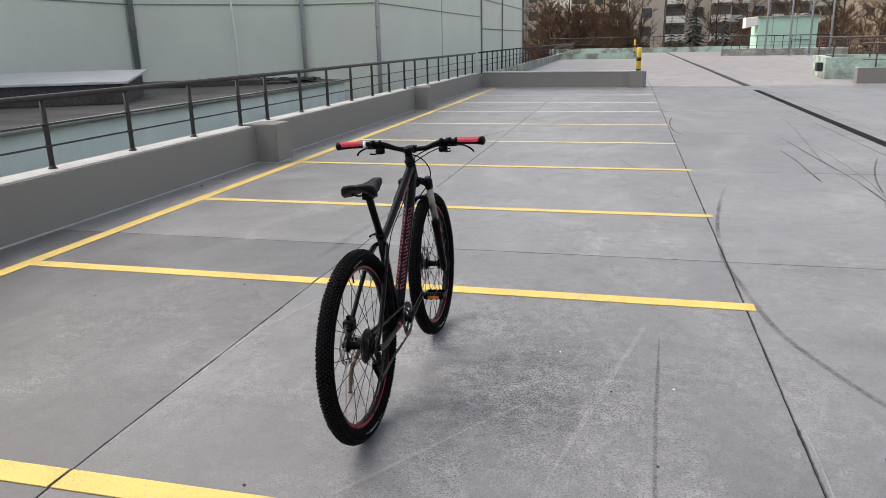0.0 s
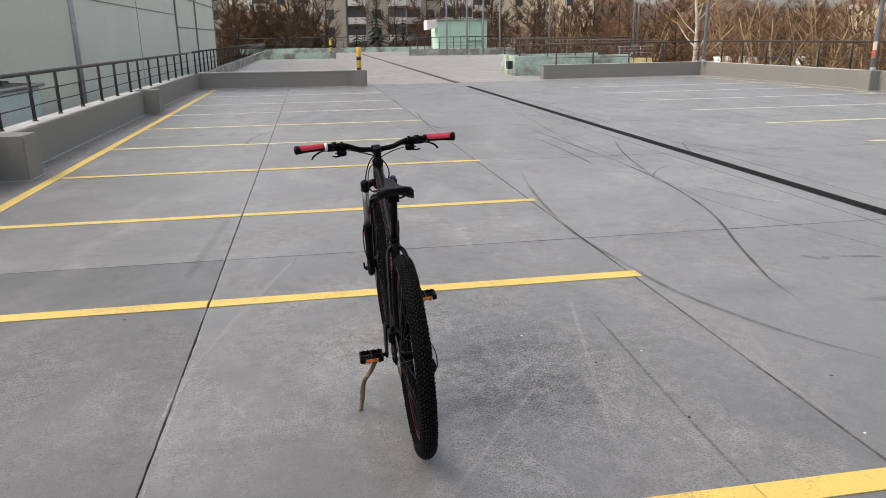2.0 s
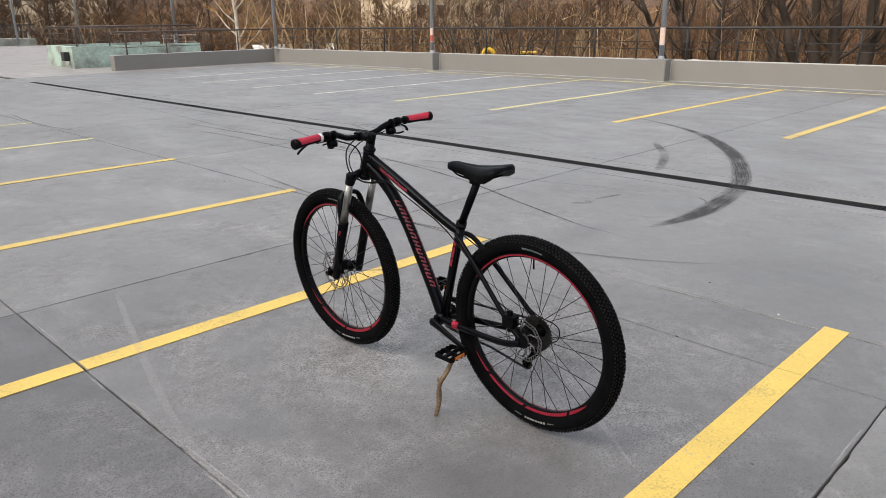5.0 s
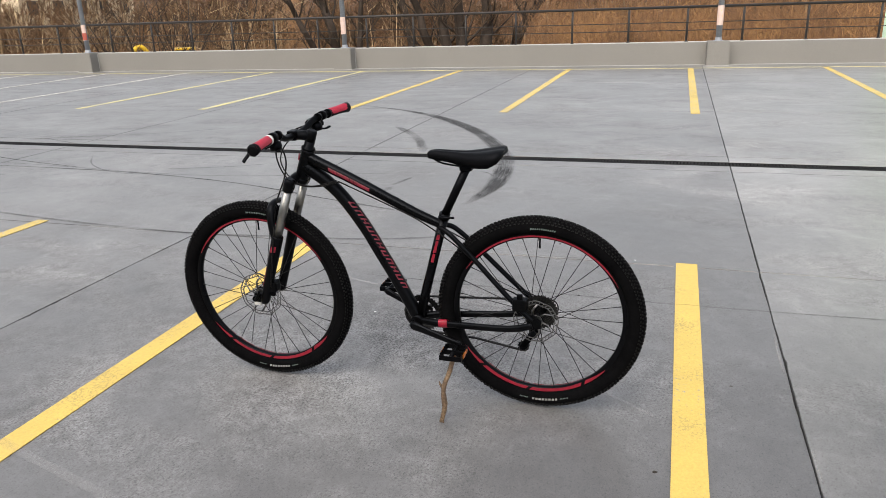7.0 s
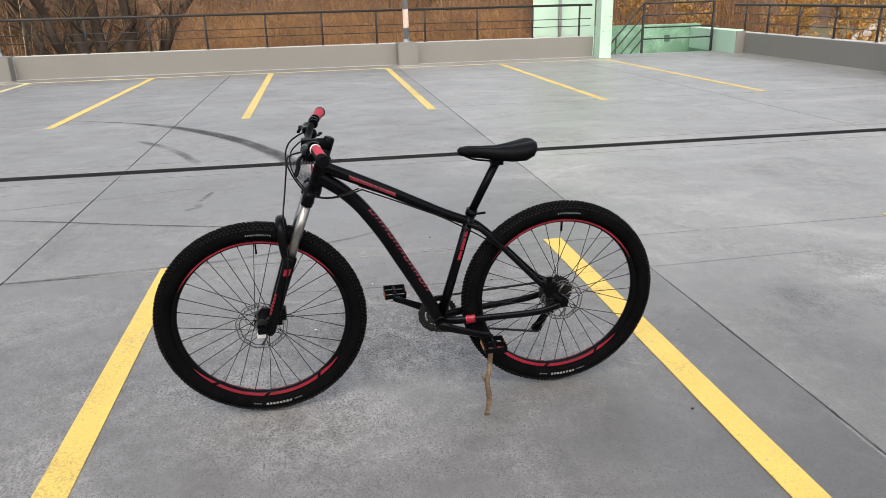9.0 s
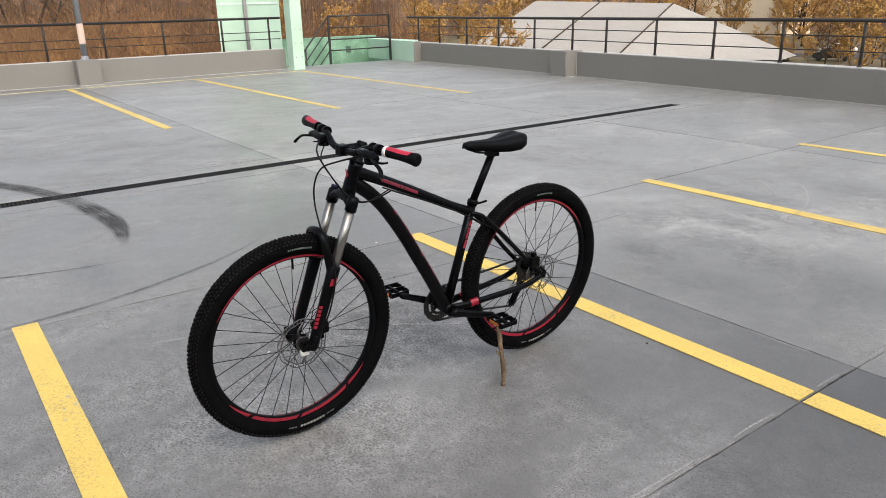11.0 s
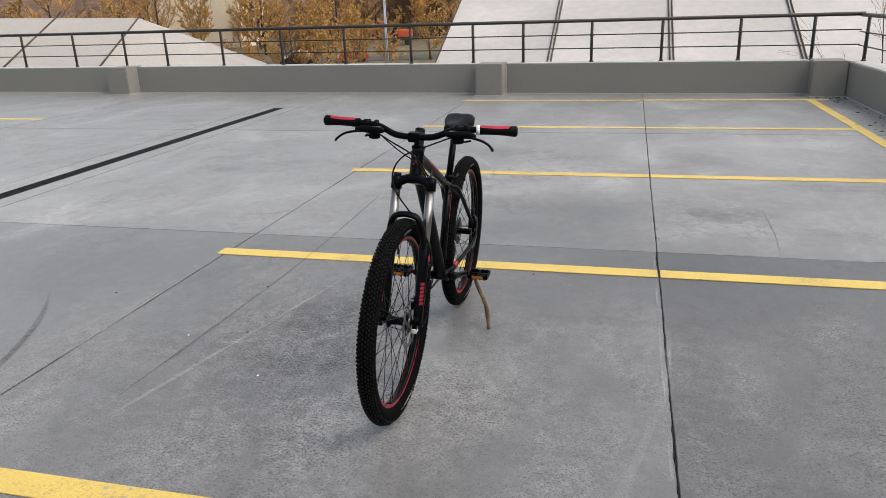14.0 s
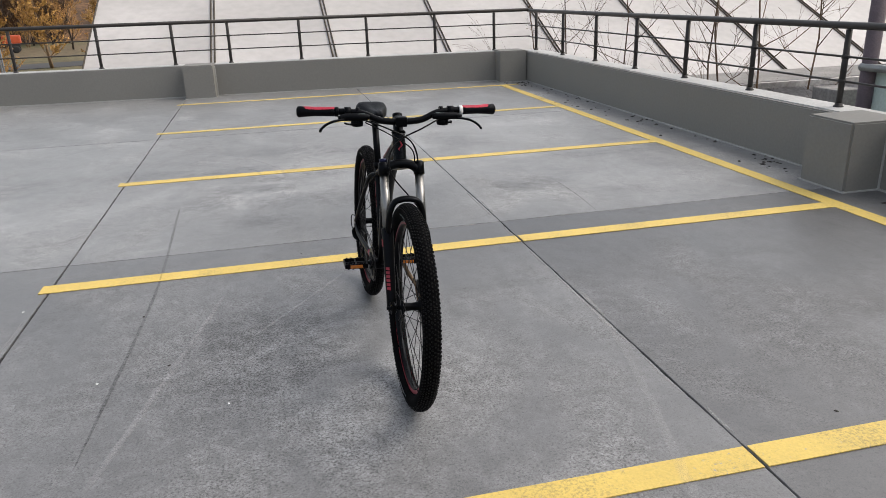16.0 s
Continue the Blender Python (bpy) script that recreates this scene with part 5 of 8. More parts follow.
# hoses and cables
for pts, r in (
    ([(-0.15, 0.905, 1.034), (-0.07, 0.955, 1.005), (0.02, 0.975, 0.965), (0.058, 0.985, 0.905), (0.045, 0.995, 0.84), (-0.01, 1.005, 0.77), (-0.055, 1.0, 0.71), (-0.090, 1.0, 0.62), (-0.092, 1.02, 0.52), (-0.075, 1.045, 0.43)], 0.003),
    ([(0.15, 0.905, 1.034), (0.07, 0.965, 1.012), (-0.02, 0.975, 0.965), (-0.058, 0.93, 0.885), (-0.048, 0.87, 0.845), (-0.034, 0.80, 0.842), (-0.024, 0.73, 0.858)], 0.003),
    ([(0.13, 0.90, 1.02), (0.05, 0.96, 0.985), (-0.03, 0.955, 0.93), (-0.050, 0.90, 0.862), (-0.040, 0.83, 0.842), (-0.022, 0.74, 0.862)], 0.0024),
    ([(-0.024, 0.73, 0.858), (-0.021, 0.55, 0.780), (-0.020, 0.42, 0.718), (-0.044, 0.26, 0.622), (-0.056, 0.15, 0.520), (-0.056, 0.07, 0.480), (-0.062, 0.050, 0.448)], 0.0026),
    ([(0.018, 0.74, 0.860), (0.019, 0.55, 0.779), (0.020, 0.42, 0.717), (0.052, 0.23, 0.60), (0.066, 0.06, 0.44), (0.080, -0.045, 0.400), (0.080, -0.05, 0.345), (0.072, -0.012, 0.325)], 0.0023),
):
    bm = bmesh.new()
    sweep(bm, curve(pts, 8), r, 8)
    part("cable", bm, CABLE, bike)

# the stick under the pedal that holds it up
bm = bmesh.new()
sweep(bm, curve([(-1.944, 0.862, -0.002), (-1.937, 0.850, 0.06), (-1.927, 0.855, 0.13), (-1.895, 0.838, 0.19), (-1.868, 0.826, 0.258)], 5), [0.0085] * 4 + [0.0105] * 5 + [0.009] * 5 + [0.0095] * 7, 8)
sweep(bm, [(-1.928, 0.855, 0.12), (-1.920, 0.870, 0.142), (-1.917, 0.874, 0.150)], [0.006, 0.004, 0.002], 6)
sweep(bm, [(-1.942, 0.860, 0.012), (-1.951, 0.852, -0.002)], [0.006, 0.003], 6)
for v in bm.verts:
    v.co += Vector((noise.noise(v.co * 60), noise.noise(v.co * 60 + Vector((9, 0, 0))), 0)) * 0.0022
single("stick", bm, BARK, "dry broken wooden stick wedged under the bicycle pedal", "stick")


# ---- marks and litter on the deck ----
def mark(points, width, mat, name, label, z=0.0035, taper=6.0):
    bm = bmesh.new()
    ribbon(bm, points, width, z, taper)
    return single(name, bm, mat, label, "mark", kind="structure")


SCRATCH = film_material("pale_dust_scratch", (0.60, 0.60, 0.61), 0.26, 40)
LINE_DRAWN = film_material("thin_dark_line", (0.05, 0.05, 0.052), 0.62, 60, 4)
mark([(6.4, 4.85), (5.9, 3.92), (5.26, 3.15), (4.35, 2.44), (3.44, 1.95), (2.7, 1.67), (2.05, 1.55), (1.56, 1.52), (1.16, 1.57), (0.98, 1.62)], 0.20, SKID_BROAD, "skid_mark", "broad curved black skid mark across the drain", taper=3.0)
mark([(4.5, 3.5), (3.91, 3.05), (3.4, 2.78), (2.85, 2.56)], 0.12, SKID_FAINT, "skid_mark", "short curved grey skid mark")
CHIPPED = film_material("chipped_joint_edge", (0.5, 0.5, 0.5), 0.7, 60)
SKID_GHOST = film_material("ghost_rubber_mark", (0.05, 0.05, 0.05), 0.22, 40)
TRACES = [
    # the line of a tyre, its width, how strong it is
    ([(0.28, 6.2), (0.14, 5.45), (0.03, 4.7), (-0.04, 4.04), (-0.08, 3.3), (-0.04, 2.72), (0.02, 2.12), (0.11, 1.74), (0.28, 1.3), (0.43, 1.03), (0.64, 0.74)], 0.042, SKID_FAINT),
    ([(1.51, 10.64), (1.52, 9.68), (1.55, 8.49), (1.58, 7.52), (1.61, 6.71), (1.60, 6.06), (1.58, 5.48), (1.50, 4.72), (1.36, 3.95), (1.20, 3.4), (1.0, 2.85), (0.82, 2.3), (0.72, 1.94), (0.68, 1.5)], 0.030, SKID),
    ([(1.78, 11.02), (1.77, 9.4), (1.78, 8.27), (1.76, 7.34), (1.72, 6.48), (1.63, 5.61), (1.57, 4.98), (1.55, 4.35), (1.62, 3.75), (1.73, 3.3), (1.88, 2.75), (1.98, 2.3), (2.06, 1.75)], 0.019, SKID_FAINT),
    ([(2.06, 13.23), (1.94, 11.42), (1.77, 9.72), (1.62, 8.32), (1.58, 7.6)], 0.022, SKID_FAINT),
    ([(1.25, 8.9), (1.28, 7.92), (1.26, 6.98), (1.25, 6.33)], 0.026, SKID),
    ([(2.33, 8.32), (2.02, 7.35), (1.8, 6.5), (1.66, 5.75)], 0.024, SKID),
    ([(2.32, 6.26), (1.9, 5.92), (1.67, 5.62), (1.54, 5.34), (1.5, 5.12), (1.55, 5.02)], 0.022, SKID_FAINT),
    ([(0.08, 13.28), (-0.02, 12.09), (-0.02, 10.98), (0.12, 10.2)], 0.03, SKID),
    ([(3.09, 7.83), (3.33, 7.2), (3.57, 6.55), (3.88, 6.02), (4.26, 5.5)], 0.03, SKID_FAINT),
    ([(3.14, 7.8), (2.8, 6.88)], 0.03, SKID_FAINT),
    ([(-3.11, 9.0), (-3.03, 10.05), (-2.79, 10.7)], 0.05, SKID_FAINT),
    ([(1.74, 4.9), (1.92, 4.34), (2.14, 3.92)], 0.022, SKID_FAINT),
    ([(-0.87, 7.76), (-0.74, 7.3), (-0.63, 7.09)], 0.02, SKID_FAINT),
    ([(1.25, 2.46), (1.34, 2.36), (1.42, 2.40)], 0.07, SKID_FAINT),
    ([(1.48, 2.38), (1.63, 2.35), (1.80, 2.31)], 0.05, SKID_FAINT),
    ([(2.12, 1.76), (2.05, 1.66), (1.96, 1.62)], 0.018, SKID),
]
for pts, wide, film in TRACES:
    mark(pts, wide, film, "skid_mark", "thin dark tyre trace curving over the concrete")
mark([(-2.85, 4.6), (-2.92, 3.5), (-2.95, 2.75)], 0.08, SKID_GHOST, "skid_mark", "faint broad grey trace over a yellow line")
mark([(-0.57, 1.8), (-0.60, 1.2), (-0.62, 0.8), (-0.64, 0.02), (-0.61, -1.1), (-0.60, -1.5)], 0.02, LINE_DRAWN, "crack", "thin dark hairline crack in the concrete")
mark([(-0.640, 0.05), (-0.638, 0.0), (-0.636, -0.06)], 0.012, LINE_DRAWN, "crack", "thin crack across the yellow line", 0.0055)
mark([(-3.5, -1.4), (-3.49, -0.87), (-3.45, -0.40)], 0.014, LINE_DRAWN, "crack", "short wavering hairline crack in the concrete")
for pts, w in (([(-1.12, 0.96), (-1.33, 0.68), (-1.59, 0.31), (-1.75, 0.08)], 0.030), ([(-0.62, 1.95), (-0.7, 1.66), (-0.88, 0.9), (-1.03, 0.24)], 0.036), ([(-2.2, 3.35), (-2.52, 2.2), (-2.7, 1.45), (-2.79, 0.7)], 0.045)):
    mark(pts, w, SCRATCH, "scratch", "pale dusty scratch on the concrete", 0.0052)
for pts in ([(-0.45, -3.5), (-0.75, -3.42), (-1.1, -3.05), (-1.35, -2.55), (-1.4, -2.2)], [(-0.5, -3.1), (-0.85, -2.95), (-1.12, -2.6), (-1.2, -2.3)]):
    mark(pts, 0.035, SCRATCH, "scratch", "pale curved scuff on the concrete", 0.0052)
# worn light patches of sealant beside the joints
for x, y0, y1 in ((-2.741, 0.2, 0.5), (-2.739, 0.6, 1.5), (-2.741, 2.5, 3.1), (-2.739, -1.2, -0.5), (-0.055, 0.4, 1.0), (-2.741, 1.6, 1.9), (-2.74, -0.3, -0.08), (-2.774, 0.9, 1.2), (-2.775, -0.9, -0.6), (-2.775, 2.0, 2.2)):
    mark([(x + 0.006, y0), (x + 0.012, (y0 + y1) / 2), (x + 0.007, y1)], 0.011, CHIPPED, "scratch", "pale chipped edge along a joint", 0.0012)
for x0, x1, y in ((-3.9, -3.5, -0.374), (-3.4, -3.1, -0.402), (-2.6, -2.2, -0.374), (-2.0, -1.8, -0.4), (-1.3, -0.9, -0.374)):
    mark([(x0, y), ((x0 + x1) / 2, y + 0.004), (x1, y)], 0.012, CHIPPED, "scratch", "pale chipped edge along a joint", 0.0016)
# debris: dead leaves and grit drifted along the west and south parapets, pebbles, paper scraps
LEAF = material("dead_leaf", (0.05, 0.042, 0.036), 0.9, vary=0.3, scale=30)
PEBBLE = material("pebble", (0.16, 0.155, 0.15), 0.9, vary=0.3, scale=30)
PAPER = material("white_scrap", (0.85, 0.85, 0.85), 0.6, vary=0.03)
lit = random.Random(5)


def litter(name, x, y, size, mat, label):
    bm = bmesh.new()
    n = 7
    top = bm.verts.new((0, 0, size * 0.35))
    ring = [bm.verts.new((size * lit.uniform(0.5, 1.1) * math.cos(6.283 * k / n), size * 0.7 * lit.uniform(0.5, 1.1) * math.sin(6.283 * k / n), lit.uniform(0.0, size * 0.2))) for k in range(n)]
    low = [bm.verts.new((v.co.x * 0.9, v.co.y * 0.9, 0)) for v in ring]
    for k in range(n):
        bm.faces.new((top, ring[k], ring[(k + 1) % n]))
        bm.faces.new((ring[k], low[k], low[(k + 1) % n], ring[(k + 1) % n]))
    bm.faces.new(low[::-1])
    ob = single(name, bm, mat, label, name, "litter on the deck")
    ob.location = (x, y, 0.0)
    ob.rotation_euler = (0, 0, lit.uniform(0, 6.28))
    return ob


for k in range(60):
    y = -8.0 + 8.6 * lit.random() ** 1.4
    litter("dead_leaf", W_WALL + 0.03 + abs(lit.gauss(0, 0.16)), y, lit.uniform(0.012, 0.034), LEAF, "small dark dead leaf by the parapet")
for k in range(16):
    litter("dead_leaf", W_WALL + 0.05 + abs(lit.gauss(0, 0.12)), lit.uniform(3, 20), lit.uniform(0.012, 0.03), LEAF, "small dark dead leaf by the parapet")
for cx, cy, n, spread in ((-5.42, -1.2, 14, 0.16), (-5.35, -7.7, 16, 0.25), (-5.4, -5.4, 10, 0.3), (-5.42, -3.4, 9, 0.25)):
    for k in range(n):
        litter("dead_leaf", max(W_WALL + 0.03, cx + lit.gauss(0, spread * 0.5)), max(-7.95, cy + lit.gauss(0, spread)), lit.uniform(0.012, 0.03), LEAF, "dark dead leaf in a drift by the parapet")
for k in range(22):
    litter("pebble", lit.uniform(-4.8, 2.2), lit.uniform(-6.5, 8.5), lit.uniform(0.005, 0.011), PEBBLE, "small grey pebble lying on the deck")
for x, y in ((-1.06, 1.49), (-0.53, 1.18), (-0.01, 0.28)):
    litter("scrap", x, y, 0.009, PAPER, "small white scrap on the deck")
for x, y in ((-0.80, 1.10), (-3.19, 2.17), (-4.03, 1.78), (-2.06, 0.10), (0.20, 0.75), (-0.62, 0.53), (-0.27, 5.45)):
    litter("pebble", x, y, 0.011, LEAF, "small dark bit of grit on the deck")


# ---- east side: lamp posts, mint column and stair ----
POLE = material("galvanised_pole", (0.33, 0.36, 0.40), 0.5, 0.5, vary=0.15, scale=6)
SIGN_PINK = material("sun_bleached_plate", (0.68, 0.52, 0.46), 0.5, vary=0.08, scale=8)
SIGN_YELLOW = material("warning_yellow", (0.80, 0.58, 0.05), 0.45, vary=0.08)
SIGN_RED = material("faded_red_plate", (0.45, 0.10, 0.07), 0.5, vary=0.1)
SIGN_BLACK = material("sign_black", (0.02, 0.02, 0.02), 0.5)


def lamp_post(at, height, r=0.06, sign=None):
    post = thing("lamp_post", "grey galvanised steel lamp post with a bleached warning plate" if sign == "pink" else "grey galvanised steel lamp post", "lamp post", at)
    bm = bmesh.new()
    sweep(bm, [(0, 0, 0), (0, 0, height * 0.5), (0, 0, height)], [r, r * 0.85, r * 0.6], 14)
    part("pole", bm, POLE, post)
    bm = bmesh.new()
    turned(bm, [(r * 1.7, 0), (r * 1.7, 0.015), (r * 1.15, 0.02), (r * 1.1, 0.08)], (0, 0, 0), 14, "Z")
    part("base_collar", bm, POLE, post)
    bm = bmesh.new()
    sweep(bm, curve([(0, 0, height - 0.1), (-0.15, 0, height + 0.15), (-0.9, 0, height + 0.22)], 4), r * 0.5, 8)
    box(bm, (-1.35, -0.13, height + 0.17), (-0.85, 0.13, height + 0.27), 0.03)
    part("lamp_head", bm, POLE, post)
    if sign:
        bm = bmesh.new()
        rows = [[bm.verts.new((-(r + 0.006) * math.cos(w), (r + 0.006) * math.sin(w), z)) for w in [radians(-75 + 15 * k) for k in range(11)]] for z in (0.33, 0.36, 0.70, 0.73)]
        for a, b in zip(rows, rows[1:]):
            for k in range(10):
                bm.faces.new((a[k], a[k + 1], b[k + 1], b[k]))
        plate = part("plate", bm, SIGN_PINK, post, "bleached plate wrapped round the pole")
        if sign == "pink":
            bm = bmesh.new()
            bm.faces.new([bm.verts.new((-(r + 0.009) * math.cos(y / r), (r + 0.009) * math.sin(y / r), z)) for y, z in ((-0.045, 0.56), (0.045, 0.56), (0, 0.64))])
            part("warning_triangle", bm, SIGN_YELLOW, plate, "yellow warning triangle")
            bm = bmesh.new()
            for z in (0.49, 0.52):
                bm.faces.new([bm.verts.new((-(r + 0.009) * math.cos(y / r), (r + 0.009) * math.sin(y / r), zz)) for y, zz in ((-0.04, z), (0.04, z), (0.04, z + 0.018), (-0.04, z + 0.018))])
            part("plate_print", bm, SIGN_YELLOW, plate)
        else:
            bm = bmesh.new()
            rows = [[bm.verts.new((-(r + 0.009) * math.cos(w), (r + 0.009) * math.sin(w), z)) for w in [radians(-75 + 30 * k) for k in range(6)]] for z in (0.34, 0.52)]
            for k in range(5):
                bm.faces.new((rows[0][k], rows[0][k + 1], rows[1][k + 1], rows[1][k]))
            part("plate_print", bm, SIGN_RED, plate, "faded red lower half")
    return post


for s, sign in ((0.25, None), (8.3, "red"), (15.8, "pink"), (24.45, "pink")):
    lamp_post((*along(E_N, E_S, s, -0.06), WALL_H + 0.024), 7.0, 0.062, sign)
for x, y in ((10.6, 58.2), (11.9, 57.9), (13.2, 57.6), (17.0, 56.5), (22.5, 52.8), (26.6, 61.0), (9.0, 58.5)):
    lamp_post((x, y, 0.0), 9.0, 0.08)

bm = bmesh.new()
box(bm, (13.02, -5.64, -0.02), (13.36, -5.345, 5.0), 0.012)
column = single("column", bm, MINT, "square mint-green painted concrete column at the stair", "column", kind="structure")
bm = bmesh.new()
box(bm, (13.008, -5.652, -0.01), (13.372, -5.333, 0.025), 0.006)
part("column_foot", bm, MINT, column)
for z in (0.95, 0.62, 0.30):
    for y in (-5.58, -5.42):
        bm = bmesh.new()
        turned(bm, [(0.010, 13.008), (0.010, 13.022)], (0, y, z), 8)
        part("bolt", bm, RAIL_DARK, column, "dark bolt head")
PIPE_PALE = material("painted_pipe", (0.42, 0.40, 0.41), 0.5, vary=0.1, scale=6)
tower = thing("stair_tower", "mint-green rendered stair tower behind the railing", "tower", (0, 0, 0), kind="structure")
bm = bmesh.new()
prism(bm, [(14.5, -5.75), (17.5, -5.75), (17.5, -5.35), (14.5, -4.1)], GROUND, 6.0)
part("wall", bm, MINT, tower)
bm = bmesh.new()
sweep(bm, [(14.44, -4.8, -1.0), (14.44, -4.8, 6.0)], 0.045, 10)
part("downpipe", bm, PIPE_PALE, tower, "pale grey downpipe")
bm = bmesh.new()
box(bm, (14.485, -5.7, 1.55), (14.5, -4.15, 1.6))
part("wall_seam", bm, TEAL, tower)
BOX_GREEN = material("dark_green_box", (0.07, 0.13, 0.09), 0.6, vary=0.2, scale=8)
# stained walls round the stair head, with its black railing
bm = bmesh.new()
box(bm, (15.6, -9.3, GROUND), (15.85, -5.3, 0.62), 0.012)
stair_wall = single("wall_stair_east", bm, STAIN_GREEN, "low stained green wall round the stair head", "wall", kind="structure")
bm = bmesh.new()
box(bm, (15.588, -8.4, 0.16), (15.6, -8.24, 0.34), 0.004)
part("meter_box", bm, BOX_GREEN, stair_wall, "small black box on the wall")
bm = bmesh.new()
prism(bm, [(12.82, -8.76), (15.6, -9.0), (15.6, -9.3), (13.42, -9.35), (13.42, -9.04), (12.87, -9.02)], -0.02, 0.53)
wall = single("wall_stair_south", bm, MINT, "low mint-green end of the south parapet with stained foot", "wall", kind="structure")
bm = bmesh.new()
prism(bm, [(12.80, -8.78), (12.82, -8.76), (12.87, -9.02), (12.85, -9.03)], -0.015, 0.525)
part("end_face", bm, PARAPET, wall, "grey rendered end face")
bm = bmesh.new()
prism(bm, [(14.1, -8.88), (15.6, -9.01), (15.6, -9.28), (14.1, -9.28)], GROUND, -0.021)
single("wall_stairwell", bm, STAIN_GREEN, "stained green wall of the stairwell", "wall", kind="structure")
bm = bmesh.new()
box(bm, (13.95, -8.85, -1.6), (15.6, -6.9, -1.45))
for k in range(12):
    box(bm, (13.97, -6.9 + k * 0.28, -1.62 - (k + 1) * 0.18), (15.58, -6.62 + k * 0.28, -1.45 - (k + 1) * 0.18))
single("stair", bm, PARAPET, "concrete stair going down from the deck", "stair", kind="structure")
rail = thing("stair_railing", "black steel stair railing with four bars", "railing", (0, 0, 0))
CORNER_A, CORNER_B = (13.86, -6.80), (14.05, -8.80)
for x, y in (CORNER_A, CORNER_B):
    bm = bmesh.new()
    box(bm, (x - 0.025, y - 0.025, -0.03), (x + 0.025, y + 0.025, 1.235), 0.004)
    part("post", bm, RAIL_DARK, rail)
for z in (1.22, 0.93, 0.63, 0.35):
    r = 0.022 if z > 1 else 0.017
    bm = bmesh.new()
    sweep(bm, [(*CORNER_A, z), (*CORNER_B, z)], r, 8)
    part("bar", bm, RAIL_DARK, rail)
    bm = bmesh.new()
    sweep(bm, [(*CORNER_A, z), (13.88, -5.4, z - 1.60)], r, 8)
    part("bar", bm, RAIL_DARK, rail)
for y in (-6.1, -5.45):
    bm = bmesh.new()
    sweep(bm, [(13.87, y, -0.9 - (y + 6.8) * 1.14), (13.87, y, 1.22 - (y + 6.8) * 1.14)], 0.02, 8)
    part("post", bm, RAIL_DARK, rail)

# ---- west side: the neighbouring hall ----
ROOF_DARK = material("bitumen_roof", (0.034, 0.033, 0.033), 0.75, vary=0.35, scale=1.2, fine=20, second=(0.06, 0.058, 0.056))
ZINC = material("zinc_flashing", (0.36, 0.38, 0.38), 0.45, 0.4, vary=0.2, scale=2)
ZINC_PALE = material("pale_sheet_metal", (0.52, 0.52, 0.55), 0.5, 0.1, vary=0.15, scale=2)
CABLE_WHITE = material("white_cable", (0.80, 0.80, 0.78), 0.5, vary=0.05)
SEAM_GREEN = material("green_wall_seam", (0.46, 0.50, 0.45), 0.8, vary=0.1)
PIPE_GREY = material("downpipe_grey", (0.22, 0.24, 0.23), 0.5, 0.2, vary=0.15)
MAUVE = material("mauve_post", (0.10, 0.075, 0.09), 0.6, vary=0.2)
hall = thing("hall_building", "large faded green hall beside the deck with a low dark roof", "building")
LOW = [(-14.9, -3.6), (-8.5, -3.6), (-9.2, 8.0), (-9.2, 19.4), (-10.95, 20.45), (-14.85, 17.2)]
bm = bmesh.new()
prism(bm, LOW, GROUND, 0.40)
part("low_wall", bm, TEAL, hall, "pale teal lower wall")
bm = bmesh.new()
prism(bm, [(x + (0.1 if x > -10 else 0), y) for x, y in LOW], 0.401, 0.46)
part("low_roof", bm, ROOF_DARK, hall, "dark bitumen flat roof")
for a, b in ((LOW[1], LOW[2]), (LOW[2], LOW[3])):
    bm = bmesh.new()
    sweep(bm, [(a[0] + 0.12, a[1], 0.44), (b[0] + 0.12, b[1], 0.44)], 0.05, 6)
    part("roof_edge", bm, ZINC, hall)
FACETS = [(-15.2, -3.6), (-14.86, 17.2), (-11.0, 20.6), (-8.5, 20.75), (-8.5, 53.2)]
bm = bmesh.new()
prism(bm, [(-28, -3.6)] + FACETS + [(-28, 53.2)], GROUND, 7.4)
part("high_wall", bm, GREEN_WALL, hall, "tall faded green rendered wall")
for y, w in ((29.0, 0.004), (37.6, 0.08), (44.3, 0.08), (53.2, 0.05)):
    bm = bmesh.new()
    box(bm, (-8.495, y - w, GROUND), (-8.47 + w * 0.6, y + w, 7.4))
    part("wall_seam", bm, PIPE_GREY if w > 0.02 else SEAM_GREEN, hall)
for (x0, y0), (x1, y1) in zip(FACETS, FACETS[1:4] + [(-8.5, 37.6)]):
    for z, keep in ((2.70, True), (5.3, True)):
        if keep:
            bm = bmesh.new()
            prism(bm, stretch((x0, y0), (x1, y1), -0.02, 0.012), z, z + 0.035)
            part("wall_seam", bm, PIPE_GREY, hall)
for z in (2.1, 3.6):
    bm = bmesh.new()
    box(bm, (-8.495, 37.7, z), (-8.475, 53.2, z + 0.06))
    part("wall_seam", bm, PIPE_GREY, hall)
for x, y, z0, r, mat in ((-14.74, 17.2, 0.46, 0.085, PIPE_GREY), (-10.92, 20.46, 0.46, 0.065, ZINC_PALE), (-8.42, 20.5, -4.0, 0.07, ZINC)):
    bm = bmesh.new()
    sweep(bm, [(x, y, z0), (x, y, 7.4)], r, 10)
    for z in (2.0, 5.0):
        turned(bm, [(r * 1.18, z), (r * 1.18, z + 0.05)], (x, y, 0), 10, "Z")
    part("downpipe", bm, mat, hall)
bm = bmesh.new()
sweep(bm, curve([(-12.75, 18.9, 7.4), (-12.6, 18.95, 4.0), (-12.48, 19.0, 1.2), (-12.5, 19.0, 0.56), (-11.9, 18.75, 0.50), (-10.6, 18.4, 0.49)], 6), 0.034, 6)
part("cable", bm, CABLE_WHITE, hall, "white cable hanging down the wall")
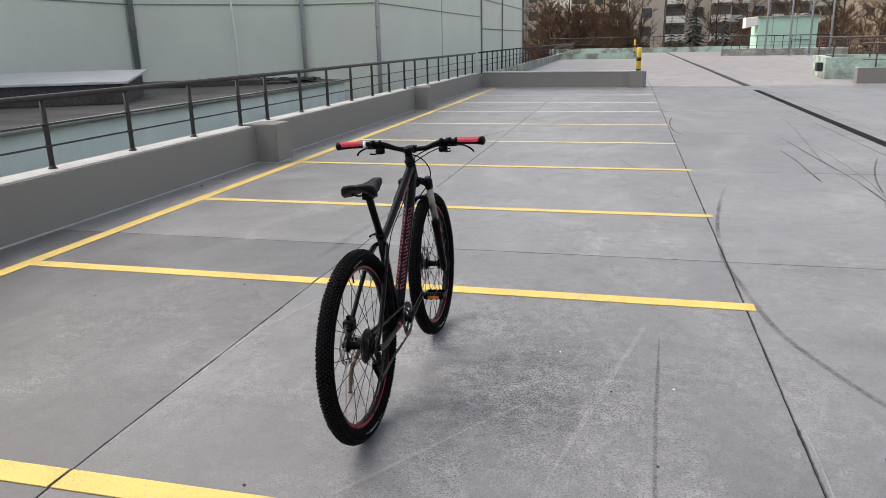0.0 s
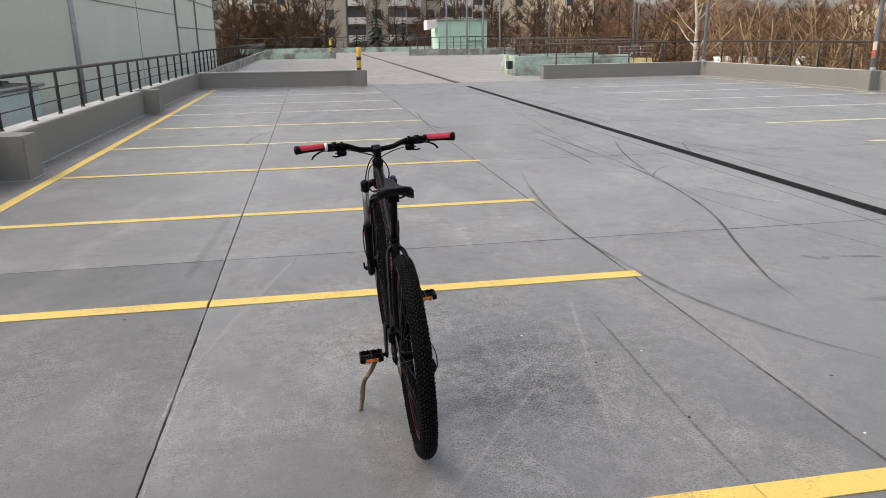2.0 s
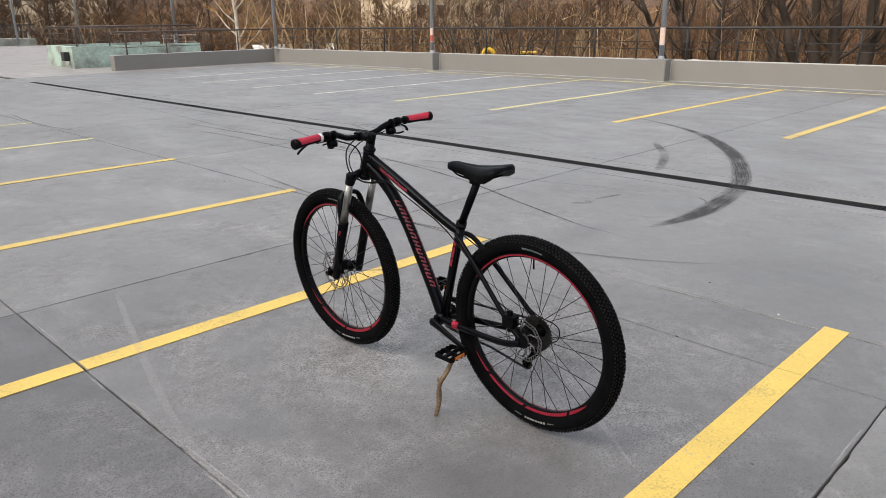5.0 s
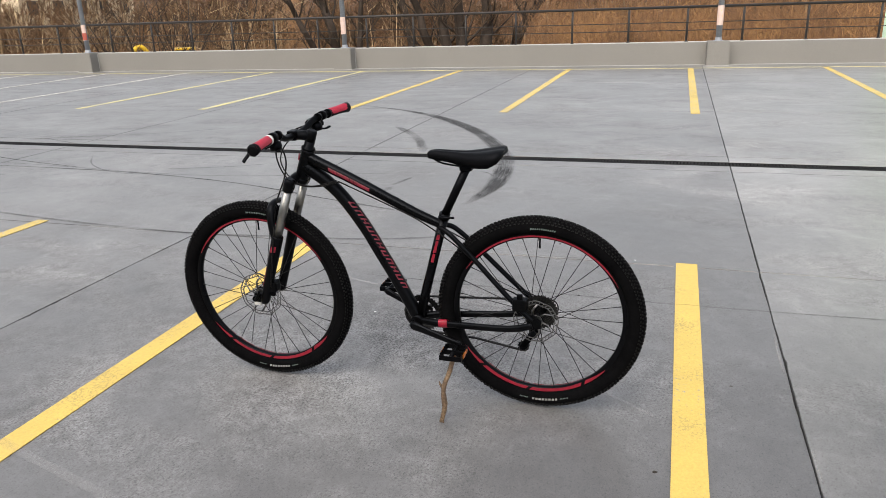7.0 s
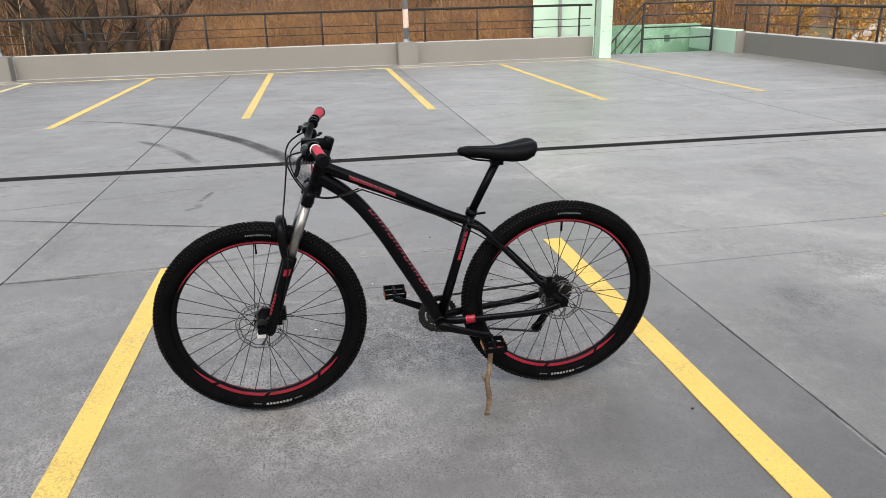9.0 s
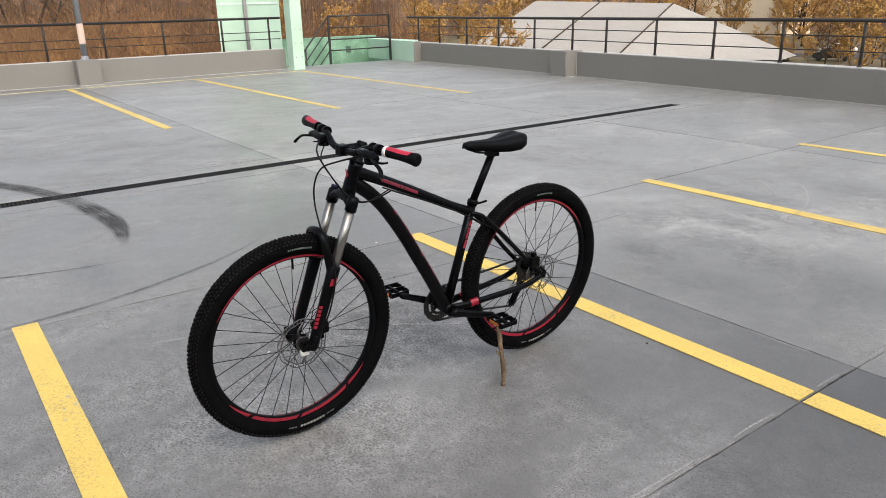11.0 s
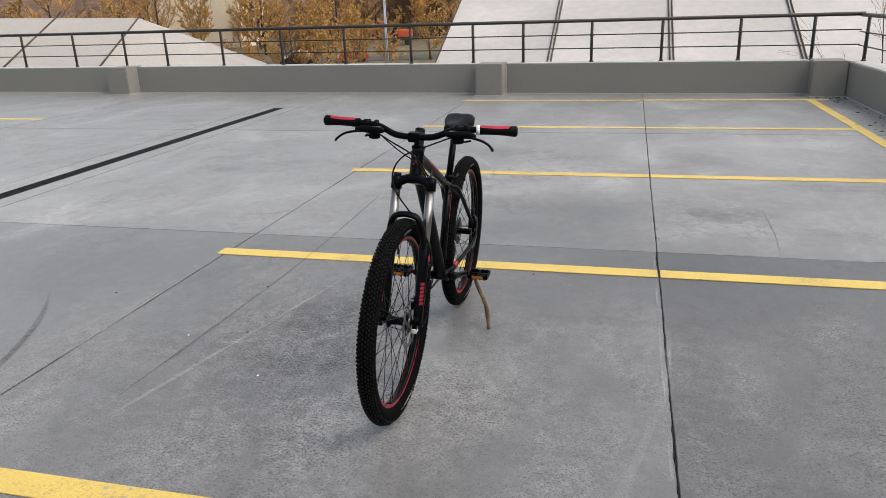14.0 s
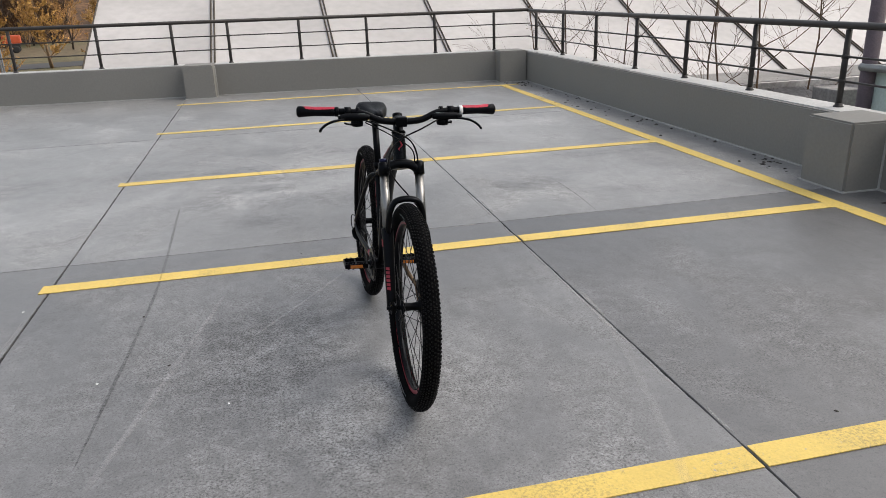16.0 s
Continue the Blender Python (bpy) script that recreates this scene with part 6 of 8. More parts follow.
bm = bmesh.new()
sweep(bm, [(-8.45, -3.55, GROUND), (-8.45, -3.55, 2.6)], 0.09, 10)
part("corner_post", bm, MAUVE, hall, "dark mauve steel corner post")
def roof_box(name, corner, turn, size, mat, label, top=None):
    """A low box on the flat roof, its front corner at corner, turned in plan."""
    ob = thing(name, label, name.replace("_", " "), (*corner, 0.46), turn)
    bm = bmesh.new()
    box(bm, (0, 0, 0), size, 0.015)
    part("body", bm, mat, ob)
    if top:
        bm = bmesh.new()
        box(bm, (-0.08, -0.12, size[2]), (size[0] + 0.1, size[1] + 0.1, size[2] + 0.05), 0.01)
        for v in bm.verts:
            v.co.z += (v.co.y - size[1] * 0.2) * 0.05
        part("cover", bm, top, ob, "pale sheet metal cover")


roof_box("skylight", (-15.0, 8.3), 28, (5.2, 2.6, 0.42), ROOF_DARK, "low skylight kerb with a pale metal cover on the flat roof", ZINC_PALE)
roof_box("roof_panel", (-13.6, 15.2), 30, (3.4, 1.1, 0.14), ROOF_DARK, "dark slab of roofing lying on the flat roof")
roof_box("roof_panel", (-11.7, 16.6), 20, (1.8, 0.8, 0.07), SIGN_BLACK, "loose strip of black roofing felt")

# torn roofing felt heaped against the tall wall
heap = random.Random(11)
for k in range(16):
    bm = bmesh.new()
    n, wide, deep = 6, heap.uniform(0.7, 1.9), heap.uniform(0.25, 0.7)
    rows = [[bm.verts.new((wide * (i / n - 0.5), deep * (j / 3 - 0.5), 0.05 + 0.10 * abs(noise.noise((i * 0.9, j * 0.8, k * 3.1))) + (0.06 if 0 < j < 3 else 0.0))) for j in range(4)] for i in range(n + 1)]
    for a, b in zip(rows, rows[1:]):
        for j in range(3):
            bm.faces.new((a[j], a[j + 1], b[j + 1], b[j]))
    bmesh.ops.solidify(bm, geom=list(bm.faces), thickness=0.02)
    ob = single("roofing_scrap", bm, ROOF_DARK if k % 4 else ZINC, "torn strip of dark roofing felt on the flat roof", "roofing", "roofing scraps")
    u = heap.random()
    ob.matrix_basis = pose(-14.0 + 3.9 * u + heap.uniform(-0.2, 0.3), 15.8 + 2.9 * u + heap.uniform(-0.5, 0.3), 0.44, 0, 0, 34 + heap.uniform(-30, 30))

# sheds below the south-west corner
SHED_ROOF = material("corrugated_sheet", (0.46, 0.44, 0.43), 0.6, 0.0, vary=0.25, scale=1.0, fine=12, second=(0.30, 0.28, 0.27))
OLD_CONCRETE = material("old_concrete", (0.25, 0.24, 0.23), 0.85, vary=0.25, scale=1.4, fine=20)
shed = thing("shed", "low shed with a weathered corrugated grey roof", "shed", (0, 0, 0))
bm = bmesh.new()
box(bm, (-17.0, -13.0, GROUND), (-9.4, -4.2, -0.75))
part("wall", bm, OLD_CONCRETE, shed)
bm = bmesh.new()
n = 64
rows = [[bm.verts.new((-17.4 + 8.3 * k / (n * 2), y, -0.55 + (0.03 if k % 2 else -0.03) - (0.45 if y < -9 else 0.0))) for k in range(n * 2 + 1)] for y in (-13.4, -8.7, -4.0)]
for a, b in zip(rows, rows[1:]):
    for k in range(n * 2):
        bm.faces.new((a[k], a[k + 1], b[k + 1], b[k]))
bmesh.ops.solidify(bm, geom=list(bm.faces), thickness=0.02)
part("roof", bm, SHED_ROOF, shed, "corrugated roof sheets")
for y in (-8.7,):
    bm = bmesh.new()
    box(bm, (-17.4, y, -0.55), (-9.05, y + 0.12, -0.42))
    part("roof_ridge", bm, SHED_ROOF, shed)
bm = bmesh.new()
box(bm, (-9.3, -7.2, GROUND), (-8.3, -4.4, -0.25), 0.03)
box(bm, (-9.3, -5.0, -0.26), (-8.9, -4.5, 0.02), 0.02)
single("concrete_block", bm, OLD_CONCRETE, "rough old concrete wall block beside the shed", "wall block")

# ---- white marquees to the south ----
FABRIC = material("white_tent_fabric", (0.46, 0.443, 0.436), 0.55, vary=0.06, scale=0.25, fine=3.0, bump=0.02, second=(0.40, 0.384, 0.376))
KEDER = material("tent_profile", (0.075, 0.062, 0.048), 0.6, 0.0, vary=0.2, spec=0.3)
marquee = thing("marquee", "huge white fabric marquee roof with dark ribs", "tent")
SLOPE = 0.47


def tent_z(y):
    return -0.95 + (-26.6 - y) * SLOPE


XS = [5.45 - 4.78 * k for k in range(11)]
for i, (a, b) in enumerate(zip(XS, XS[1:])):
    bm = bmesh.new()
    rows = []
    for j in range(9):
        u = j / 8
        x = a + (b - a) * u
        sag = 0.10 * (1 - (2 * u - 1) ** 2)
        rows.append([bm.verts.new((x, y, tent_z(y) - sag * min(1, (y + 46) / 6, (-19.5 - y) / 3))) for y in (-46.0, -40.0, -34.0, -30.0, -26.0, -22.5, -19.5)])
    for p, q in zip(rows, rows[1:]):
        for k in range(6):
            f = bm.faces.new((p[k], p[k + 1], q[k + 1], q[k]))
            f.smooth = True
    part("roof_panel", bm, FABRIC, marquee)
for x in XS:
    for off in ((-0.07, 0.07) if x < 5 else (0.0,)):
        bm = bmesh.new()
        sweep(bm, [(x + off, y, tent_z(y) + 0.03) for y in (-46.0, -19.5)], 0.035, 6)
        part("rib", bm, KEDER, marquee)
bm = bmesh.new()
prism(bm, [(XS[-1], -46.0), (XS[0] - 0.05, -46.0), (XS[0] - 0.05, -20.0), (XS[-1], -20.0)], GROUND, tent_z(-20) - 0.2)
for v in bm.verts:
    if v.co.z > GROUND + 0.1 and v.co.y < -40:
        v.co.z = tent_z(-46) - 0.2
part("side_wall", bm, FABRIC, marquee)

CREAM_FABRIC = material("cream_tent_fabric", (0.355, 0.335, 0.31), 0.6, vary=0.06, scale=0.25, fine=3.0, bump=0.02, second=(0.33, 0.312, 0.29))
far_tent = thing("marquee", "white fabric marquee standing far off on the ground", "tent")
A, B = Vector((71.0, -68.0, 1.55)), Vector((53.2, -73.6, 0.95))
d = (B - A).normalized()
v = Vector((-d.y, d.x, 0)).normalized()
v = v if v.y > 0 else -v
for i in range(2):
    p, q = A.lerp(B, i / 2), A.lerp(B, (i + 1) / 2)
    for s in (1, -1):
        bm = bmesh.new()
        bm.faces.new([bm.verts.new(w) for w in (p, q, q + v * 16 * s + Vector((0, 0, -5.2)), p + v * 16 * s + Vector((0, 0, -5.2)))])
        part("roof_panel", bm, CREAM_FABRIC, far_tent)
    bm = bmesh.new()
    sweep(bm, [q + Vector((0, 0, 0.05)), q + v * 16 + Vector((0, 0, -5.1))], 0.09, 5)
    part("rib", bm, KEDER, far_tent)
bm = bmesh.new()
e = B + d * 13.5 + Vector((0, 0, -5.5))
for s in (1, -1):
    bm.faces.new([bm.verts.new(w) for w in (B, e + v * 4 * s, B + v * 16 * s + Vector((0, 0, -5.2)))])
bm.faces.new([bm.verts.new(w) for w in (B, e + v * 4, e - v * 4)])
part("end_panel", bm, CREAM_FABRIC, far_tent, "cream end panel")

# ---- ground ----
GRASS = material("winter_grass", (0.095, 0.088, 0.036), 0.95, vary=0.35, scale=0.05, fine=1.2, bump=0.3, second=(0.12, 0.09, 0.05), coords="Object")
ASPHALT = material("asphalt", (0.06, 0.06, 0.062), 0.85, vary=0.2, scale=0.4, fine=20)
bm = bmesh.new()
n = 48
ring = [[bm.verts.new((r * math.cos(2 * math.pi * k / n), r * math.sin(2 * math.pi * k / n), GROUND + (0 if r < 100 else (r - 100) * 0.012))) for k in range(n)] for r in (30, 100, 300, 1500)]
c = bm.verts.new((0, 0, GROUND))
for k in range(n):
    j = (k + 1) % n
    bm.faces.new((c, ring[0][k], ring[0][j]))
    for a, b in zip(ring, ring[1:]):
        bm.faces.new((a[k], b[k], b[j], a[j]))
single("ground", bm, GRASS, "winter grass and earth reaching to the horizon", "ground", kind="structure")
bm = bmesh.new()
prism(bm, [(6, -98), (60, -82), (61, -90), (6, -107)], GROUND, GROUND + 0.05)
single("road", bm, ASPHALT, "asphalt service road below the deck", "road", kind="structure")


# ---- north: ramp deck, kiosk and bollards ----
BOLLARD_Y = material("bollard_yellow", (0.78, 0.50, 0.03), 0.4, vary=0.1, scale=8)


def bollard(x, y, z, h):
    b = thing("bollard", "yellow bollard with black bands on the low wall", "bollard", (x, y, z), 0, "bollards")
    bm = bmesh.new()
    turned(bm, [(0.075, 0), (0.075, h - 0.02), (0.06, h)], (0, 0, 0), 16, "Z")
    part("post", bm, BOLLARD_Y, b)
    for a, c in ((0.0, 0.09), (0.42, 0.58)):
        bm = bmesh.new()
        turned(bm, [(0.078, h * a), (0.078, h * c)], (0, 0, 0), 16, "Z")
        part("band", bm, SIGN_BLACK, b, "black band")
    return b


BALCONY_WHITE = material("white_sheet", (0.70, 0.69, 0.67), 0.7, vary=0.06, scale=1)
bollard(-0.5, 22.52, WALL_H + 0.025, 0.72)
bollard(-0.45, 55.55, 0.42, 0.95)
STAINED = material("stained_kerb", (0.36, 0.40, 0.36), 0.85, vary=0.3, scale=1.2, fine=14, second=(0.20, 0.20, 0.18))
TEAL_OLD = material("peeling_teal", (0.40, 0.53, 0.46), 0.8, vary=0.16, scale=1.1, fine=12, second=(0.20, 0.205, 0.18), mix=(0.40, 0.56))
KIOSK_TEAL = material("kiosk_teal", (0.42, 0.62, 0.52), 0.75, vary=0.08, scale=0.6, fine=10)


def low_wall(name, p, q, h, mat, label, thick=0.3):
    bm = bmesh.new()
    prism(bm, stretch(p, q, 0, thick), -0.02, h)
    return single(name, bm, mat, label, "wall", kind="structure")


low_wall("wall_ramp_west", (-5.6, 23.1), (-6.3, 77.6), 0.4, STAINED, "stained low wall along the ramp deck")
railing("railing_ramp_west", (-5.6, 23.1), (-6.3, 77.6), steps(0.5, 54, 1.15), 0.4, 1.13, (0.69, 0.87), "dark steel railing along the ramp deck", RAIL_DARK, 0.15)
low_wall("wall_ramp_step", (-6.0, 56.2), (-0.1, 55.4), 0.42, TEAL_OLD, "low peeling teal wall across the ramp deck")
low_wall("wall_far_north", (-9.0, 77.8), (16.0, 77.8), 0.5, TEAL_OLD, "low pale teal wall at the end of the ramp deck")
railing("railing_far_north", (-9.0, 77.8), (16.0, 77.8), steps(0.5, 24.5, 2.0), 0.5, 1.55, (0.9, 1.2), "dark steel railing at the end of the ramp deck", RAIL_DARK, 0.15)
low_wall("wall_planter", (6.1, 60.0), (14.8, 58.9), 0.5, STAINED, "stained concrete kerb of a raised bed", 3.0)
railing("railing_planter", (6.1, 60.0), (14.8, 58.9), steps(0.1, 8.7, 0.6), 0.5, 1.45, (0.75, 1.0), "dark steel railing round the raised bed", RAIL_DARK, 0.15, 0.03)
low_wall("wall_ramp_opening", (5.75, 26.2), (10.6, 26.4), 0.72, TEAL_OLD, "peeling teal wall round the ramp opening")
low_wall("wall_ramp_opening", (6.15, 29.6), (5.75, 26.5), 0.72, TEAL_OLD, "peeling teal wall round the ramp opening")
low_wall("wall_ramp_opening", (6.15, 29.6), (10.6, 29.85), 0.72, TEAL_OLD, "peeling teal wall round the ramp opening")
railing("railing_ramp_opening", (5.9, 26.2), (10.6, 26.4), steps(0.1, 4.7, 1.15), 0.7, 1.38, (0.9, 1.12), "rusty steel railing on the teal wall", RAIL_RUST, 0.15)
railing("railing_ramp_opening", (6.2, 29.6), (10.6, 29.85), steps(0.1, 4.4, 1.07), 0.7, 1.38, (0.9, 1.12), "rusty steel railing on the teal wall", RAIL_RUST, 0.15)
railing("railing_east_far", (13.9, 30.0), (15.8, 77.0), steps(0.5, 46, 1.6), 0.0, 1.2, (0.5, 0.85), "rusty steel railing along the far deck edge", RAIL_RUST, 0.0)
bm = bmesh.new()
box(bm, (5.55, 26.45, 0.25), (5.75, 26.75, 0.55), 0.01)
single("vent_box", bm, SIGN_BLACK, "small black vent box on the teal wall", "vent")
kiosk = thing("kiosk", "pale teal kiosk with a flat roof on the ramp deck", "kiosk", (0, 0, 0))
bm = bmesh.new()
box(bm, (9.35, 64.6, -0.02), (13.8, 68.5, 2.86), 0.02)
part("wall", bm, KIOSK_TEAL, kiosk)
bm = bmesh.new()
box(bm, (9.2, 64.4, 2.861), (13.95, 68.7, 2.98), 0.02)
part("roof", bm, STAINED, kiosk)
bm = bmesh.new()
box(bm, (8.35, 64.7, 2.3), (9.34, 66.5, 2.9), 0.03)
for v in bm.verts:
    v.co.z += (v.co.x - 9.34) * 0.25 if v.co.z < 2.6 else 0.0
part("canopy", bm, BALCONY_WHITE, kiosk, "white canopy over the kiosk door")
bm = bmesh.new()
box(bm, (12.0, 64.5, 1.05), (13.4, 64.6, 1.12), 0.01)
part("ledge", bm, PIPE_GREY, kiosk)
for x in (10.4, 12.2, 13.3):
    bm = bmesh.new()
    box(bm, (x, 64.58, 0.0), (x + 0.04, 64.6, 2.86))
    part("panel_joint", bm, PIPE_GREY, kiosk)

# vehicles on the service road to the south
CAR_RED = material("red_car_paint", (0.50, 0.03, 0.02), 0.3, vary=0.08, scale=2, coat=0.4)
ORANGE_PAINT = material("orange_machine_paint", (0.55, 0.09, 0.03), 0.45, vary=0.15, scale=2)
CAR_WHITE = material("white_car_paint", (0.72, 0.72, 0.70), 0.35, vary=0.05, scale=2)
CAR_GREY = material("grey_car_paint", (0.38, 0.39, 0.40), 0.35, vary=0.05, scale=2)
GLASS_DARK = material("dark_glass", (0.02, 0.025, 0.03), 0.1, vary=0.1, spec=0.8)
TYRE = material("vehicle_tyre", (0.02, 0.02, 0.02), 0.8)


def road_wheel(parent, x, y, r, w):
    bm = bmesh.new()
    turned(bm, [(r * 0.6, y - w / 2), (r, y - w / 2 + 0.03), (r, y + w / 2 - 0.03), (r * 0.6, y + w / 2)], (x, 0, r), 18, "Y")
    return part("wheel", bm, TYRE, parent)


def car(at, turn, paint, label):
    c = thing("car", label, "car", at, turn, "parked vehicles")
    bm = bmesh.new()
    prof = [(-2.0, 0.35), (-2.05, 0.75), (-1.9, 0.95), (-1.45, 1.0), (-0.95, 1.42), (0.55, 1.45), (1.15, 1.0), (1.9, 0.85), (2.05, 0.6), (2.0, 0.35)]
    a, b = [bm.verts.new((x, -0.82, z)) for x, z in prof], [bm.verts.new((x, 0.82, z)) for x, z in prof]
    bm.faces.new(a), bm.faces.new(b[::-1])
    for k in range(len(prof)):
        j = (k + 1) % len(prof)
        bm.faces.new((a[k], a[j], b[j], b[k]))
    bmesh.ops.bevel(bm, geom=list(bm.edges), offset=0.05, segments=2, affect="EDGES")
    part("body", bm, paint, c)
    for s in (-1, 1):
        bm = bmesh.new()
        bm.faces.new([bm.verts.new((x, s * 0.826, z)) for x, z in ((-1.3, 1.02), (-0.9, 1.36), (0.5, 1.38), (0.98, 1.02))])
        part("side_window", bm, GLASS_DARK, c)
        for x in (-1.3, 1.3):
            road_wheel(c, x, s * 0.76, 0.31, 0.2)
    return c


car((33.2, -89.8, GROUND + 0.05), 20, CAR_RED, "small red car parked on the service road")
car((41.7, -91.3, GROUND + 0.05), 17, CAR_WHITE, "white car parked on the service road among shrubs")
car((38.6, -83.8, GROUND), 24, TYRE, "black car parked on the grass among shrubs")
loader = thing("excavator", "orange-red wheeled excavator standing on the grass", "excavator", (36.6, -122.5, GROUND + 0.3), 12)
bm = bmesh.new()
box(bm, (-1.9, -1.15, 0.9), (1.9, 1.15, 1.35), 0.06)
part("chassis", bm, TYRE, loader)
bm = bmesh.new()
box(bm, (-2.1, -1.1, 1.36), (0.4, 1.1, 2.6), 0.2)
part("engine_hood", bm, ORANGE_PAINT, loader)
bm = bmesh.new()
box(bm, (0.41, -0.2, 1.36), (1.8, 1.1, 3.2), 0.12)
part("cab", bm, GLASS_DARK, loader)
bm = bmesh.new()
sweep(bm, [(0.8, -0.7, 1.7), (3.0, -0.7, 3.9), (4.6, -0.7, 2.6), (4.4, -0.7, 1.0)], [0.22, 0.2, 0.16, 0.12], 8)
part("boom", bm, ORANGE_PAINT, loader)
for x in (-1.3, 1.4):
    for s in (-1, 1):
        road_wheel(loader, x, s * 1.1, 0.55, 0.45)
for x, y in ((16.3, -53.2), (17.0, -55.0)):
    lamp_post((x, y, GROUND), 8.0, 0.07)


# raised bank to the east, with a small digger and parked vehicles half hidden in the scrub
BANK = GROUND + 3.0
bm = bmesh.new()
foot = [(19.0, 4.0), (56.0, 2.0), (56.0, 46.0), (24.0, 46.0), (19.0, 32.0)]
top = [(20.5, 6.0), (53.0, 4.0), (53.0, 43.5), (25.5, 43.5), (20.5, 30.5)]
lo, hi = [bm.verts.new((x, y, GROUND - 0.05)) for x, y in foot], [bm.verts.new((x, y, BANK)) for x, y in top]
for k in range(5):
    bm.faces.new((lo[k], lo[(k + 1) % 5], hi[(k + 1) % 5], hi[k]))
bm.faces.new(hi), bm.faces.new(lo[::-1])
single("ground_bank", bm, GRASS, "grassy raised bank below the east parapet", "ground", kind="structure")
DIGGER_YELLOW = material("digger_yellow_paint", (0.72, 0.46, 0.02), 0.45, vary=0.12, scale=3, fine=30)
digger = thing("mini_excavator", "small yellow tracked excavator parked on the bank", "excavator", (23.6, 21.6, BANK), 129)
for sy in (-0.62, 0.34):
    bm = bmesh.new()
    box(bm, (-1.0, sy, 0.0), (0.8, sy + 0.28, 0.45), 0.12)
    part("track", bm, TYRE, digger)
bm = bmesh.new()
box(bm, (-1.15, -0.6, 0.47), (0.25, 0.6, 1.35), 0.12)
part("body", bm, DIGGER_YELLOW, digger)
for px in (-1.15, -0.55):
    for py in (-0.4, 0.4):
        bm = bmesh.new()
        sweep(bm, [(px, py, 1.3), (px, py, 2.525)], 0.03, 8)
        part("canopy_post", bm, TYRE, digger)
bm = bmesh.new()
box(bm, (-1.28, -0.5, 2.52), (-0.45, 0.5, 2.6), 0.03)
part("canopy_roof", bm, DIGGER_YELLOW, digger)
bm = bmesh.new()
sweep(bm, curve([(0.2, 0, 1.1), (0.62, 0, 2.3), (0.82, 0, 2.66), (1.02, 0, 2.70), (1.2, 0, 2.5), (1.3, 0, 1.3)], 5), 0.1, 10)
part("boom", bm, DIGGER_YELLOW, digger)
bm = bmesh.new()
box(bm, (1.05, -0.3, 0.75), (1.45, 0.3, 1.3), 0.08)
part("bucket", bm, TYRE, digger)
for x, y, turn, mat, label in ((34.0, 24.5, 60, CAR_WHITE, "white car glimpsed through the scrub"), (41.0, 21.0, 75, CAR_GREY, "grey car glimpsed through the scrub"), (30.0, 40.0, 50, CAR_GREY, "grey car glimpsed through the scrub")):
    car((x, y, BANK), turn, mat, label)


# earth terrace with cars parked end on, and a yellow wall with a thin railing
TERRACE = GROUND + 3.35
EARTH = material("brown_earth", (0.10, 0.066, 0.043), 0.95, vary=0.3, scale=0.8, fine=12, bump=0.3)
bm = bmesh.new()
foot = [(33.0, 62.0), (49.0, 55.5), (53.0, 66.0), (37.0, 76.0)]
lo, hi = [bm.verts.new((x, y, GROUND - 0.05)) for x, y in foot], [bm.verts.new((x * 0.9 + 4.3, y * 0.9 + 6.5, TERRACE)) for x, y in foot]
for k in range(4):
    bm.faces.new((lo[k], lo[(k + 1) % 4], hi[(k + 1) % 4], hi[k]))
bm.faces.new(hi), bm.faces.new(lo[::-1])
single("ground_terrace", bm, EARTH, "bare brown earth terrace among the trees", "ground", kind="structure")
for x, y, turn, mat, label in ((38.2, 66.6, 64, CAR_WHITE, "white car parked end on among the trees"), (40.4, 65.6, 58, CAR_GREY, "grey car parked end on among the trees"), (42.7, 64.6, 66, TYRE, "black car parked end on among the trees"), (45.0, 63.4, 60, CAR_WHITE, "white car parked end on among the trees")):
    car((x, y, TERRACE), turn, mat, label)
# pale yellow strip beyond the deck, given the form of a low wall
BARRIER_Y = material("pale_yellow_wall", (0.74, 0.60, 0.28), 0.7, vary=0.15, scale=1.5, fine=15)
bm = bmesh.new()
prism(bm, stretch((20.6, 51.0), (22.9, 50.14), 0, 0.3), GROUND, -0.22)
single("wall_yellow", bm, BARRIER_Y, "pale yellow wall beyond the deck", "wall", kind="structure")
railing("railing_yellow_wall", (20.6, 51.0), (22.9, 50.14), steps(0.1, 2.3, 0.75), -0.22, 0.62, (0.15, 0.4), "thin pale steel railing on the yellow wall", ZINC_PALE, 0.15, 0.018)

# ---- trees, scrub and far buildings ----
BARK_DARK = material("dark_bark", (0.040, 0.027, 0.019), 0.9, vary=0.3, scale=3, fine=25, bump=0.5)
# low sun is put into BARK_TAN, TWIG_GOLD and PALE_STEM as warm colour
BARK_TAN = material("sun_toned_bark", (0.27, 0.175, 0.10), 0.9, vary=0.3, scale=2, fine=20, bump=0.4, random_shift=0.25)
BIRCH = material("birch_bark", (0.62, 0.58, 0.50), 0.8, vary=0.2, scale=3, fine=18, second=(0.42, 0.38, 0.32))
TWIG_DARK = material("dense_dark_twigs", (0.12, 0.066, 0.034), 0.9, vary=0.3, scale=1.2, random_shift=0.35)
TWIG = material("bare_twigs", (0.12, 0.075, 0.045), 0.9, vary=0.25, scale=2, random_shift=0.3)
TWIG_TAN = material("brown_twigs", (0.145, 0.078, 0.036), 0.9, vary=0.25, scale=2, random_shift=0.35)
TWIG_GOLD = material("sun_toned_twigs", (0.42, 0.24, 0.09), 0.9, vary=0.25, scale=2, random_shift=0.3)
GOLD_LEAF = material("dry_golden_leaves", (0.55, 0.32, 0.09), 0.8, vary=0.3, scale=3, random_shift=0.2)
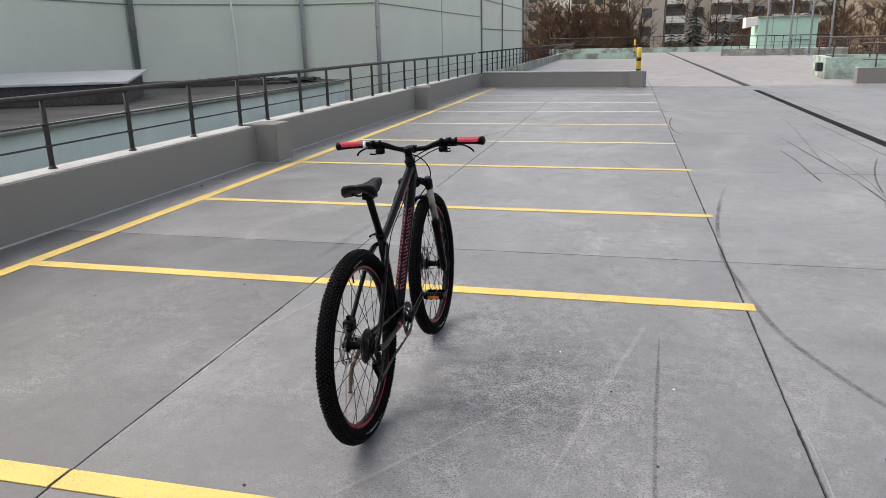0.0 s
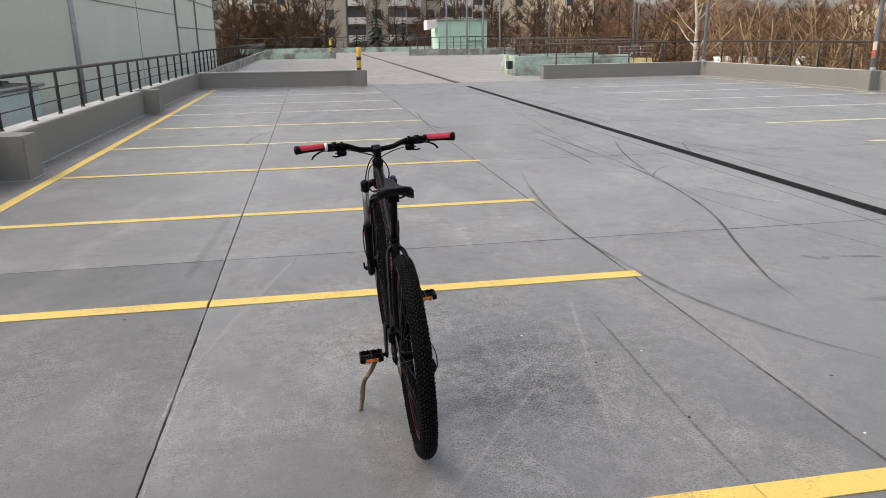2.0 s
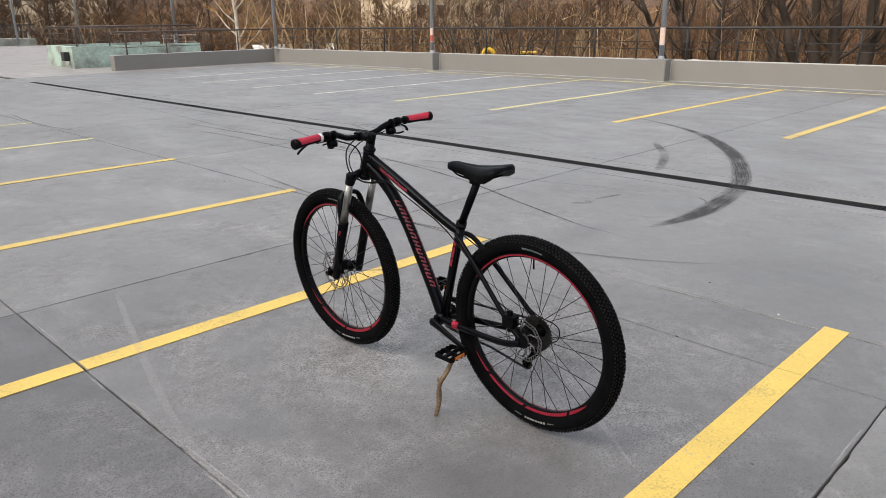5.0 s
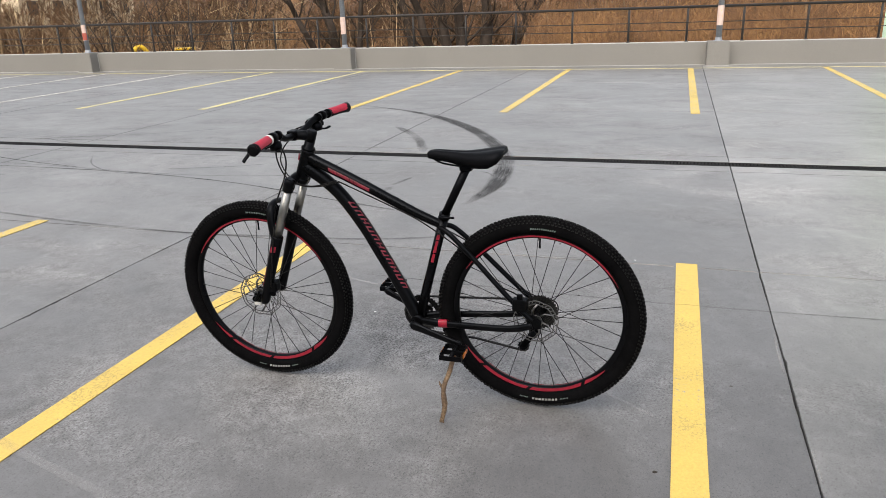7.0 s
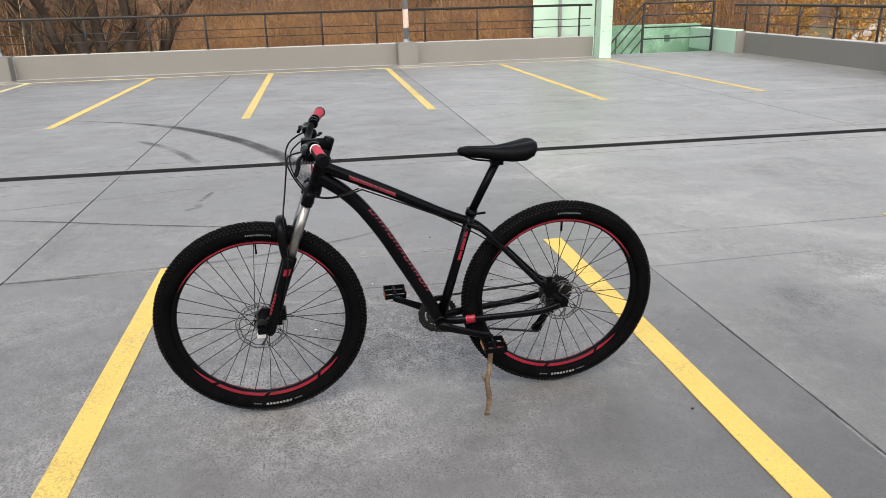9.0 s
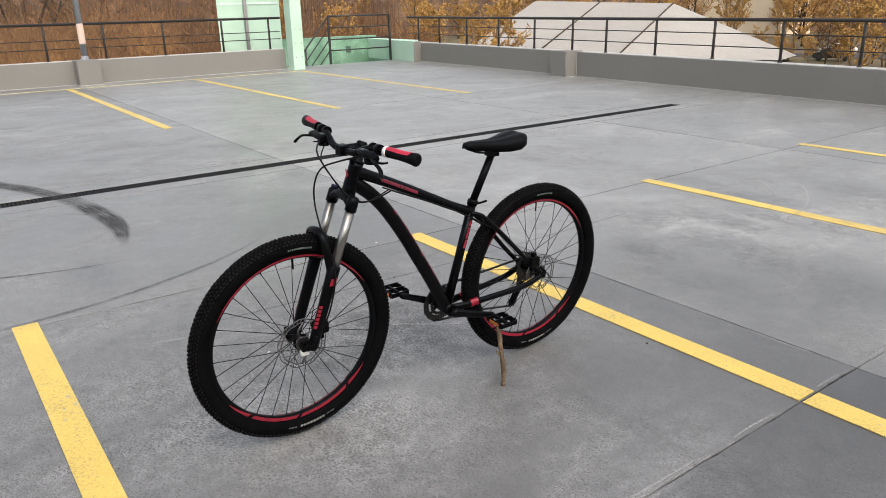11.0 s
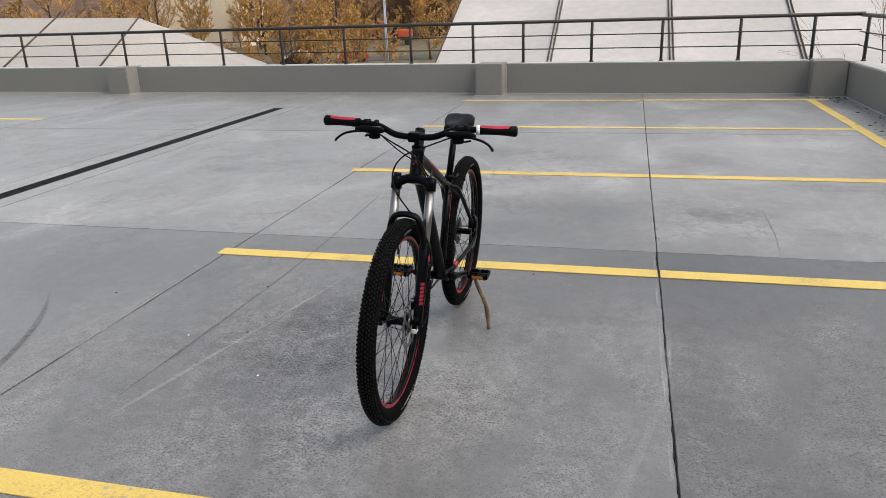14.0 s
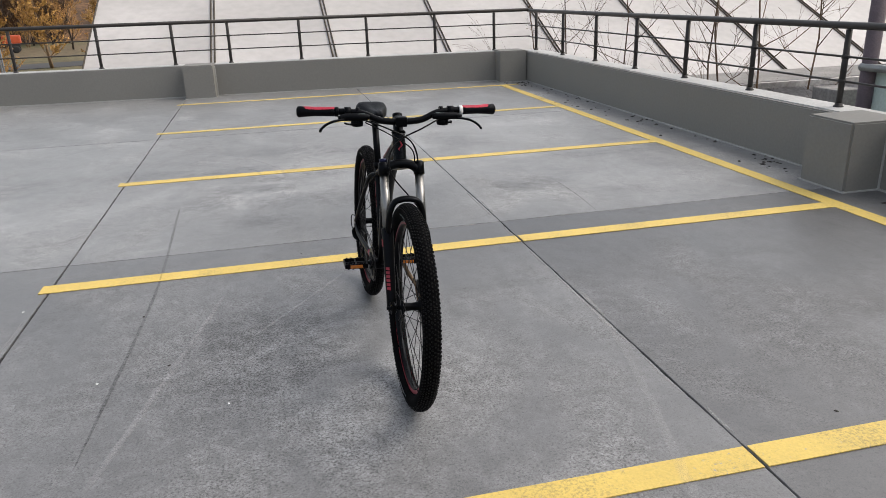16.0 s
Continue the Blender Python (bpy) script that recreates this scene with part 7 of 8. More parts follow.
NEEDLE = material("conifer_needles", (0.028, 0.036, 0.026), 0.9, vary=0.35, scale=2)
HILL = material("wooded_hill", (0.15, 0.083, 0.042), 1.0, vary=0.5, scale=0.25, fine=1.6, second=(0.075, 0.043, 0.025))
REED_GOLD = material("golden_reeds", (0.36, 0.195, 0.08), 0.95, vary=0.4, scale=0.35, fine=2.5, second=(0.15, 0.08, 0.04))
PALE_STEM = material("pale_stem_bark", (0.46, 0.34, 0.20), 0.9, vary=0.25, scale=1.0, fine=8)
SCRUB = material("dark_scrub", (0.135, 0.078, 0.045), 0.95, vary=0.4, scale=0.5, fine=3.0, second=(0.26, 0.145, 0.07), mix=(0.52, 0.66))
THICKET = material("brown_thicket", (0.23, 0.112, 0.045), 0.95, vary=0.35, scale=0.2, fine=2.0, second=(0.10, 0.052, 0.028))


def before_willows(x, y):
    """The open ground in front of the old willows."""
    bearing = math.degrees(math.atan2(x + 4, y - 0.2))
    return (61.5 < bearing < 67.5 or 69.0 < bearing < 79.5) and math.hypot(x + 4, y) < 72


def strip(bm, a, b, w):
    """A sliver of twig between two points."""
    d = b - a
    s = d.cross(Vector((rng.uniform(-1, 1), rng.uniform(-1, 1), 0.3))).normalized() * w
    bm.faces.new((bm.verts.new(a - s), bm.verts.new(a + s), bm.verts.new(b)))


rng = random.Random(7)


def bare_tree(height, r, bark, twig, limbs=12, leaf=None, low=0.22, lean=0.0, stems=1, twigs=14, fine=0.0012):
    """One leafless tree: tapered trunk, forking limbs, and a haze of fine twigs."""
    bt, bc = bmesh.new(), bmesh.new()
    leaves = bmesh.new() if leaf else None
    for st in range(stems):
        tilt = Vector((rng.uniform(-1, 1), rng.uniform(-1, 1), 0)) * (lean + (0.28 if stems > 1 else 0.03))
        pts = [Vector((0.25 * st, 0, -0.1))]
        for k in range(1, 8):
            u = k / 7
            pts.append(Vector((0.25 * st, 0, 0)) + tilt * height * u * (0.6 + 0.4 * u) + Vector((rng.uniform(-1, 1), rng.uniform(-1, 1), 0)) * height * 0.012 + Vector((0, 0, height * u)))
        sweep(bt, pts, [r * (1 - 0.9 * (k / 7) ** 0.8) + 0.008 for k in range(8)], 7)
        for i in range(limbs):
            u = low + (0.95 - low) * (i + rng.random()) / limbs
            k = min(6, int(u * 7))
            p = pts[k].lerp(pts[k + 1], u * 7 - k)
            az = rng.uniform(0, 6.28)
            out = Vector((math.cos(az), math.sin(az), rng.uniform(0.5, 1.1))).normalized()
            n = height * rng.uniform(0.22, 0.38) * (1.1 - 0.6 * u)
            q1 = p + out * n * 0.5
            q2 = q1 + (out + Vector((rng.uniform(-0.3, 0.3), rng.uniform(-0.3, 0.3), 0.35))).normalized() * n * 0.6
            rr = r * (1 - 0.85 * u) * 0.42 + 0.006
            sweep(bt, [p, q1, q2], [rr, rr * 0.65, rr * 0.2], 5, caps=False)
            for j in range(6):
                w = rng.uniform(0.25, 1.0)
                s0 = p.lerp(q1, w * 2) if w < 0.5 else q1.lerp(q2, w * 2 - 1)
                dd = (out + Vector((rng.uniform(-0.9, 0.9), rng.uniform(-0.9, 0.9), rng.uniform(-0.1, 0.9)))).normalized()
                s1 = s0 + dd * n * rng.uniform(0.3, 0.55)
                sweep(bc, [s0, s0.lerp(s1, 0.55) + Vector((0, 0, 0.04 * n)), s1], [rr * 0.3, rr * 0.2, 0.004], 3, caps=False)
                for m in range(twigs):
                    t0 = s0.lerp(s1, rng.uniform(0.15, 1))
                    t1 = t0 + (dd + Vector((rng.uniform(-1, 1), rng.uniform(-1, 1), rng.uniform(-0.2, 1)))).normalized() * n * rng.uniform(0.12, 0.3)
                    strip(bc, t0, t1, fine * (5 + height))
                    if leaf and rng.random() < 0.8:
                        a = t0.lerp(t1, rng.random())
                        e1 = Vector((rng.uniform(-1, 1), rng.uniform(-1, 1), rng.uniform(-1, 1))).normalized() * rng.uniform(0.05, 0.13)
                        e2 = e1.cross(Vector((rng.uniform(-1, 1), rng.uniform(-1, 1), rng.uniform(-1, 1)))).normalized() * 0.08
                        leaves.faces.new([leaves.verts.new(a + x) for x in (-e1, e2, e1, -e2)])
    return mesh_of("trunk", bt, bark), mesh_of("crown", bc, twig), (mesh_of("leaves", leaves, leaf) if leaf else None)


def plant(kind, label, at, turn, size, group, name="tree"):
    t = thing(name, label, "tree" if name == "tree" else name, at, turn, group)
    t.scale = (size, size, size * rng.uniform(0.9, 1.1))
    for nm, me in zip(("trunk", "crown", "foliage"), kind):
        if me:
            ob = new(nm, me)
            ob.parent = t
    return t


DARK = [bare_tree(11, 0.20, BARK_DARK, TWIG, 14, twigs=16) for _ in range(3)]
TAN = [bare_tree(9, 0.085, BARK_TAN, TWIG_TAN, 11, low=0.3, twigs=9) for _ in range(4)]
def old_willow(stems):
    """Stout dark stems from one root, each leaning its own way, with forking limbs: (offset, lean, radius, bend)."""
    bt, bc = bmesh.new(), bmesh.new()
    for off, lean, r, bend in stems:
        pts = []
        for k in range(11):
            u = k / 10
            z = 12.0 * u
            pts.append(Vector((off + lean * z * (0.75 + 0.25 * u) + bend * max(0.0, u - 0.25) ** 2 * 14 + rng.uniform(-0.12, 0.12), rng.uniform(-0.3, 0.3) + lean * rng.uniform(-0.3, 0.3) * z, z - 0.2 - abs(bend) * u * 2.4)))
        pts = [Vector((p.x * 0.74, p.y * 0.74, p.z)) for p in curve(pts, 3)]
        sweep(bt, pts, [r * (1.25 - 0.95 * (i / (len(pts) - 1)) ** 0.9) for i in range(len(pts))], 9)
        for i in range(15):
            p = pts[int(len(pts) * rng.uniform(0.22, 0.97))]
            az = rng.uniform(0, 6.28)
            out = Vector((math.cos(az) + lean, math.sin(az) * 0.8, rng.uniform(0.5, 1.5))).normalized()
            n = rng.uniform(1.6, 3.6)
            q1 = p + out * n * 0.5
            q2 = q1 + (out + Vector((rng.uniform(-0.4, 0.4), rng.uniform(-0.4, 0.4), 0.5))).normalized() * n * 0.7
            rr = r * rng.uniform(0.16, 0.34)
            sweep(bt, [p, q1, q2], [rr, rr * 0.7, rr * 0.25], 5, caps=False)
            for j in range(7):
                w = rng.uniform(0.25, 1.0)
                s0 = p.lerp(q1, w * 2) if w < 0.5 else q1.lerp(q2, w * 2 - 1)
                dd = (out + Vector((rng.uniform(-0.9, 0.9), rng.uniform(-0.9, 0.9), rng.uniform(0.0, 0.9)))).normalized()
                s1 = s0 + dd * n * rng.uniform(0.3, 0.6)
                sweep(bc, [s0, s1], [rr * 0.3, 0.008], 3, caps=False)
                for m in range(9):
                    t0 = s0.lerp(s1, rng.uniform(0.1, 1))
                    strip(bc, t0, t0 + (dd + Vector((rng.uniform(-1, 1), rng.uniform(-1, 1), rng.uniform(-0.2, 1)))).normalized() * n * rng.uniform(0.14, 0.32), 0.014)
    return mesh_of("trunk", bt, BARK_DARK), mesh_of("crown", bc, TWIG), None


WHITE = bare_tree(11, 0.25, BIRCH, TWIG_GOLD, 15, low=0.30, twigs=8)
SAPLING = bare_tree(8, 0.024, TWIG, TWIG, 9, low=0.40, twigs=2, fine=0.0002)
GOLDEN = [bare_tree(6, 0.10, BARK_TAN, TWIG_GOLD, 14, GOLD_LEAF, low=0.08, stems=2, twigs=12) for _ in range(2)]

# old leaning willows beyond the scrub to the east: bearing, distance, stems
for bearing, far, stems in (
    (74.3, 62, [(-4.4, -0.42, 0.42, 0.0), (-2.6, -0.46, 0.40, 0.0), (-1.7, -0.14, 0.46, 0.0), (0.0, -0.12, 0.50, 0.0), (2.3, 0.02, 0.55, 0.0), (4.6, 0.22, 0.48, 0.9)]),
    (65.2, 62, [(0.3, -0.32, 0.46, 0.0), (-1.4, -0.55, 0.32, 0.0), (1.2, 0.12, 0.30, 0.0)]),
    (58.0, 92, [(0.0, 0.1, 0.22, 0.0), (0.6, -0.3, 0.18, 0.0), (-0.5, 0.35, 0.18, 0.0)]),
    (95.5, 78, [(0.0, 0.35, 0.16, 0.3), (0.4, -0.3, 0.16, 0.0), (0.8, 0.6, 0.14, 0.0)]),
):
    a = radians(bearing)
    plant(old_willow(stems), "old dark willow with leaning bare stems", (-4.0 + far * math.sin(a), 0.2 + far * math.cos(a), GROUND), -bearing, 1.0, "willows")
plant(WHITE, "white-barked bare plane tree lit by low sun", (28.6, 54.6, GROUND), 40, 1.12, "")
BUSH = [bare_tree(7.0, 0.055, BARK_DARK, BARK_DARK, 9, low=0.12, stems=6, lean=0.1, twigs=4, fine=0.0006) for _ in range(2)]
for x, y, s in ((20.6, 18.6, 1.0), (22.4, 21.4, 1.05), (24.4, 24.6, 1.0)):
    plant(BUSH[rng.randrange(2)], "dark leafless shrub with many arching stems below the parapet", (x, y, GROUND), rng.uniform(0, 360), s, "dark shrubs", "shrub")
# slender sunlit trees and scrub to the east and north-east
for k in range(56):
    a = radians(rng.uniform(42, 118))
    dist = rng.uniform(42, 90)
    x, y = -2 + dist * math.sin(a), dist * math.cos(a)
    if y > 20 and x < 28 or before_willows(x, y):
        continue
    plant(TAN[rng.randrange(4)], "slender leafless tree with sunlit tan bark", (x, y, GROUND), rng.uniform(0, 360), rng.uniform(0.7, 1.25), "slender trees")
for k in range(20):
    a, dist = radians(rng.uniform(38, 56)), rng.uniform(48, 72)
    plant(TAN[rng.randrange(4)], "slender leafless tree with sunlit tan bark", (-2 + dist * math.sin(a), dist * math.cos(a), GROUND), rng.uniform(0, 360), rng.uniform(0.8, 1.2), "slender trees")
# rounded bare crowns crowding together to the north and north-east
ROUND = [bare_tree(10.5, 0.13, BARK_DARK, TWIG_DARK, 30, low=0.06, twigs=20, fine=0.0016) for _ in range(3)]
for k in range(46):
    a = radians(rng.uniform(-6.2, 0.6) if k % 5 < 3 else rng.uniform(7.0, 22.0))
    dist = rng.uniform(92, 112)
    plant(ROUND[k % 3], "round-crowned bare tree with dense dark twigs", (-2 + dist * math.sin(a), dist * math.cos(a), GROUND), rng.uniform(0, 360), rng.uniform(0.75, 1.15) if a < 0.1 else rng.uniform(0.55, 0.95), "dense bare trees")
for k in range(44):
    a, dist = radians(rng.uniform(20, 78)), rng.uniform(66, 104)
    if not before_willows(-2 + dist * math.sin(a), dist * math.cos(a)):
        plant(ROUND[k % 3], "round-crowned bare tree with dense dark twigs", (-2 + dist * math.sin(a), dist * math.cos(a), GROUND), rng.uniform(0, 360), rng.uniform(0.55, 0.9), "dense bare trees")
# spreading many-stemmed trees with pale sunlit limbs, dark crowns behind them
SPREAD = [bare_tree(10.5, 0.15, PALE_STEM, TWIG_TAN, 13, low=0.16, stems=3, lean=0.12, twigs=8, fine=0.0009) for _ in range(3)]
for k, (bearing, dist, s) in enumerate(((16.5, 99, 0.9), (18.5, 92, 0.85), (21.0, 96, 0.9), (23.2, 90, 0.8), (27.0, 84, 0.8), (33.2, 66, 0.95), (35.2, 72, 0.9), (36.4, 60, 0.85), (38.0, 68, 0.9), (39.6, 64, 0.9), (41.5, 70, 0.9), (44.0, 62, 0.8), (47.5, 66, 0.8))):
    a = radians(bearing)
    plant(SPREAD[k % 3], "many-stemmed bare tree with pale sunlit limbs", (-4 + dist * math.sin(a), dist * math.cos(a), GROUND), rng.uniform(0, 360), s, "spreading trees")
WARM = [bare_tree(9.5, 0.13, BARK_DARK, TWIG_TAN, 26, low=0.06, twigs=16, fine=0.0013) for _ in range(2)]
for k in range(34):
    a, dist = radians(14.5 + 1.35 * k + rng.uniform(-0.5, 0.5)), rng.uniform(80, 112)
    plant((WARM[k % 2], ROUND[k % 3])[k % 2], "round-crowned bare tree with dense brown twigs", (-4 + dist * math.sin(a), dist * math.cos(a), GROUND), rng.uniform(0, 360), rng.uniform(0.85, 1.15) if k < 16 else rng.uniform(0.65, 0.95), "dense bare trees")
# dark trees to the north behind the ramp deck
for x, y, s in ((-9.5, 104, 1.3), (-7.5, 101, 1.2), (-5.0, 106, 1.3), (-3.2, 102, 1.25), (-1.0, 104, 1.2), (0.6, 108, 1.1), (8.5, 112, 1.35), (11.5, 114, 1.3), (16, 110, 1.4), (18, 103, 1.3), (20.5, 108, 1.3), (23, 101, 1.2), (26, 106, 1.3), (29, 100, 1.2), (33, 108, 1.25), (38, 100, 1.2), (31, 92, 1.1), (36, 88, 1.1), (-12, 100, 1.2)):
    plant(DARK[rng.randrange(3)], "tall dark leafless tree behind the ramp deck", (x, y, GROUND), rng.uniform(0, 360), s, "dark trees")
ROUND_GOLD = bare_tree(10.5, 0.13, BARK_DARK, TWIG_GOLD, 28, low=0.06, twigs=18, fine=0.0016)
# golden shrubs to the south-east
for x, y, s in ((24.5, -68, 1.05), (26, -62, 1.1), (23.5, -75, 0.95), (14.0, -72, 0.9), (27, -74, 1.0), (31, -79, 1.1), (50, -44, 1.2), (57, -40, 1.2), (62, -34, 1.1), (70, -30, 1.2), (46, -38, 1.0), (64, -46, 1.1), (23, -92, 1.3), (36, -100, 1.4), (44, -104, 1.5), (52, -100, 1.5), (18, -100, 1.3), (60, -96, 1.5), (70, -92, 1.5), (80, -84, 1.5), (84, -74, 1.4)):
    plant(GOLDEN[rng.randrange(2)], "shrub with dry golden leaves", (x, y, GROUND), rng.uniform(0, 360), s, "golden shrubs", "shrub")
for k in range(54):
    a = radians(rng.uniform(112, 168))
    dist = rng.uniform(112, 150)
    if 161 < math.degrees(a) < 166 and dist < 138:
        dist += 26
    plant((GOLDEN[k % 2], ROUND_GOLD, TAN[k % 4])[k % 3], "tree with golden sunlit twigs beyond the marquees", (dist * math.sin(a), dist * math.cos(a), GROUND), rng.uniform(0, 360), rng.uniform(1.0, 1.5), "far trees")
for k in range(30):
    bearing, dist, kind, s = ((rng.uniform(151, 159.5), rng.uniform(88, 108), GOLDEN[k % 2] if k % 3 else WARM[k % 2], rng.uniform(0.38, 0.6)) if k % 2 else (rng.uniform(158, 167), rng.uniform(142, 156), ROUND[k % 3], rng.uniform(1.0, 1.35)))
    a = radians(bearing)
    plant(kind, "twiggy brown tree beside the service road", (dist * math.sin(a), 3 + dist * math.cos(a), GROUND), rng.uniform(0, 360), s, "roadside trees")
for x, y, s in ((-9.2, -8.2, 1.0), (-10.4, -9.6, 1.1), (-8.4, -10.2, 0.95), (-7.6, -11.0, 0.9), (-9.6, -7.0, 1.05), (-11.4, -8.0, 1.0), (-6.9, -11.6, 0.85)):
    plant(SAPLING, "thin bare sapling growing beside the shed", (x, y, GROUND), rng.uniform(0, 360), s, "saplings")


def conifer(height):
    bt, bc = bmesh.new(), bmesh.new()
    sweep(bt, [(0, 0, 0), (0, 0, height)], [0.16, 0.02], 7)
    for k in range(26):
        u = k / 26
        z = height * (0.10 + 0.88 * u)
        reach = height * 0.23 * (1 - u) ** 0.85 + 0.15
        for j in range(11):
            a = rng.uniform(0, 6.28)
            r = reach * rng.uniform(0.65, 1.1)
            tip = Vector((math.cos(a) * r, math.sin(a) * r, z - r * 0.32))
            root = Vector((0, 0, z + 0.1))
            side = Vector((-math.sin(a), math.cos(a), 0))
            for m in range(5):
                p = root.lerp(tip, 0.25 + 0.18 * m)
                w = r * 0.2 * (1 - 0.14 * m)
                bc.faces.new([bc.verts.new(q) for q in (p, p + side * w * rng.uniform(0.6, 1.2) + (tip - root) * 0.16 - Vector((0, 0, w * 0.5)), root.lerp(tip, min(1.05, 0.5 + 0.18 * m)))])
                bc.faces.new([bc.verts.new(q) for q in (p, root.lerp(tip, min(1.05, 0.5 + 0.18 * m)), p - side * w * rng.uniform(0.6, 1.2) + (tip - root) * 0.16 - Vector((0, 0, w * 0.5)))])
    return mesh_of("trunk", bt, BARK_DARK), mesh_of("crown", bc, NEEDLE), None


SPRUCE = conifer(12)
for x, y, s in ((7.3, 104, 1.1), (13.4, 104, 1.05), (4.2, 98, 0.78), (5.4, 100, 0.70), (11.6, 108, 0.9), (22.5, 112, 1.0), (34.5, 116, 1.1), (24.5, 104, 0.9)):
    plant(SPRUCE, "dark green spruce among bare trees", (x, y, GROUND), rng.uniform(0, 360), s, "spruces")

# dry scrub on the slope below the east parapet and thickets to the north, too fine to count
def brush(name, count, az0, az1, near, far, low, high, mat, label, thick=0.04, cut=None, lean=0.12, forks=4):
    bm = bmesh.new()
    for k in range(count):
        a = radians(rng.uniform(az0, az1))
        dist = near + (far - near) * rng.random() ** 1.2
        x, y = -3 + dist * math.sin(a), dist * math.cos(a)
        if cut and cut(x, y):
            continue
        h = rng.uniform(low, high)
        base = Vector((x, y, GROUND))
        tip = base + Vector((rng.uniform(-lean, lean) * h, rng.uniform(-lean, lean) * h, h))
        strip(bm, base, tip, rng.uniform(0.4, 1.0) * thick)
        for j in range(forks):
            m = base.lerp(tip, rng.uniform(0.25, 0.9))
            strip(bm, m, m + Vector((rng.uniform(-0.8, 0.8), rng.uniform(-0.8, 0.8), rng.uniform(0.2, 1.1))) * (0.5 + h * (0.12 + 0.4 * max(0.0, lean - 0.12))), thick * 0.4)
    return single(name, bm, mat, label, "scrub", kind="stuff")


def on_deck(x, y):
    return x < 20 or (y > 18 and x < 33) or before_willows(x, y) or (36 < x < 51 and 60 < y < 75)


brush("scrub", 3200, 20, 124, 27, 44, 1.2, 4.4, SCRUB, "low reddish-brown scrub below the deck", 0.014, on_deck, 0.4, 6)
brush("scrub", 2600, 14, 44, 47, 90, 1.5, 4.6, SCRUB, "dense reddish-brown scrub below the deck", 0.022, on_deck, 0.5, 8)
brush("scrub", 5200, 42, 80, 47, 90, 2.0, 5.8, SCRUB, "dense reddish-brown scrub below the deck", 0.022, on_deck, 0.25, 7)
brush("reeds", 9000, 79, 104, 34, 70, 4.0, 7.4, REED_GOLD, "tall dry golden reeds below the deck", 0.035, on_deck)
brush("scrub", 5000, 101, 124, 34, 85, 2.5, 6.2, THICKET, "dense brown scrub beside the stair tower", 0.05, on_deck)
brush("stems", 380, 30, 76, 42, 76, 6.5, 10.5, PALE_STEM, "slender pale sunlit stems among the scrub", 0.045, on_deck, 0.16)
brush("thicket", 700, -6.4, 0.8, 96, 116, 4.5, 9.0, THICKET, "dense dark brown thicket of bare trees behind the ramp deck", 0.09)
brush("thicket", 500, 0.8, 16, 92, 108, 5.0, 7.0, THICKET, "dark brown hedge of bare shrubs behind the ramp deck", 0.09)
brush("thicket", 2000, 15, 40, 84, 130, 4.5, 9.5, SCRUB, "dense brown thicket of bare trees on the slope", 0.04, on_deck, 0.5, 14)
brush("thicket", 2000, 38, 62, 84, 130, 4.0, 9.0, SCRUB, "dense brown thicket of bare trees on the slope", 0.04, on_deck, 0.5, 14)
brush("thicket", 2600, 62, 122, 88, 130, 7.0, 13.0, THICKET, "dense brown thicket of bare trees on the slope", 0.09, on_deck)

# wooded hill far behind
bm = bmesh.new()
rows = []
for j, (rad, h) in enumerate(((150, 0), (170, 10), (190, 16), (230, 18))):
    row = []
    for k in range(181):
        a = radians(-40 + 210 * k / 180)
        row.append(bm.verts.new((rad * math.sin(a), rad * math.cos(a), GROUND + h * (0.75 + 0.5 * noise.noise((math.sin(a) * 7, math.cos(a) * 7, j))) + (rng.uniform(-0.8, 0.8) if j > 0 else 0))))
    rows.append(row)
for a, b in zip(rows, rows[1:]):
    for k in range(180):
        bm.faces.new((a[k], a[k + 1], b[k + 1], b[k]))
single("backdrop", bm, HILL, "brown wooded hill on the horizon", "hill", kind="structure")

# apartment blocks
PLASTER = material("beige_plaster", (0.44, 0.39, 0.33), 0.85, vary=0.08, scale=0.2, fine=3)
CREAM = material("cream_plaster", (0.70, 0.58, 0.42), 0.85, vary=0.06, scale=0.2, fine=3)
BALCONY = material("white_balcony", (0.70, 0.68, 0.65), 0.7, vary=0.08, scale=1)
RECESS = material("loggia_shade", (0.13, 0.12, 0.115), 0.8, vary=0.2, scale=1)
PANE = material("window_glass", (0.05, 0.06, 0.07), 0.12, vary=0.1, spec=0.8)


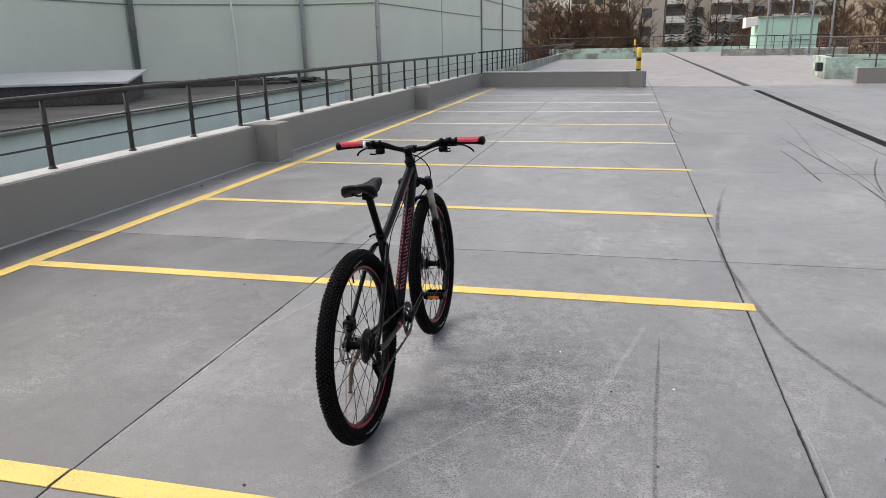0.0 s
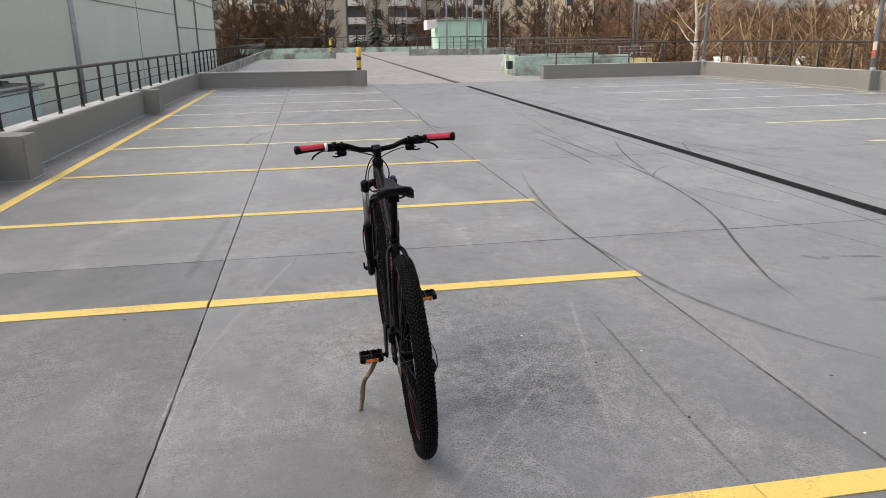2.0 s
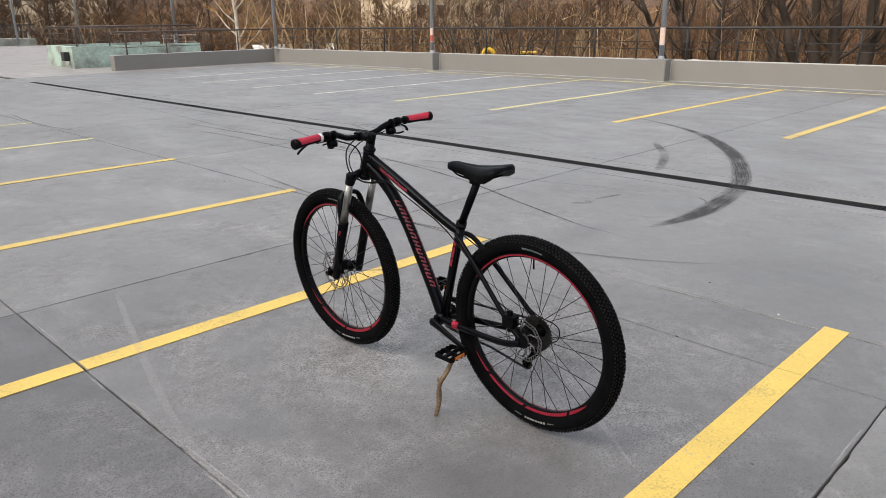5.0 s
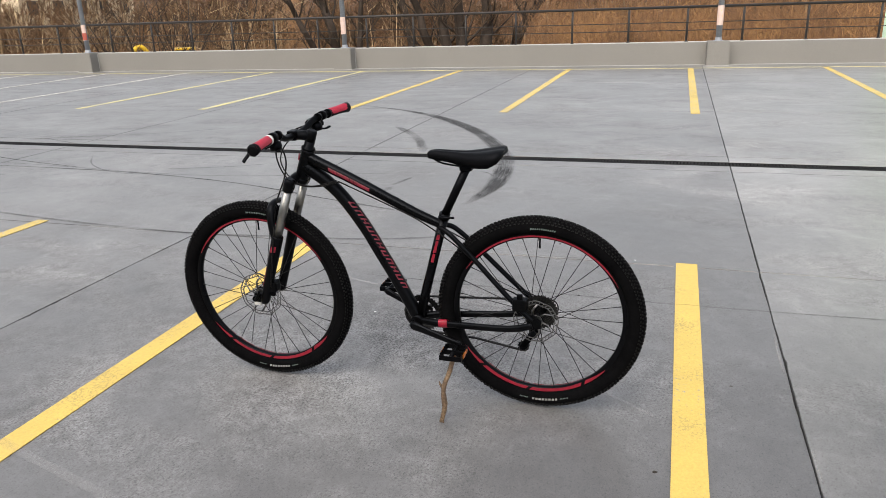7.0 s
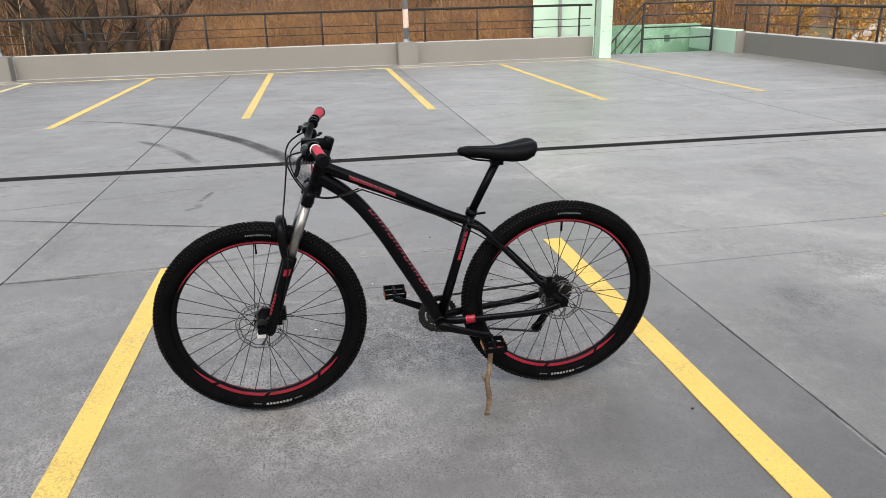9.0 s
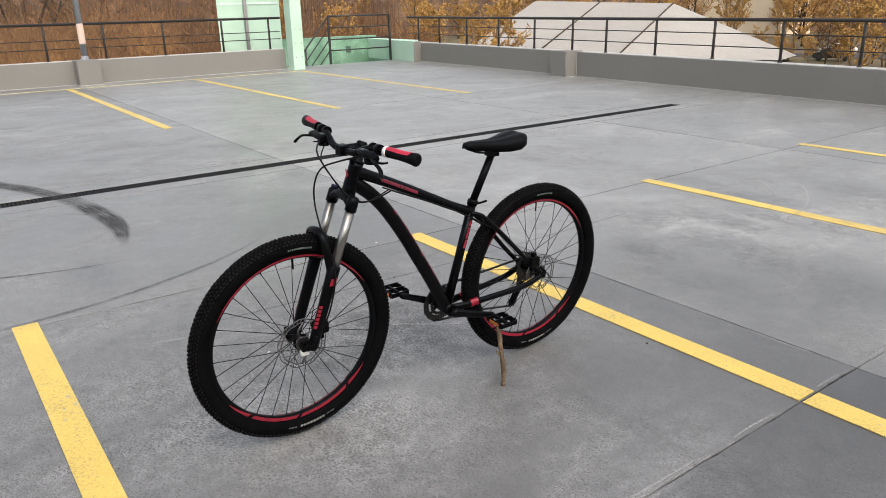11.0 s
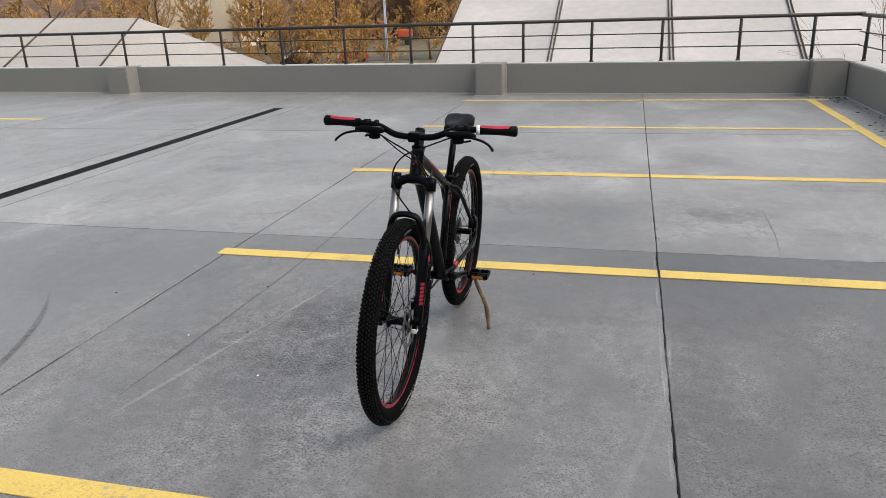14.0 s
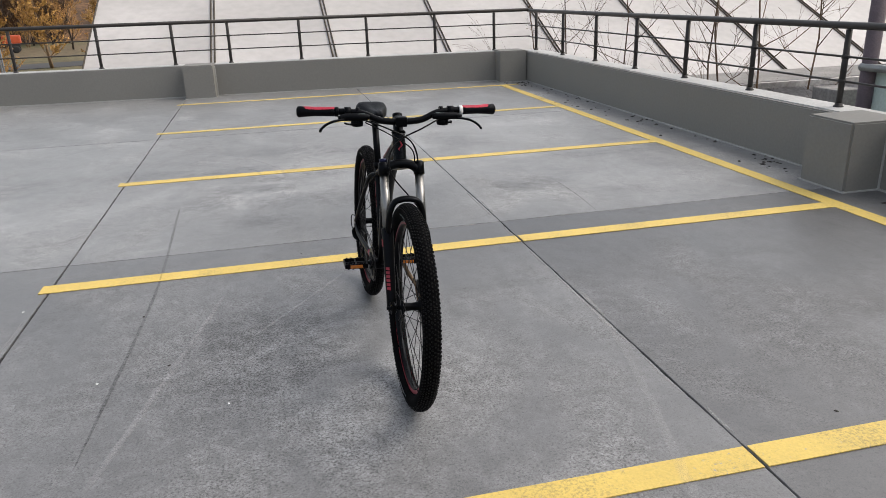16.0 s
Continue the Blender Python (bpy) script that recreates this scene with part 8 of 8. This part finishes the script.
def block(at, width, depth, floors, bays, mat, label, balconies=True):
    """A slab block: walls, roof, and on its south face loggias with white balcony fronts, or windows."""
    b = thing("apartment_building", label, "building", at)
    h = floors * 2.8 + 1.0
    bm = bmesh.new()
    box(bm, (0, 0, 0), (width, depth, h))
    part("wall", bm, mat, b)
    bm = bmesh.new()
    box(bm, (-0.2, -0.2, h), (width + 0.2, depth + 0.2, h + 0.4))
    part("roof", bm, PLASTER, b)
    bw = width / bays
    fronts, recess, panes = bmesh.new(), bmesh.new(), bmesh.new()
    box(fronts, (0.25, -1.1, 0.0), (bw - 0.25, -0.02, 0.14))
    box(fronts, (0.25, -1.1, 0.14), (bw - 0.25, -1.02, 1.05))
    # flat panel without depth, the loggia's inner shade put into its colour
    box(recess, (0.2, -0.03, 0.1), (bw - 0.2, 0.01, 2.5))
    box(panes, (bw / 2 - 0.7, -0.05, 0.9), (bw / 2 + 0.7, 0.01, 2.3))
    fm, rm, pm = mesh_of("balcony", fronts, BALCONY), mesh_of("loggia", recess, RECESS), mesh_of("window", panes, PANE)
    for i in range(bays):
        for f in range(floors):
            z = 0.8 + f * 2.8
            for nm, me in ((("balcony", fm), ("loggia", rm)) if balconies and i % 3 != 1 else (("window", pm),)):
                ob = new(nm, me)
                ob.parent = b
                ob.location = (i * bw, 0, z)
    return b


block((-27.0, 122.0, GROUND), 9.4, 12, 8, 3, PLASTER, "pale slab block of flats with white balcony fronts")
block((-17.6, 122.5, GROUND), 2.4, 12, 8, 1, PLASTER, "beige gable strip of a block of flats", False)
block((-11.5, 138.0, GROUND), 10.0, 14, 10, 3, CREAM, "block of flats with white balconies behind bare trees")
block((-1.0, 123.0, GROUND), 5.2, 14, 10, 1, PLASTER, "beige gable of a tall block of flats", False)
block((4.3, 124.0, GROUND), 10.0, 13, 10, 3, PLASTER, "tall block of flats with white balconies behind bare trees")
block((14.4, 128.0, GROUND), 12.0, 13, 10, 4, PLASTER, "tall block of flats with white balconies behind bare trees")
block((31.0, 150.0, GROUND), 4.0, 14, 10, 1, PLASTER, "tall block of flats with white balconies behind bare trees")
# brighter copy of the cream plaster, with low sunlight put into its colour
CREAM_LIT = material("lit_cream_plaster", (0.86, 0.73, 0.55), 0.85, vary=0.05, scale=0.2, fine=3)
block((36.0, 152.0, GROUND), 22.0, 14, 9, 2, CREAM_LIT, "cream block of flats lit by low sun", False)
block((57.0, 64.0, GROUND), 17.0, 9, 3, 5, CREAM, "low cream house seen through bare trees", False)
block((67.0, -132.0, GROUND), 19.0, 10, 5, 4, CREAM_LIT, "cream building behind the marquee", False)
